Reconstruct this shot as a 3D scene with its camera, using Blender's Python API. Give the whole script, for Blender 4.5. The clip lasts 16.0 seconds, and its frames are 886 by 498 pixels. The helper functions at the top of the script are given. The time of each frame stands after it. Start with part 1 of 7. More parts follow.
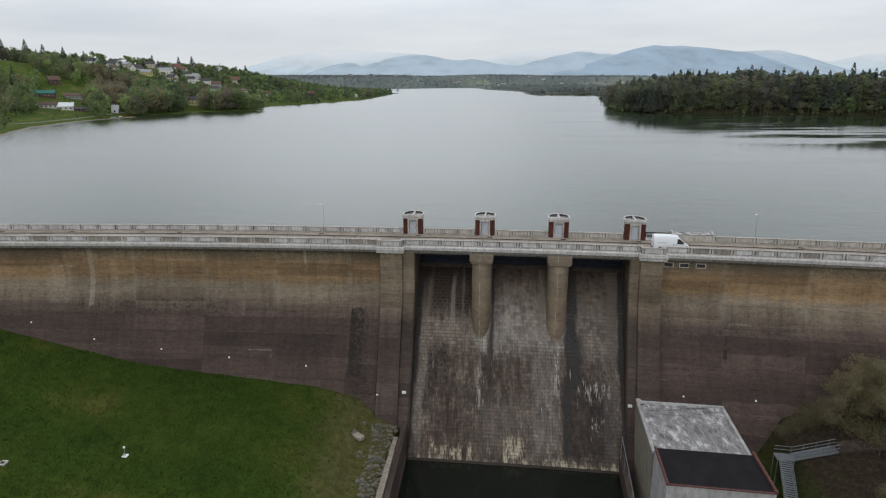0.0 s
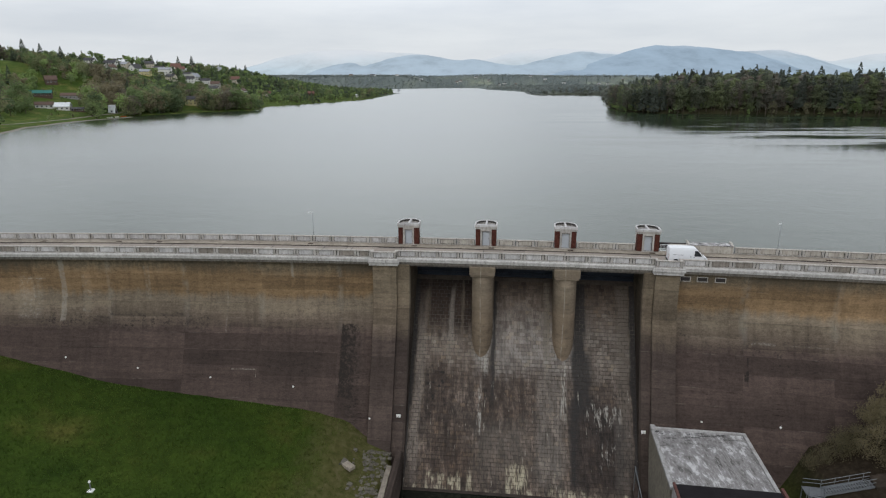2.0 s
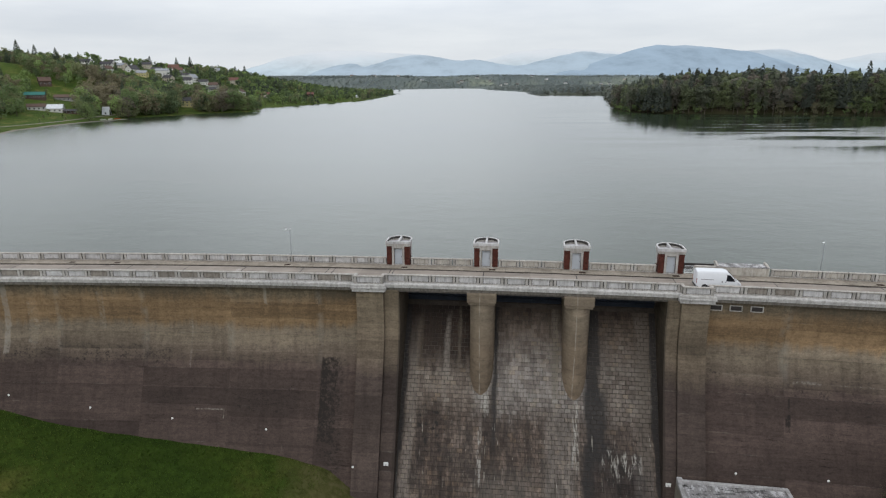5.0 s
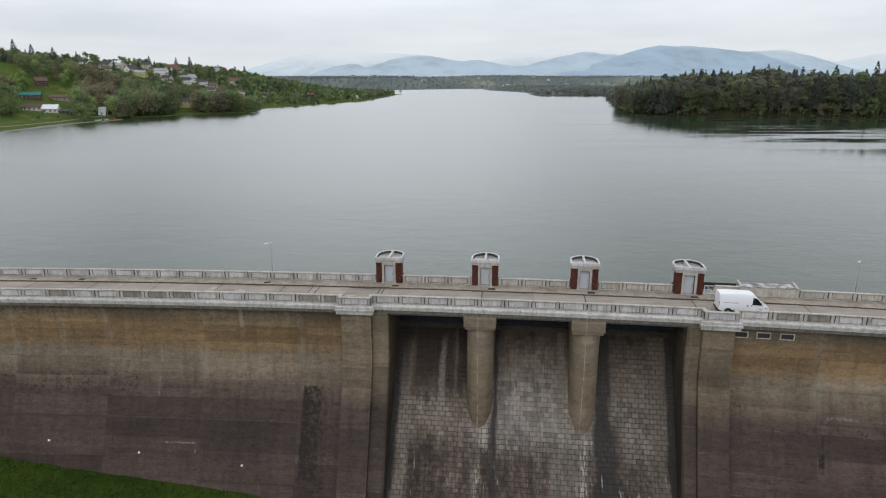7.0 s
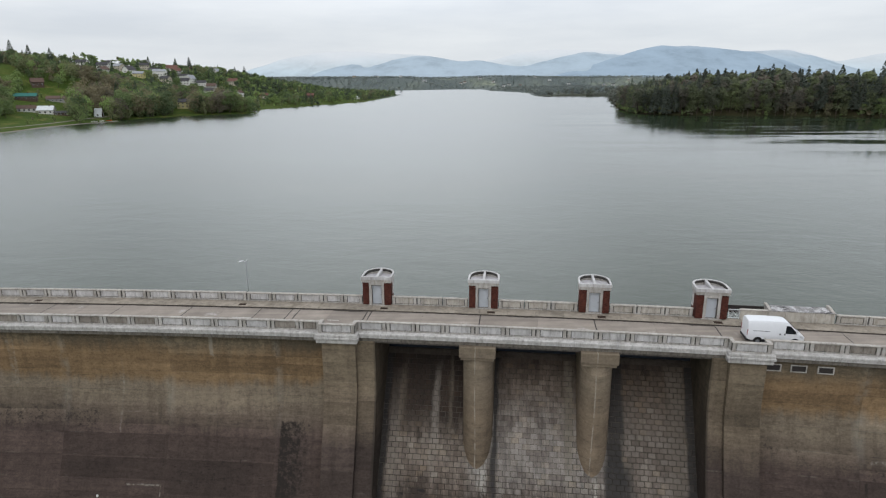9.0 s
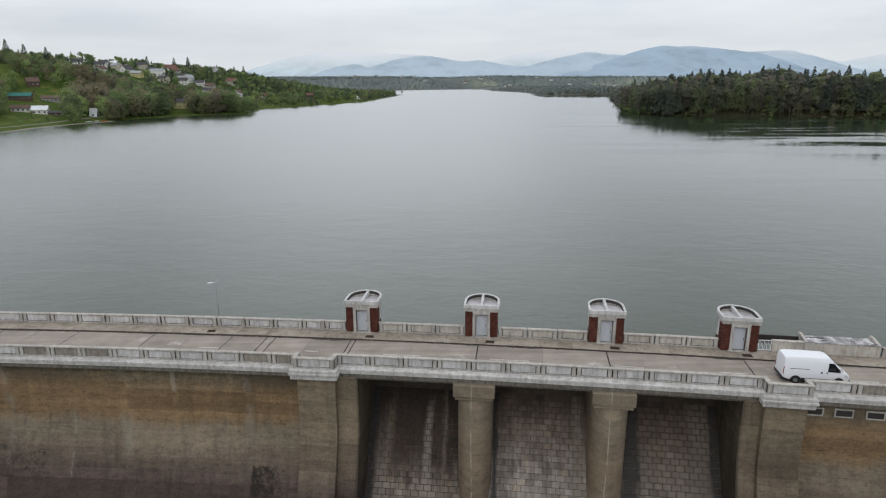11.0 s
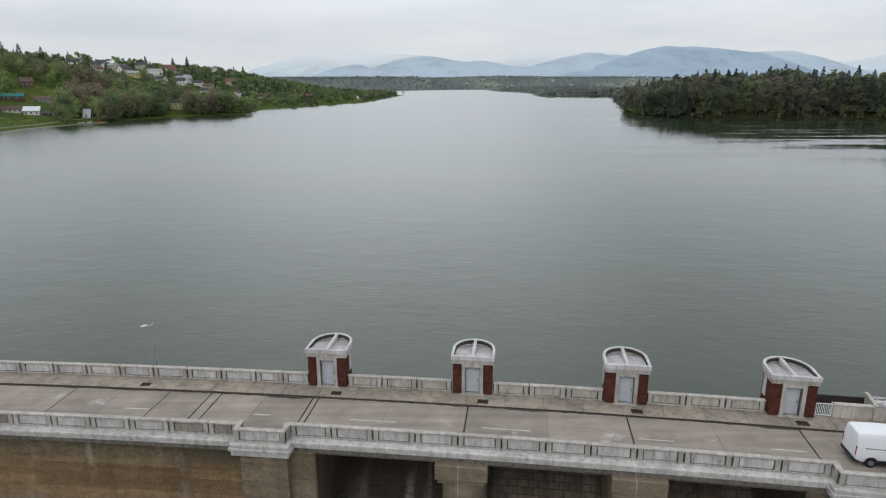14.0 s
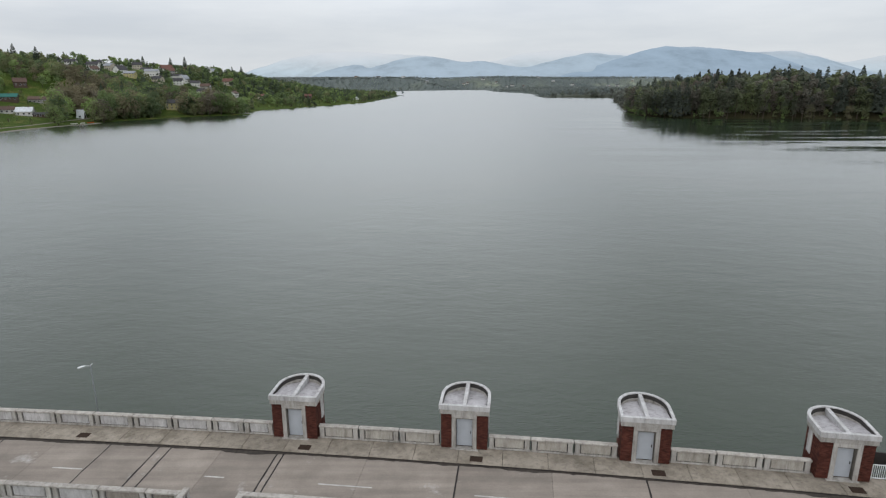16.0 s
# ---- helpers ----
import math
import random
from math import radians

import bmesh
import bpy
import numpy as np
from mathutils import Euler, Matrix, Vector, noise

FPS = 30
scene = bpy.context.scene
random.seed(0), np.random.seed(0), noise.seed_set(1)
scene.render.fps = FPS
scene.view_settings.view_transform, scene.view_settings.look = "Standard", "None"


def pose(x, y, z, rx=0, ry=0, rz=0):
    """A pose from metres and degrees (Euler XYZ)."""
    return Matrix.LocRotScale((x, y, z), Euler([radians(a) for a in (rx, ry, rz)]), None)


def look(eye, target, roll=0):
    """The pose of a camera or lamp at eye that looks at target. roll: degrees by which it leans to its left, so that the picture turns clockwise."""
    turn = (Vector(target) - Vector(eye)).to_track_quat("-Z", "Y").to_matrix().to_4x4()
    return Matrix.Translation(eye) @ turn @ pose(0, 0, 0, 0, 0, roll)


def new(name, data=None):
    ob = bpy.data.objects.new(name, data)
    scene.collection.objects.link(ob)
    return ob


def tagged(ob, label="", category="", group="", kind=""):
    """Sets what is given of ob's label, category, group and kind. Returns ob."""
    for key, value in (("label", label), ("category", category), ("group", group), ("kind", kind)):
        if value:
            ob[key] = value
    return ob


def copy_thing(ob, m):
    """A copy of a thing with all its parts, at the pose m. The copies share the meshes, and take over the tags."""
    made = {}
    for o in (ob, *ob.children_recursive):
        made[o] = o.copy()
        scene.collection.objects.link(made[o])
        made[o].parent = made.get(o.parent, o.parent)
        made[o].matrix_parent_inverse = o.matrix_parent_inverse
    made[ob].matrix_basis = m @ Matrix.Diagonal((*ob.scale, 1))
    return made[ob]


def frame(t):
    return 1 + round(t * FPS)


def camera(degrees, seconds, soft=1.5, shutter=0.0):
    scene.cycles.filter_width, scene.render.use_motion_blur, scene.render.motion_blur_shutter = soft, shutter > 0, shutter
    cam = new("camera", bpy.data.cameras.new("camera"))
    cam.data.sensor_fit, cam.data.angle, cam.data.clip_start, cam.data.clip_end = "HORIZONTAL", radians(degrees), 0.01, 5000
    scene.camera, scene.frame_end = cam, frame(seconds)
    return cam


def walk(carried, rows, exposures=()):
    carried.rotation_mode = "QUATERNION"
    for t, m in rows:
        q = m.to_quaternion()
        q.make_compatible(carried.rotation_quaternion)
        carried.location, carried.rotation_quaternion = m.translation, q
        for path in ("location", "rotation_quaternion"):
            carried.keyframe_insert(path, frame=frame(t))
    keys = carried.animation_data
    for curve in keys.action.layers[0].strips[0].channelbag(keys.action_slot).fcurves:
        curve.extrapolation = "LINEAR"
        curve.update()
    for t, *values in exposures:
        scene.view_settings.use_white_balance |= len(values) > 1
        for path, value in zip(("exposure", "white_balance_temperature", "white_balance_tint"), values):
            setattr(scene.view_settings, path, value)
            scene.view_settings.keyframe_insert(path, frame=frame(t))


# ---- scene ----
cam = camera(72.2, 16.0, soft=1.2)
PATH = [
    (0, (0.042, -0.006, 14.948), (0.039, 1.923, 14.42), -0.1),
    (0.5, (0.158, 1.71, 14.904), (0.153, 3.639, 14.375), -0.1),
    (1, (0.25, 3.502, 14.844), (0.245, 5.431, 14.316), -0.1),
    (1.5, (0.374, 5.29, 14.795), (0.368, 7.219, 14.267), -0.1),
    (2, (0.525, 7.068, 14.775), (0.518, 8.997, 14.247), -0.1),
    (2.5, (0.658, 8.869, 14.754), (0.65, 10.798, 14.226), -0.1),
    (3, (0.803, 10.735, 14.712), (0.794, 12.664, 14.184), -0.1),
    (3.5, (0.975, 12.641, 14.675), (0.965, 14.571, 14.147), -0.1),
    (4, (1.146, 14.528, 14.623), (1.134, 16.458, 14.097), -0.2),
    (4.2, (1.216, 15.281, 14.621), (1.204, 17.21, 14.094), -0.3),
    (6.5, (2.054, 23.969, 14.633), (2.038, 25.898, 14.108), -0.2),
    (7, (2.238, 25.825, 14.643), (2.221, 27.754, 14.118), -0.2),
    (7.5, (2.424, 27.713, 14.688), (2.407, 29.643, 14.164), -0.2),
    (8, (2.626, 29.602, 14.688), (2.607, 31.531, 14.162), -0.2),
    (8.5, (2.809, 31.543, 14.664), (2.789, 33.472, 14.14), -0.2),
    (9, (3.031, 33.45, 14.626), (3.009, 35.38, 14.102), -0.3),
    (11.5, (3.886, 42.942, 14.683), (3.861, 44.872, 14.159), -0.2),
    (12, (4.121, 44.791, 14.682), (4.094, 46.721, 14.158), -0.2),
    (12.5, (4.392, 46.541, 14.689), (4.364, 48.472, 14.166), -0.1),
    (13, (4.640, 48.394, 14.727), (4.612, 50.324, 14.204), -0.2),
    (13.5, (4.868, 50.282, 14.71), (4.838, 52.213, 14.188), -0.2),
    (14, (5.092, 52.198, 14.725), (5.061, 54.128, 14.202), -0.2),
    (14.5, (5.31, 54.067, 14.731), (5.279, 55.998, 14.209), -0.2),
    (15, (5.51, 55.938, 14.725), (5.478, 57.868, 14.203), -0.1),
    (15.5, (5.70, 57.778, 14.745), (5.667, 59.708, 14.223), -0.2),
    (16, (5.881, 59.62, 14.767), (5.85, 61.55, 14.245), -0.2),
]
walk(cam, [(t, look(eye, target, roll)) for t, eye, target, roll in PATH],
     ((0.0, -0.05), (2.5, -0.01), (7.0, 0.06), (9.0, 0.04), (11.5, -0.02), (14.5, -0.07), (16.0, -0.09)))

# ---- light ----
world = bpy.data.worlds.new("overcast_sky")
scene.world = world
world.use_nodes = True
wn, wl = world.node_tree.nodes, world.node_tree.links
wn.clear()
sky = wn.new("ShaderNodeTexSky")
sky.sky_type, sky.sun_disc = "NISHITA", False
sky.sun_elevation, sky.sun_rotation = radians(39), radians(200)
sky_bg = wn.new("ShaderNodeBackground")
sky_bg.inputs["Strength"].default_value = 0.085
wl.new(sky.outputs[0], sky_bg.inputs["Color"])
cloud_at = wn.new("ShaderNodeTexCoord")
cloud_map = wn.new("ShaderNodeMapping")
cloud_map.inputs["Scale"].default_value = (1.6, 1.6, 9.0)
wl.new(cloud_at.outputs["Generated"], cloud_map.inputs["Vector"])
cloud = wn.new("ShaderNodeTexNoise")
cloud.inputs["Scale"].default_value, cloud.inputs["Detail"].default_value = 2.2, 7.0
cloud.inputs["Roughness"].default_value = 0.55
wl.new(cloud_map.outputs[0], cloud.inputs["Vector"])
cloud_ramp = wn.new("ShaderNodeValToRGB")
cloud_ramp.color_ramp.elements[0].position, cloud_ramp.color_ramp.elements[0].color = 0.33, (0.66, 0.70, 0.757, 1)
cloud_ramp.color_ramp.elements[1].position, cloud_ramp.color_ramp.elements[1].color = 0.66, (0.775, 0.805, 0.843, 1)
wl.new(cloud.outputs[0], cloud_ramp.inputs[0])
cloud_bg = wn.new("ShaderNodeBackground")
cloud_bg.inputs["Strength"].default_value = 1.035
# an overcast dome grows brighter towards the zenith
cloud_xyz = wn.new("ShaderNodeSeparateXYZ")
wl.new(cloud_at.outputs["Generated"], cloud_xyz.inputs[0])
dome = wn.new("ShaderNodeMapRange")
dome.inputs["From Min"].default_value, dome.inputs["From Max"].default_value = 0.08, 0.28
dome.inputs["To Min"].default_value, dome.inputs["To Max"].default_value = 1.0, 1.5
wl.new(cloud_xyz.outputs["Z"], dome.inputs[0])
# an added glow ahead in the sky lifts what the lake mirrors
glow_at = wn.new("ShaderNodeVectorMath")
glow_at.operation = "DOT_PRODUCT"
glow_at.inputs[1].default_value = (-0.08, 0.862, 0.50)
wl.new(cloud_at.outputs["Generated"], glow_at.inputs[0])
glow = wn.new("ShaderNodeMapRange")
glow.interpolation_type = "SMOOTHSTEP"
glow.inputs["From Min"].default_value, glow.inputs["From Max"].default_value = 0.90, 1.0
glow.inputs["To Min"].default_value, glow.inputs["To Max"].default_value = 0.99, 1.45
wl.new(glow_at.outputs["Value"], glow.inputs[0])
dome_glow = wn.new("ShaderNodeMath")
dome_glow.operation = "MULTIPLY"
wl.new(dome.outputs[0], dome_glow.inputs[0])
wl.new(glow.outputs[0], dome_glow.inputs[1])
dome_mul = wn.new("ShaderNodeVectorMath")
dome_mul.operation = "SCALE"
wl.new(cloud_ramp.outputs[0], dome_mul.inputs[0])
wl.new(dome_glow.outputs[0], dome_mul.inputs["Scale"])
wl.new(dome_mul.outputs[0], cloud_bg.inputs["Color"])
sky_mix = wn.new("ShaderNodeMixShader")
sky_mix.inputs[0].default_value = 0.9
wl.new(sky_bg.outputs[0], sky_mix.inputs[1])
wl.new(cloud_bg.outputs[0], sky_mix.inputs[2])
world_out = wn.new("ShaderNodeOutputWorld")
wl.new(sky_mix.outputs[0], world_out.inputs[0])

sun = new("sun", bpy.data.lights.new("sun", "SUN"))
sun.data.energy, sun.data.angle, sun.data.color = 0.5, radians(35), (1.0, 0.97, 0.92)
sun.matrix_world = look((0, 0, 200), (60, 240, 0))

# ---- the dam's own coordinates: s along the crest, n towards the lake, z up ----
RAD, HEAD = 707.0, radians(-6.8)
CX, CY = 12.0 + RAD * math.sin(HEAD), 87.6 - RAD * math.cos(HEAD)
ROAD, WALK, LAKE, POOL = -9.2, -9.07, -12.8, -38.85
OPEN_L, OPEN_R = -16.5, 15.5


def W(s, n, z):
    h = HEAD - s / RAD
    return (CX - (RAD + n) * math.sin(h), CY + (RAD + n) * math.cos(h), z)


def SN(x, y):
    return (HEAD - math.atan2(CX - x, y - CY)) * RAD, math.hypot(x - CX, y - CY) - RAD


def at(s, n, z, turn=0.0):
    """The pose of a thing on the dam: its x runs along the crest, its y towards the lake."""
    return pose(*W(s, n, z), 0, 0, math.degrees(HEAD - s / RAD) + turn)


# ---- materials ----
class Mat:
    """A node material, put together step by step."""

    def __init__(self, name, rough=0.8, metal=0.0, spec=0.3):
        self.m = bpy.data.materials.new(name)
        self.m.use_nodes = True
        self.n, self.l = self.m.node_tree.nodes, self.m.node_tree.links
        self.p = self.n["Principled BSDF"]
        self.p.inputs["Roughness"].default_value = rough
        self.p.inputs["Metallic"].default_value = metal
        self.p.inputs["Specular IOR Level"].default_value = spec
        self.pos = self.n.new("ShaderNodeNewGeometry").outputs["Position"]
        self.col = None

    def put(self, value, socket):
        if isinstance(value, (int, float)):
            socket.default_value = value
        elif isinstance(value, tuple):
            socket.default_value = (*value, 1.0) if len(value) == 3 and socket.type == "RGBA" else value
        else:
            self.l.new(value, socket)

    def scaled(self, v, sx, sy, sz, turn=0.0):
        k = self.n.new("ShaderNodeMapping")
        k.inputs["Scale"].default_value = (sx, sy, sz)
        k.inputs["Rotation"].default_value = (0, 0, turn)
        self.l.new(v, k.inputs["Vector"])
        return k.outputs[0]

    def noise(self, scale, detail=4.0, rough=0.55, vec=None, distort=0.0):
        k = self.n.new("ShaderNodeTexNoise")
        k.inputs["Scale"].default_value, k.inputs["Detail"].default_value = scale, detail
        k.inputs["Roughness"].default_value, k.inputs["Distortion"].default_value = rough, distort
        self.l.new(vec or self.pos, k.inputs["Vector"])
        return k.outputs[0]

    def ramp(self, fac, *stops):
        """stops: (position, grey or colour)."""
        k = self.n.new("ShaderNodeValToRGB")
        e = k.color_ramp.elements
        while len(e) < len(stops):
            e.new(0.5)
        for el, (p, c) in zip(e, stops):
            el.position = p
            el.color = (c, c, c, 1) if isinstance(c, (int, float)) else (*c, 1)
        self.l.new(fac, k.inputs[0])
        return k.outputs[0]

    def math(self, op, a, b=0.0, clamp=False):
        k = self.n.new("ShaderNodeMath")
        k.operation, k.use_clamp = op, clamp
        self.put(a, k.inputs[0])
        self.put(b, k.inputs[1])
        return k.outputs[0]

    def mix(self, fac, a, b, blend="MIX"):
        k = self.n.new("ShaderNodeMix")
        k.data_type, k.blend_type = "RGBA", blend
        self.put(fac, k.inputs[0])
        self.put(a, k.inputs[6])
        self.put(b, k.inputs[7])
        return k.outputs[2]

    def axis(self, which):
        k = self.n.new("ShaderNodeSeparateXYZ")
        self.l.new(self.pos, k.inputs[0])
        return k.outputs["XYZ".index(which)]

    def along(self):
        """How far along the crest, near enough."""
        k = self.n.new("ShaderNodeVectorMath")
        k.operation = "DOT_PRODUCT"
        self.l.new(self.pos, k.inputs[0])
        a, b = Vector(W(0, 0, 0)), Vector(W(0.01, 0, 0))
        d = (b - a) * 100
        k.inputs[1].default_value = tuple(d)
        return self.math("SUBTRACT", k.outputs["Value"], a.dot(d))

    def span(self, v, a, b):
        k = self.n.new("ShaderNodeMapRange")
        k.inputs["From Min"].default_value, k.inputs["From Max"].default_value = a, b
        self.l.new(v, k.inputs[0])
        return k.outputs[0]

    def random(self):
        return self.n.new("ShaderNodeObjectInfo").outputs["Random"]

    def island(self):
        return self.n.new("ShaderNodeNewGeometry").outputs["Random Per Island"]

    def local(self):
        return self.n.new("ShaderNodeTexCoord").outputs["Object"]

    def bump(self, height, strength=0.3, distance=0.05):
        k = self.n.new("ShaderNodeBump")
        k.inputs["Strength"].default_value, k.inputs["Distance"].default_value = strength, distance
        self.l.new(height, k.inputs["Height"])
        self.l.new(k.outputs[0], self.p.inputs["Normal"])
        return self

    def done(self, colour=None, rough=None):
        if colour is not None:
            self.put(colour, self.p.inputs["Base Color"])
        if rough is not None:
            self.put(rough, self.p.inputs["Roughness"])
        return self.m


TURN = HEAD  # the streaks follow the wall


def plain(name, colour, rough=0.6, metal=0.0, vary=0.12, scale=3.0, spec=0.3, bump=0.15):
    m = Mat(name, rough, metal, spec)
    v = m.ramp(m.noise(scale, 5), (0.3, 1 - vary), (0.7, 1 + vary * 0.6))
    f = m.ramp(m.noise(scale * 9, 3), (0.3, 1 - vary * 0.6), (0.7, 1.0))
    c = m.mix(1.0, m.mix(1.0, colour, v, "MULTIPLY"), f, "MULTIPLY")
    if bump:
        m.bump(m.noise(scale * 12, 4), bump, 0.01)
    return m.done(c)


def concrete_face(name, top, mid, low, zs, streak=1.0, marks=False, lift_h=2.1, seams=(), bands=(), flank_shade=()):
    """Weathered mass concrete, cast in lifts, with stains in bands and runs down the face."""
    m = Mat(name, 0.9, 0, 0.2)
    run = m.scaled(m.pos, 1.0, 0.25, 0.10, -TURN)
    lift = m.scaled(m.pos, 0.06, 0.06, 1.0, -TURN)
    wob = m.math("MULTIPLY", m.math("SUBTRACT", m.noise(0.16, 5), 0.5), 2.2)
    wob2 = m.math("MULTIPLY", m.math("SUBTRACT", m.noise(1.1, 5, 0.6, run), 0.5), 2.0)
    z = m.math("ADD", m.math("ADD", m.axis("Z"), wob), wob2)
    base = m.ramp(m.span(z, zs[0], zs[-1]), *[((v - zs[0]) / (zs[-1] - zs[0]), c) for v, c in zip(zs, (low, low, mid, mid, top, top))])
    if marks:
        # greyer, olive concrete right under the cornice
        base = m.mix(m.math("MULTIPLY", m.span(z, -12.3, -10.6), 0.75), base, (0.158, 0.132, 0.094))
    # every lift of every block came out a little different
    step = m.math("DIVIDE", m.math("ADD", m.axis("Z"), 16.42), lift_h)
    cell = m.n.new("ShaderNodeTexWhiteNoise")
    cell.noise_dimensions = "2D"
    both = m.n.new("ShaderNodeCombineXYZ")
    m.l.new(m.math("FLOOR", step), both.inputs[0])
    m.l.new(m.random(), both.inputs[1])
    m.l.new(both.outputs[0], cell.inputs["Vector"])
    tone = m.ramp(cell.outputs["Value"], (0.0, 0.74), (1.0, 1.18))
    joint = m.math("ABSOLUTE", m.math("SUBTRACT", m.math("FRACT", m.math("ADD", step, 0.5)), 0.5))
    stripes = m.ramp(m.noise(1.6, 6, 0.65, lift), (0.34, 0.84), (0.5, 1.0), (0.66, 1.10))
    lines = m.ramp(m.noise(5.5, 4, 0.7, lift), (0.30, 0.74), (0.42, 1.0), (0.62, 1.0), (0.72, 1.10))
    runs = m.ramp(m.noise(0.9, 8, 0.68, run), (0.30, 0.76), (0.48, 1.0), (0.74, 1.14))
    patch = m.ramp(m.noise(0.12, 6), (0.3, 0.82), (0.7, 1.16))
    grain = m.ramp(m.noise(4.2, 7, 0.78), (0.28, 0.66), (0.5, 1.0), (0.72, 1.26))
    c = base
    for k in (tone, stripes, lines, runs, patch, grain):
        c = m.mix(streak, c, k, "MULTIPLY")
    white = m.ramp(m.noise(0.9, 5, 0.6, m.scaled(m.pos, 1.6, 0.3, 0.05, -TURN)), (0.70, 0.0), (0.80, 0.42))
    white = m.math("MULTIPLY", white, m.ramp(m.noise(0.35, 3), (0.5, 0.0), (0.62, 1.0)))
    c = m.mix(white, c, (0.40, 0.375, 0.33))
    mottle = m.ramp(m.noise(2.2, 9, 0.78, m.scaled(m.pos, 0.5, 0.5, 1.0, -TURN)), (0.30, 0.55), (0.5, 1.0), (0.70, 1.25))
    c = m.mix(0.8, c, mottle, "MULTIPLY")
    c = m.mix(1.0, c, m.ramp(m.random(), (0.0, 0.90), (1.0, 1.08)), "MULTIPLY")
    pits = m.math("MULTIPLY", m.ramp(m.noise(3.2, 5, 0.75, m.scaled(m.pos, 0.22, 0.22, 1.9, -TURN)), (0.585, 0.0), (0.63, 0.80)), m.math("MULTIPLY", m.ramp(m.noise(0.11, 4, 0.6), (0.46, 0.06), (0.60, 1.0)), m.ramp(m.span(m.axis("Z"), -24.0, -17.0), (0.0, 1.0), (1.0, 0.35))))
    c = m.mix(pits, c, m.mix(1.0, c, (0.34, 0.32, 0.32), "MULTIPLY"))
    pale = m.math("MULTIPLY", m.ramp(joint, (0.008, 1.0), (0.040, 0.0)), m.ramp(m.noise(0.4, 5, 0.7), (0.54, 0.0), (0.70, 0.20)))
    c = m.mix(pale, c, (0.42, 0.39, 0.345))
    seam = m.math("MULTIPLY", m.ramp(joint, (0.006, 1.0), (0.022, 0.0)), m.ramp(m.noise(0.3, 4, 0.6, m.scaled(m.pos, 1, 1, 2.3)), (0.46, 0.0), (0.56, 0.36)))
    c = m.mix(seam, c, m.mix(1.0, c, (0.40, 0.40, 0.40), "MULTIPLY"))
    for q in bands:
        # pale runs on either side of a construction joint
        off = m.math("ABSOLUTE", m.math("SUBTRACT", m.math("ADD", m.axis("X"), m.math("MULTIPLY", m.math("SUBTRACT", m.noise(0.9, 5, 0.6, run), 0.5), 1.3)), W(q, 0, 0)[0]))
        k = m.math("MULTIPLY", m.math("MULTIPLY", m.ramp(off, (0.12, 0.6), (0.6, 0.0)), m.span(m.axis("Z"), -20.5, -17.0)), m.ramp(m.noise(0.5, 5, 0.7), (0.42, 0.0), (0.58, 1.0)))
        c = m.mix(k, c, m.mix(0.5, c, (0.30, 0.28, 0.24)))
    if marks:
        # seep marks: damp runs below the gallery drains and lime runs from the cornice (x from, to, z from, to)
        def patch_at(x0, x1, z0, z1, cut, soft=0.35, wob=2.4):
            k = None
            xx = m.math("ADD", m.along(), m.math("MULTIPLY", m.math("SUBTRACT", m.noise(1.4, 5, 0.6), 0.5), min(0.7, 0.5 * (x1 - x0))))
            zz = m.math("ADD", m.axis("Z"), m.math("MULTIPLY", m.math("SUBTRACT", m.noise(1.1, 5, 0.6, run), 0.5), wob))
            for v, a, b, s in ((xx, x0, x1, soft * 0.6), (zz, z0, z1, soft)):
                up = m.span(v, a - s, a + s)
                dn = m.math("SUBTRACT", 1.0, m.span(v, b - s, b + s))
                q = m.math("MULTIPLY", up, dn)
                k = q if k is None else m.math("MULTIPLY", k, q)
            return m.math("MULTIPLY", k, m.ramp(m.noise(2.4, 8, 0.75, m.scaled(m.pos, 0.8, 0.25, 0.9, -TURN)), (cut, 0.1), (cut + 0.14, 0.95)))
        for box in ((-26.4, -24.3, -28.6, -18.9, 0.41, 0.10, 0.8), (-26.4, -23.4, -34, -18.9, 0.48, 0.3, 2.4), (-26.4, -25.6, -27, -18.9, 0.38, 0.10, 0.8), (-38, -29.5, -30, -22.3, 0.56, 0.5, 2.0), (29.35, 29.6, -23.6, -20.6, 0.40, 0.10, 1.4), (29.0, 29.5, -24.2, -22.4, 0.40, 0.12, 1.2), (-49, -29, -25.5, -21.5, 0.57), (20.5, 24.5, -19.6, -17.4, 0.54, 0.9), (24, 40, -22.5, -19.3, 0.54, 0.8), (-72, -46, -20.6, -18.0, 0.50, 0.8)):
            c = m.mix(patch_at(*box), c, (0.026, 0.021, 0.018))
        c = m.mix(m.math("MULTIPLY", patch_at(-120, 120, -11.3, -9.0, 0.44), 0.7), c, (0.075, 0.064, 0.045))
        for box in ((-34.0, -33.6, -12.4, -9.7, 0.30), (-43.75, -43.55, -20.4, -13.0, 0.52), (-68.7, -67.9, -19.2, -10.2, 0.36), (-75, -71.5, -19, -12.8, 0.50), (-65.5, -64.2, -18, -12.5, 0.5), (30, 33, -19.2, -18.9, 0.44), (-56, -55.2, -16, -11, 0.48)):
            c = m.mix(m.math("MULTIPLY", patch_at(*box, 0.12, 0.9), 0.38), c, (0.38, 0.355, 0.31))
        for box in ((-42.3, -38.6, -25.40, -25.28, 0.44), (-38.7, -38.6, -26.4, -25.3, 0.46), (-74, -71.0, -13.2, -13.08, 0.42), (34, 40, -19.1, -19.0, 0.52)):
            c = m.mix(m.math("MULTIPLY", patch_at(*box, 0.07, 0.22), 0.5), c, (0.42, 0.39, 0.345))
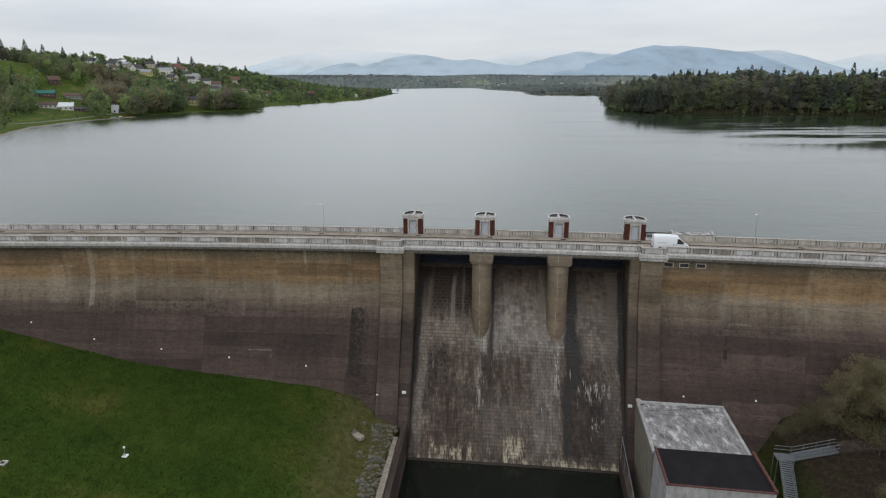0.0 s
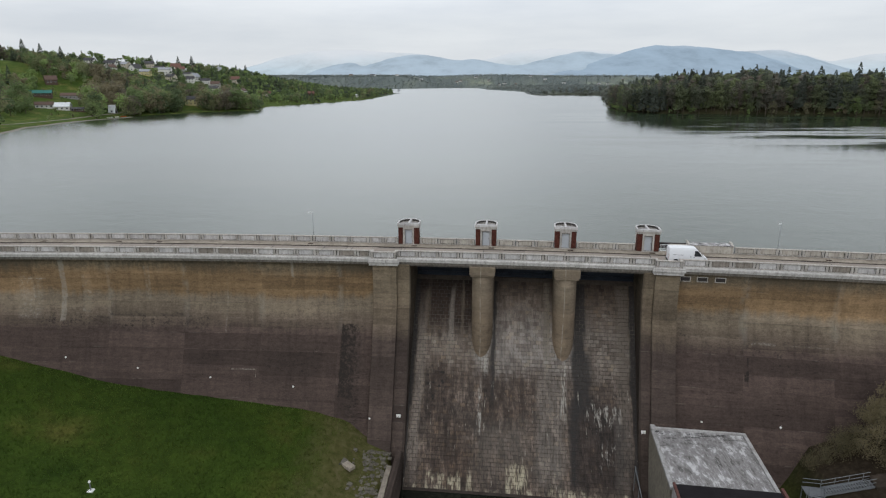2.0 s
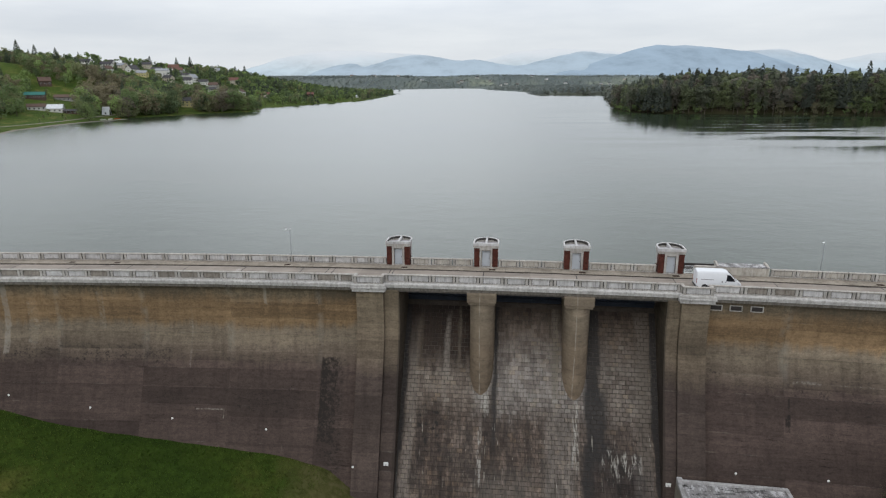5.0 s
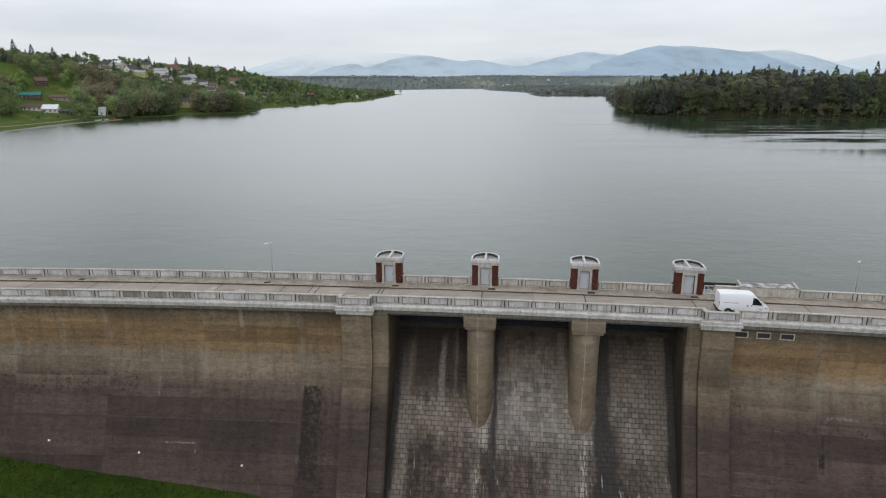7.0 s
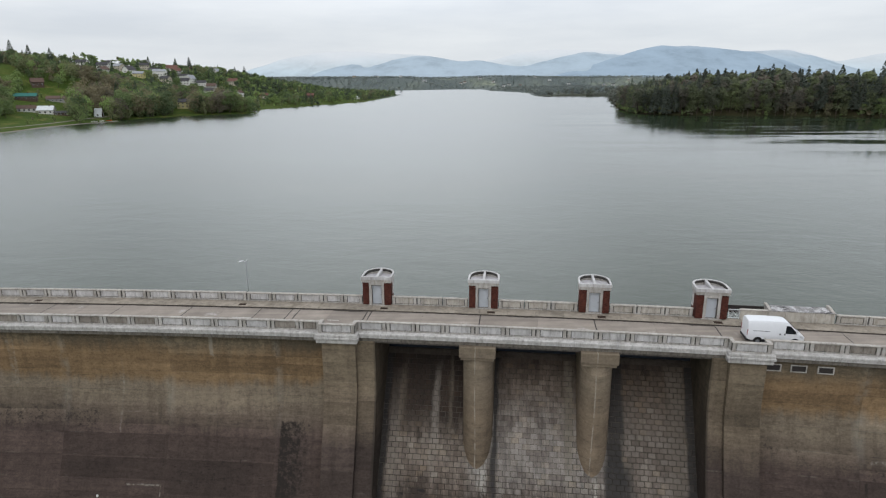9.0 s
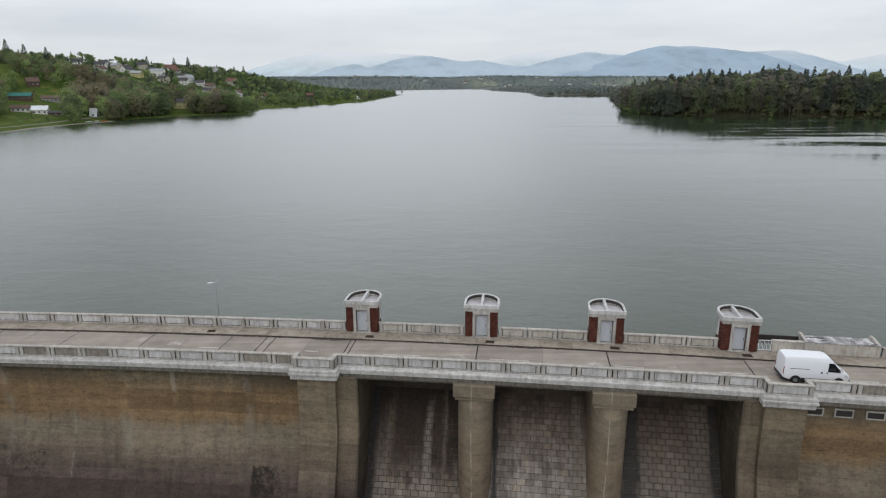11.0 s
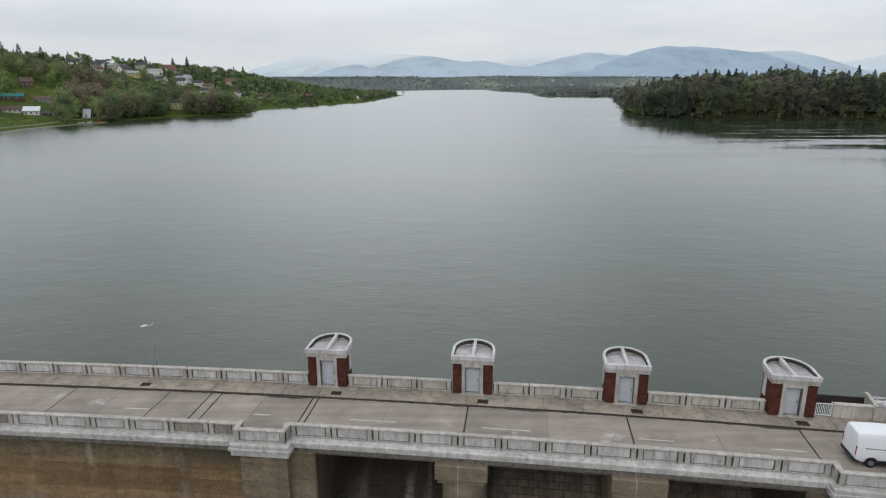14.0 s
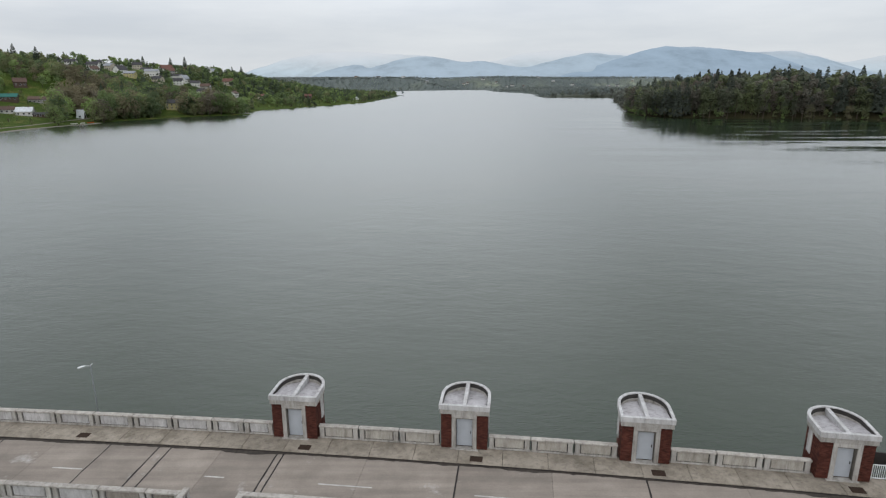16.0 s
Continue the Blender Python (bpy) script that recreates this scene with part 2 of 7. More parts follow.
    for q in flank_shade:
        # inner flanks of the chute: shade painted in, with black slime streaks
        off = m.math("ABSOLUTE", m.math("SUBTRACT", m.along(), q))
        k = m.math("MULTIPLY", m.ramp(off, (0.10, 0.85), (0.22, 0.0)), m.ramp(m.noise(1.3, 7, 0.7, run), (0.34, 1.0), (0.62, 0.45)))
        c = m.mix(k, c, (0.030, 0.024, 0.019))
    for x in seams:
        # lime that runs down the nose of a pier
        off = m.math("ABSOLUTE", m.math("SUBTRACT", m.math("ADD", m.axis("X"), m.math("MULTIPLY", m.math("SUBTRACT", m.noise(0.7, 4, 0.6, run), 0.5), 0.5)), x))
        c = m.mix(m.math("MULTIPLY", m.ramp(off, (0.015, 0.5), (0.07, 0.0)), m.ramp(m.noise(0.7, 6, 0.7), (0.42, 0.0), (0.54, 1.0))), c, (0.47, 0.43, 0.37))
    m.bump(m.math("ADD", m.noise(3.0, 7, 0.65), m.noise(1.6, 6, 0.65, lift)), 0.6, 0.07)
    return m.done(c)


MAT = {}
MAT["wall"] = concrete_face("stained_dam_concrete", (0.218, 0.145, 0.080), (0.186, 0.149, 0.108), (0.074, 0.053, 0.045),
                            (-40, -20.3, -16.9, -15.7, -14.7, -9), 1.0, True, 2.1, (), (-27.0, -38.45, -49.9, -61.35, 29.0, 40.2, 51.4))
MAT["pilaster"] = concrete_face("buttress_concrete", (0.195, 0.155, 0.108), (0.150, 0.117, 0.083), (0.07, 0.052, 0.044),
                                (-40, -20.8, -17.6, -16.2, -13, -9), flank_shade=(OPEN_L, OPEN_R))
MAT["pier"] = concrete_face("pier_concrete", (0.222, 0.178, 0.130), (0.200, 0.153, 0.108), (0.172, 0.126, 0.086),
                            (-40, -25.0, -22.0, -17.5, -13, -9), 0.65, False, 1.3, (W(-6.3, -2, 0)[0], W(5.35, -2, 0)[0]))


def light_concrete(name, colour, dirt, size=2.6):
    m = Mat(name, 0.85, 0, 0.25)
    run = m.scaled(m.pos, 1.2, 1.2, 0.5)
    grey = m.ramp(m.noise(0.45, 6), (0.3, 0.86), (0.7, 1.08))
    spots = m.ramp(m.noise(size, 8, 0.72, run), (0.34, 0.0), (0.58, 1.0))
    fine = m.ramp(m.noise(16, 6, 0.75), (0.25, 0.84), (0.75, 1.08))
    tone = m.ramp(m.random(), (0.0, 0.91), (1.0, 1.06))
    c = m.mix(spots, dirt, colour)
    for k in (grey, fine, tone):
        c = m.mix(1.0, c, k, "MULTIPLY")
    drips = m.ramp(m.noise(2.2, 7, 0.72, m.scaled(m.pos, 1.6, 1.6, 0.22)), (0.34, 0.56), (0.46, 0.92), (0.6, 1.05))
    c = m.mix(0.8, c, drips, "MULTIPLY")
    specks = m.ramp(m.noise(3.5, 7, 0.8, m.scaled(m.pos, 1, 1, 0.6)), (0.64, 0.0), (0.70, 0.7))
    c = m.mix(specks, c, m.mix(1.0, c, (0.42, 0.39, 0.35), "MULTIPLY"))
    m.bump(m.noise(9, 6, 0.65), 0.35, 0.02)
    return m.done(c)


MAT["cornice"] = light_concrete("weathered_light_concrete", (0.57, 0.55, 0.53), (0.38, 0.36, 0.335), 1.7)
MAT["coping"] = light_concrete("coping_concrete", (0.47, 0.438, 0.40), (0.33, 0.30, 0.265), 1.8)
MAT["post"] = light_concrete("post_concrete", (0.47, 0.445, 0.415), (0.31, 0.288, 0.255), 1.8)
MAT["panel"] = light_concrete("panel_concrete", (0.57, 0.555, 0.55), (0.38, 0.365, 0.35), 1.5)
MAT["panel_brown"] = light_concrete("brown_weathered_concrete", (0.30, 0.268, 0.235), (0.19, 0.165, 0.135))
MAT["panel_back"] = light_concrete("lakeside_panel_concrete", (0.48, 0.448, 0.40), (0.33, 0.30, 0.255), 1.4)
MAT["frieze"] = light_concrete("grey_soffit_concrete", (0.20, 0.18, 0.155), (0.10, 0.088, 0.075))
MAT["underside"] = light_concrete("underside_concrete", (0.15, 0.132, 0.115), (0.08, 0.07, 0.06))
MAT["kerb"] = light_concrete("footway_concrete", (0.345, 0.30, 0.246), (0.21, 0.18, 0.142), 0.8)


def road_slab():
    m = Mat("road_concrete", 0.85, 0, 0.25)
    along = m.scaled(m.pos, 0.12, 1.6, 1.0, -TURN)
    tone = m.ramp(m.random(), (0.0, 0.88), (1.0, 1.08))
    lanes = m.ramp(m.noise(1.0, 4, 0.5, along), (0.34, 0.84), (0.66, 1.08))
    blot = m.ramp(m.noise(0.5, 6, 0.6), (0.30, 0.80), (0.7, 1.1))
    fine = m.ramp(m.noise(9, 6, 0.75), (0.25, 0.86), (0.75, 1.08))
    c = (0.288, 0.247, 0.211)
    for k in (tone, lanes, blot, fine):
        c = m.mix(1.0, c, k, "MULTIPLY")
    pale = m.ramp(m.noise(0.33, 7, 0.7), (0.60, 0.0), (0.70, 0.55))
    c = m.mix(pale, c, (0.56, 0.54, 0.52))
    m.bump(m.noise(22, 5, 0.7), 0.3, 0.01)
    return m.done(c)


MAT["road"] = road_slab()
MAT["tar"] = plain("tar_and_gap_shade", (0.035, 0.03, 0.028), 0.7)
MAT["mark"] = plain("worn_road_paint", (0.52, 0.50, 0.47), 0.7, vary=0.3, scale=2.0)


def masonry(rand):
    """Granite blocks under soot and slime where water runs; top courses take painted shade."""
    m = Mat("granite_block", 0.75, 0, 0.35)
    r = m.random() if rand == "object" else m.island()
    c = m.ramp(r, (0.0, (0.165, 0.138, 0.118)), (0.35, (0.222, 0.192, 0.168)), (0.8, (0.262, 0.234, 0.209)), (0.93, (0.258, 0.214, 0.168)), (1.0, (0.300, 0.278, 0.25)))
    run = m.scaled(m.pos, 1.0, 0.35, 0.07, -TURN)
    thin = m.noise(2.4, 7, 0.7, m.scaled(m.pos, 1.0, 0.3, 0.05, -TURN))
    broad = m.noise(0.55, 6, 0.62, run)
    c = m.mix(1.0, c, m.ramp(m.noise(6, 6, 0.7), (0.25, 0.72), (0.75, 1.24)), "MULTIPLY")
    c = m.mix(1.0, c, m.ramp(broad, (0.34, 0.74), (0.5, 0.96), (0.68, 1.08)), "MULTIPLY")
    c = m.mix(0.7, c, m.ramp(thin, (0.36, 0.50), (0.5, 0.94), (0.66, 1.22)), "MULTIPLY")
    lower = m.math("SUBTRACT", 1.0, m.span(m.axis("Z"), -27.5, -23.5))
    c = m.mix(m.math("MULTIPLY", lower, 0.9), c, m.mix(1.0, c, m.ramp(m.noise(1.5, 8, 0.74, m.scaled(m.pos, 1.0, 0.3, 0.055, -TURN)), (0.35, 0.34), (0.45, 0.80), (0.53, 1.25), (0.62, 2.1)), "MULTIPLY"))
    c = m.mix(m.math("MULTIPLY", lower, 0.8), c, m.mix(1.0, c, m.ramp(m.noise(1.9, 6, 0.7), (0.34, 0.45), (0.5, 1.0), (0.66, 1.35)), "MULTIPLY"))
    ss = m.math("ADD", m.along(), m.math("MULTIPLY", m.math("SUBTRACT", m.noise(0.8, 6, 0.65, run), 0.5), 1.5))
    zz = m.math("ADD", m.axis("Z"), m.math("MULTIPLY", m.math("SUBTRACT", m.noise(0.8, 6, 0.7, m.scaled(m.pos, 1.0, 0.3, 0.3, -TURN)), 0.5), 6.0))

    def zone(s0, s1, z0, z1, es=0.35, ez=1.2):
        """A soft-edged stretch of the face."""
        k = m.math("MULTIPLY", m.span(ss, s0 - es, s0 + es), m.math("SUBTRACT", 1.0, m.span(ss, s1 - es, s1 + es)))
        return m.math("MULTIPLY", k, m.math("MULTIPLY", m.span(zz, z0 - ez, z0 + ez), m.math("SUBTRACT", 1.0, m.span(zz, z1 - ez, z1 + ez))))

    # films of soot, slime and painted shade: stretch, then what's left of the stone
    # both full-width top stretches mix the bridge's shade with dirt in the colour
    for box, left in (((-40, 40, -60, -25.2, 0.4, 1.2), (0.40, 0.345, 0.31)), ((7, 40, -26, 0, 0.3, 1.5), (0.74, 0.70, 0.66)), ((-40, -7.4, -20.4, 0, 0.5, 1.3), (0.21, 0.155, 0.120)), ((-40, 40, -18.6, 0, 0.4, 2.4), (0.54, 0.47, 0.41)), ((-40, 40, -15.2, 0, 0.4, 1.0), (0.60, 0.56, 0.53)),
                      ((-13.9, -10.2, -31.0, -24.6, 0.8, 1.2), (0.58, 0.54, 0.52)), ((-4.6, 1.4, -32.5, -26.2, 0.9, 1.4), (0.72, 0.69, 0.67)), ((6.6, 13.2, -37.6, -27.6, 0.3, 0.9), (0.38, 0.36, 0.37)), ((-13, -8, -37.6, -31.0, 1.2, 1.0), (0.75, 0.70, 0.66)),
                      ((-40, -7.2, -26.5, -19.0, 0.5, 1.0), (0.74, 0.68, 0.62)), ((-5.9, -4.2, -33, -23.0, 0.4, 1.6), (0.55, 0.52, 0.50)), ((-10, 2, -38.2, -34.0, 1.5, 1.0), (0.78, 0.74, 0.70))):
        c = m.mix(zone(*box), c, m.mix(1.0, c, left, "MULTIPLY"), "MIX")
    # paler bands of plaster and dried lime
    for box, much, tint in (((-15.8, -14.5, -37.5, -17.5, 0.25, 2.0), 0.55, (0.215, 0.185, 0.155)), ((12.9, 14.6, -29.5, -13.5, 0.25, 1.5), 0.85, (0.115, 0.095, 0.076)), ((12.4, 14.6, -38, -29.5, 0.3, 1.5), 0.55, (0.100, 0.088, 0.078)), ((2.6, 3.6, -24, -13.5, 0.2, 1.5), 0.75, (0.155, 0.132, 0.100)),
                            ((1.8, 5.6, -37.5, -25.5, 0.5, 1.5), 0.42, (0.215, 0.195, 0.17)), ((-11.2, -10.5, -23.5, -15.5, 0.15, 1.5), 0.7, (0.235, 0.205, 0.175)), ((-14.9, -14.1, -20, -15, 0.2, 1.5), 0.5, (0.15, 0.118, 0.085)), ((-9.6, -9.2, -20, -14.5, 0.12, 1.5), 0.6, (0.165, 0.135, 0.10)), ((-6.4, 1, -37.6, -31, 1.2, 1.2), 0.28, (0.19, 0.17, 0.145))):
        c = m.mix(m.math("MULTIPLY", m.math("MULTIPLY", zone(*box), much), m.ramp(thin, (0.34, 0.55), (0.58, 1.0))), c, tint)
    # wet black runs below the piers; black strips down both outer edges
    for box in ((6.9, 8.5, -24.0, -10, 0.2, 1.0), (6.7, 9.2, -29.5, -22.0, 0.3, 1.2), (6.3, 7.4, -37.5, -28.0, 0.4, 1.0), (-4.75, -4.15, -29, -11, 0.15, 1.5), (-16.8, -15.9, -41, -10, 0.12, 1.0), (14.8, 16, -41, -10, 0.12, 1.0)):
        c = m.mix(m.math("MULTIPLY", zone(*box), 0.90), c, (0.020, 0.018, 0.017))
    # thin dark and pale drips over the lower face
    low = m.math("SUBTRACT", 1.0, m.span(zz, -27.0, -23.5))
    dark = m.math("MULTIPLY", low, m.ramp(m.noise(2.0, 7, 0.72, m.scaled(m.pos, 1.0, 0.3, 0.10, -TURN)), (0.56, 0.0), (0.64, 0.75)))
    c = m.mix(dark, c, (0.040, 0.030, 0.025))
    spots = m.math("MULTIPLY", zone(-14.2, -11.0, -29.6, -25.0, 0.4, 0.5), m.ramp(m.noise(1.5, 3, 0.5), (0.585, 0.0), (0.61, 0.9)))
    c = m.mix(spots, c, (0.012, 0.010, 0.009))
    lime = m.math("MULTIPLY", m.ramp(m.noise(1.7, 5, 0.7, m.scaled(m.pos, 2.2, 0.3, 0.16, -TURN)), (0.645, 0.0), (0.69, 0.75)), m.math("ADD", 0.12, m.math("MULTIPLY", low, 0.88)))
    c = m.mix(lime, c, (0.42, 0.39, 0.33))
    for box, cut in (((8.6, 13.2, -30.2, -28.6, 0.3, 0.3), 0.50), ((9.6, 12.6, -35.6, -32.4, 0.3, 0.6), 0.56), ((-6.5, -5.9, -33, -27.0, 0.1, 1.0), 0.50), ((-6.1, -5.2, -25.4, -23.6, 0.2, 0.4), 0.42), ((5.2, 5.9, -30, -23.6, 0.1, 1.0), 0.47)):
        c = m.mix(m.math("MULTIPLY", zone(*box), m.ramp(m.noise(2.6, 6, 0.7, m.scaled(m.pos, 1.4, 0.3, 0.22, -TURN)), (cut, 0.0), (cut + 0.07, 0.8))), c, (0.36, 0.34, 0.30))
    # cream lime in patches along the waterline, higher in some places
    wavy = m.math("ADD", m.axis("Z"), m.math("MULTIPLY", m.math("SUBTRACT", m.noise(0.8, 7, 0.7, m.scaled(m.pos, 1.0, 0.3, 0.25, -TURN)), 0.5), 4.0))
    toe = None
    for s0, s1, top in ((-13.2, -10.6, -37.0), (-10.2, -8.2, -36.9), (-7.4, -6.6, -36.6), (-2.2, 0.6, -35.6), (3.9, 4.4, -36.2), (4.6, 15.0, -38.0), (-16, 5, -38.5)):
        k = m.math("MULTIPLY", m.math("MULTIPLY", m.span(ss, s0 - 0.15, s0 + 0.15), m.math("SUBTRACT", 1.0, m.span(ss, s1 - 0.15, s1 + 0.15))), m.math("SUBTRACT", 1.0, m.span(wavy, top - 0.25, top + 0.25)))
        toe = k if toe is None else m.math("MAXIMUM", toe, k)
    toe = m.math("MULTIPLY", toe, m.ramp(m.noise(2.0, 6, 0.72, m.scaled(m.pos, 1.2, 0.3, 0.12, -TURN)), (0.45, 0.0), (0.53, 0.88)))
    c = m.mix(toe, c, m.ramp(m.noise(3.0, 5, 0.7, run), (0.35, (0.20, 0.165, 0.11)), (0.55, (0.44, 0.395, 0.285))))
    m.bump(m.noise(5, 6, 0.7), 0.6, 0.05)
    return m.done(c)


MAT["stone"] = masonry("object")
MAT["stone_rest"] = masonry("island")
MAT["mortar"] = concrete_face("chute_mortar", (0.07, 0.056, 0.046), (0.098, 0.084, 0.071), (0.045, 0.036, 0.030), (-40, -26, -23, -17, -15, -9))


def bricks():
    m = Mat("red_brick", 0.85, 0, 0.2)
    c = m.ramp(m.island(), (0.0, (0.055, 0.018, 0.014)), (0.5, (0.088, 0.028, 0.020)), (1.0, (0.125, 0.044, 0.030)))
    c = m.mix(1.0, c, m.ramp(m.noise(0.9, 5), (0.3, 0.7), (0.7, 1.1)), "MULTIPLY")
    m.bump(m.noise(30, 4), 0.3, 0.01)
    return m.done(c)


MAT["brick"] = bricks()
MAT["brick_joint"] = plain("brick_mortar", (0.09, 0.058, 0.048), 0.9)
MAT["tower_roof"] = light_concrete("pale_grey_roof_coat", (0.50, 0.48, 0.49), (0.33, 0.31, 0.31), 0.9)
MAT["rim"] = light_concrete("white_rim_paint", (0.60, 0.59, 0.585), (0.44, 0.42, 0.41), 1.3)
MAT["rim_shade"] = plain("shade_dark_inner_rim", (0.055, 0.050, 0.046), 0.9, vary=0.4, scale=2.0)
MAT["door"] = plain("pale_grey_door_paint", (0.46, 0.485, 0.52), 0.45, vary=0.06, scale=2.0, bump=0.05)
MAT["steel_blue"] = plain("dark_blue_gate_steel", (0.025, 0.032, 0.05), 0.5, 0.2, vary=0.3, scale=1.0)
MAT["galv"] = plain("galvanised_steel", (0.22, 0.235, 0.25), 0.55, 0.4, vary=0.15, scale=4)
MAT["iron"] = plain("rusty_drain_iron", (0.055, 0.035, 0.025), 0.8, 0.3)
MAT["lamp_white"] = plain("white_lamp_paint", (0.72, 0.73, 0.74), 0.4, vary=0.05)
MAT["marker"] = plain("white_marker_enamel", (0.80, 0.80, 0.78), 0.5, vary=0.03)
MAT["white_wall"] = light_concrete("dirty_white_render", (0.43, 0.42, 0.415), (0.28, 0.267, 0.255), 1.2)
MAT["beige_wall"] = light_concrete("beige_render", (0.28, 0.25, 0.20), (0.17, 0.15, 0.12))


def patched_roof():
    m = Mat("flaking_white_roof_coat", 0.8, 0, 0.3)
    flow = m.scaled(m.pos, 1.0, 0.3, 1.0, -TURN)
    k = m.noise(0.6, 9, 0.76, m.scaled(m.pos, 1.5, 0.6, 1.0, -TURN), 0.12)
    c = m.ramp(k, (0.38, (0.085, 0.08, 0.077)), (0.45, (0.19, 0.18, 0.175)), (0.54, (0.25, 0.24, 0.24)), (0.57, (0.46, 0.45, 0.45)), (0.7, (0.58, 0.57, 0.57)))
    tar = m.math("MULTIPLY", m.ramp(m.noise(0.9, 5, 0.65, m.scaled(m.pos, 0.7, 2.4, 1.0, -TURN)), (0.56, 0.0), (0.58, 1.0)), m.span(m.axis("Y"), W(20, -12.5, 0)[1], W(20, -8.0, 0)[1]))
    c = m.mix(tar, c, (0.035, 0.033, 0.032))
    crack = m.ramp(m.noise(1.1, 5, 0.6, m.scaled(m.pos, 2.2, 0.35, 1.0, -TURN)), (0.485, 0.0), (0.5, 0.8), (0.515, 0.0))
    c = m.mix(crack, c, (0.46, 0.45, 0.44))
    m.bump(m.noise(4, 6), 0.4, 0.02)
    return m.done(c)


MAT["patched"] = patched_roof()
MAT["felt"] = plain("black_roofing_felt", (0.019, 0.017, 0.019), 0.9, vary=0.25, scale=0.8, spec=0.1)
MAT["red_trim"] = plain("red_brown_coping", (0.115, 0.048, 0.040), 0.7, vary=0.3, scale=2)


def grass():
    m = Mat("spring_grass", 0.95, 0, 0.04)
    k = m.ramp(m.noise(0.09, 6, 0.6), (0.3, (0.022, 0.041, 0.007)), (0.52, (0.034, 0.055, 0.009)), (0.70, (0.070, 0.072, 0.018)))
    c = m.mix(1.0, k, m.ramp(m.noise(0.8, 6, 0.7), (0.28, 0.58), (0.72, 1.34)), "MULTIPLY")
    c = m.mix(1.0, c, m.ramp(m.noise(3.6, 6, 0.8), (0.30, 0.50), (0.5, 1.0), (0.70, 1.5)), "MULTIPLY")
    x0 = W(-27.0, -20, 0)[0]
    side = m.math("ADD", m.axis("X"), m.math("MULTIPLY", m.math("SUBTRACT", m.noise(0.35, 6, 0.65), 0.5), 9.0))
    dry = m.math("MULTIPLY", m.span(side, x0 - 3.0, x0 + 3.0), m.math("MULTIPLY", m.math("SUBTRACT", 1.0, m.span(m.axis("X"), 0, 4)), m.math("SUBTRACT", 1.0, m.span(m.axis("Y"), 90, 110))))
    c = m.mix(m.math("MULTIPLY", dry, 0.8), c, m.ramp(m.noise(1.1, 7, 0.7), (0.3, (0.040, 0.042, 0.014)), (0.5, (0.085, 0.078, 0.030)), (0.7, (0.135, 0.115, 0.062))))
    # lakeside meadows, lighter and fresher than the shorn lawn
    c = m.mix(m.span(m.axis("Y"), 240, 320), c, m.mix(1.0, c, (1.8, 1.65, 2.2), "MULTIPLY"))
    # leaf-strewn earth under the trees of the right bank
    bank = m.math("MULTIPLY", m.span(m.axis("X"), 42, 47), m.math("SUBTRACT", 1.0, m.span(m.axis("Y"), 92, 96)))
    earth = m.ramp(m.noise(1.6, 8, 0.75), (0.3, (0.015, 0.011, 0.008)), (0.55, (0.034, 0.026, 0.018)), (0.72, (0.060, 0.050, 0.036)))
    bank = m.math("MULTIPLY", bank, m.ramp(m.noise(0.16, 5, 0.6), (0.60, 1.0), (0.76, 0.65)))
    c = m.mix(bank, c, earth)
    woods = m.math("MULTIPLY", m.span(m.axis("X"), 120, 160), m.span(m.axis("Y"), 330, 420))
    c = m.mix(m.math("MULTIPLY", woods, 0.85), c, earth)
    # far ground goes pale and bluish: haze painted into its colour
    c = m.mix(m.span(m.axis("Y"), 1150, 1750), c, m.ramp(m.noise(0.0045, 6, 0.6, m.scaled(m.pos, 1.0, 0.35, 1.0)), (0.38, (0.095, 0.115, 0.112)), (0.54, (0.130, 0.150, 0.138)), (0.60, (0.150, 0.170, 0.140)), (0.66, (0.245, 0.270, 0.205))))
    m.bump(m.noise(4, 6, 0.75), 0.8, 0.12)
    return m, c


gm, gc = grass()
MAT["grass"] = gm.done(gc)


def leaves(name, colours, per_object=False, size=0.045):
    m = Mat(name, 0.75, 0, 0.15)
    tree = m.random() if per_object else m.ramp(m.noise(size, 1.5 if size > 0.02 else 5.0, 0.5), (0.36, 0.0), (0.64, 1.0))
    stops = [(i / (len(colours) - 1), c) for i, c in enumerate(colours)]
    c = m.ramp(tree, *stops)
    c = m.mix(1.0, c, m.ramp(m.island(), (0.0, 0.86), (1.0, 1.15)), "MULTIPLY")
    thin = m.n.new("ShaderNodeBsdfTranslucent")
    m.l.new(c, thin.inputs["Color"])
    both = m.n.new("ShaderNodeMixShader")
    both.inputs[0].default_value = 0.5
    m.l.new(m.p.outputs[0], both.inputs[1])
    m.l.new(thin.outputs[0], both.inputs[2])
    m.l.new(both.outputs[0], m.n["Material Output"].inputs[0])
    return m.done(c)


MAT["leaf_wood"] = [leaves("hill_foliage_%s" % n, (tuple(v * 0.85 for v in c), c, tuple(v * 1.15 for v in c))) for n, c in (
    ("dark", (0.095, 0.120, 0.080)), ("deep", (0.130, 0.172, 0.088)), ("green", (0.168, 0.225, 0.096)), ("fresh", (0.235, 0.315, 0.115)), ("olive", (0.205, 0.222, 0.112)), ("tan", (0.222, 0.196, 0.125)), ("brown", (0.172, 0.152, 0.115)))]
MAT["leaf_shore"] = [MAT["leaf_wood"][k] for k in (0, 1, 2, 1, 2, 3, 4)]
MAT["leaf_tree"] = leaves("spring_tree_foliage", ((0.140, 0.180, 0.088), (0.235, 0.310, 0.115), (0.220, 0.200, 0.130), (0.165, 0.220, 0.095)), True)
MAT["leaf_dark"] = leaves("dark_conifer_foliage", ((0.068, 0.085, 0.068), (0.080, 0.102, 0.075), (0.090, 0.112, 0.078)))
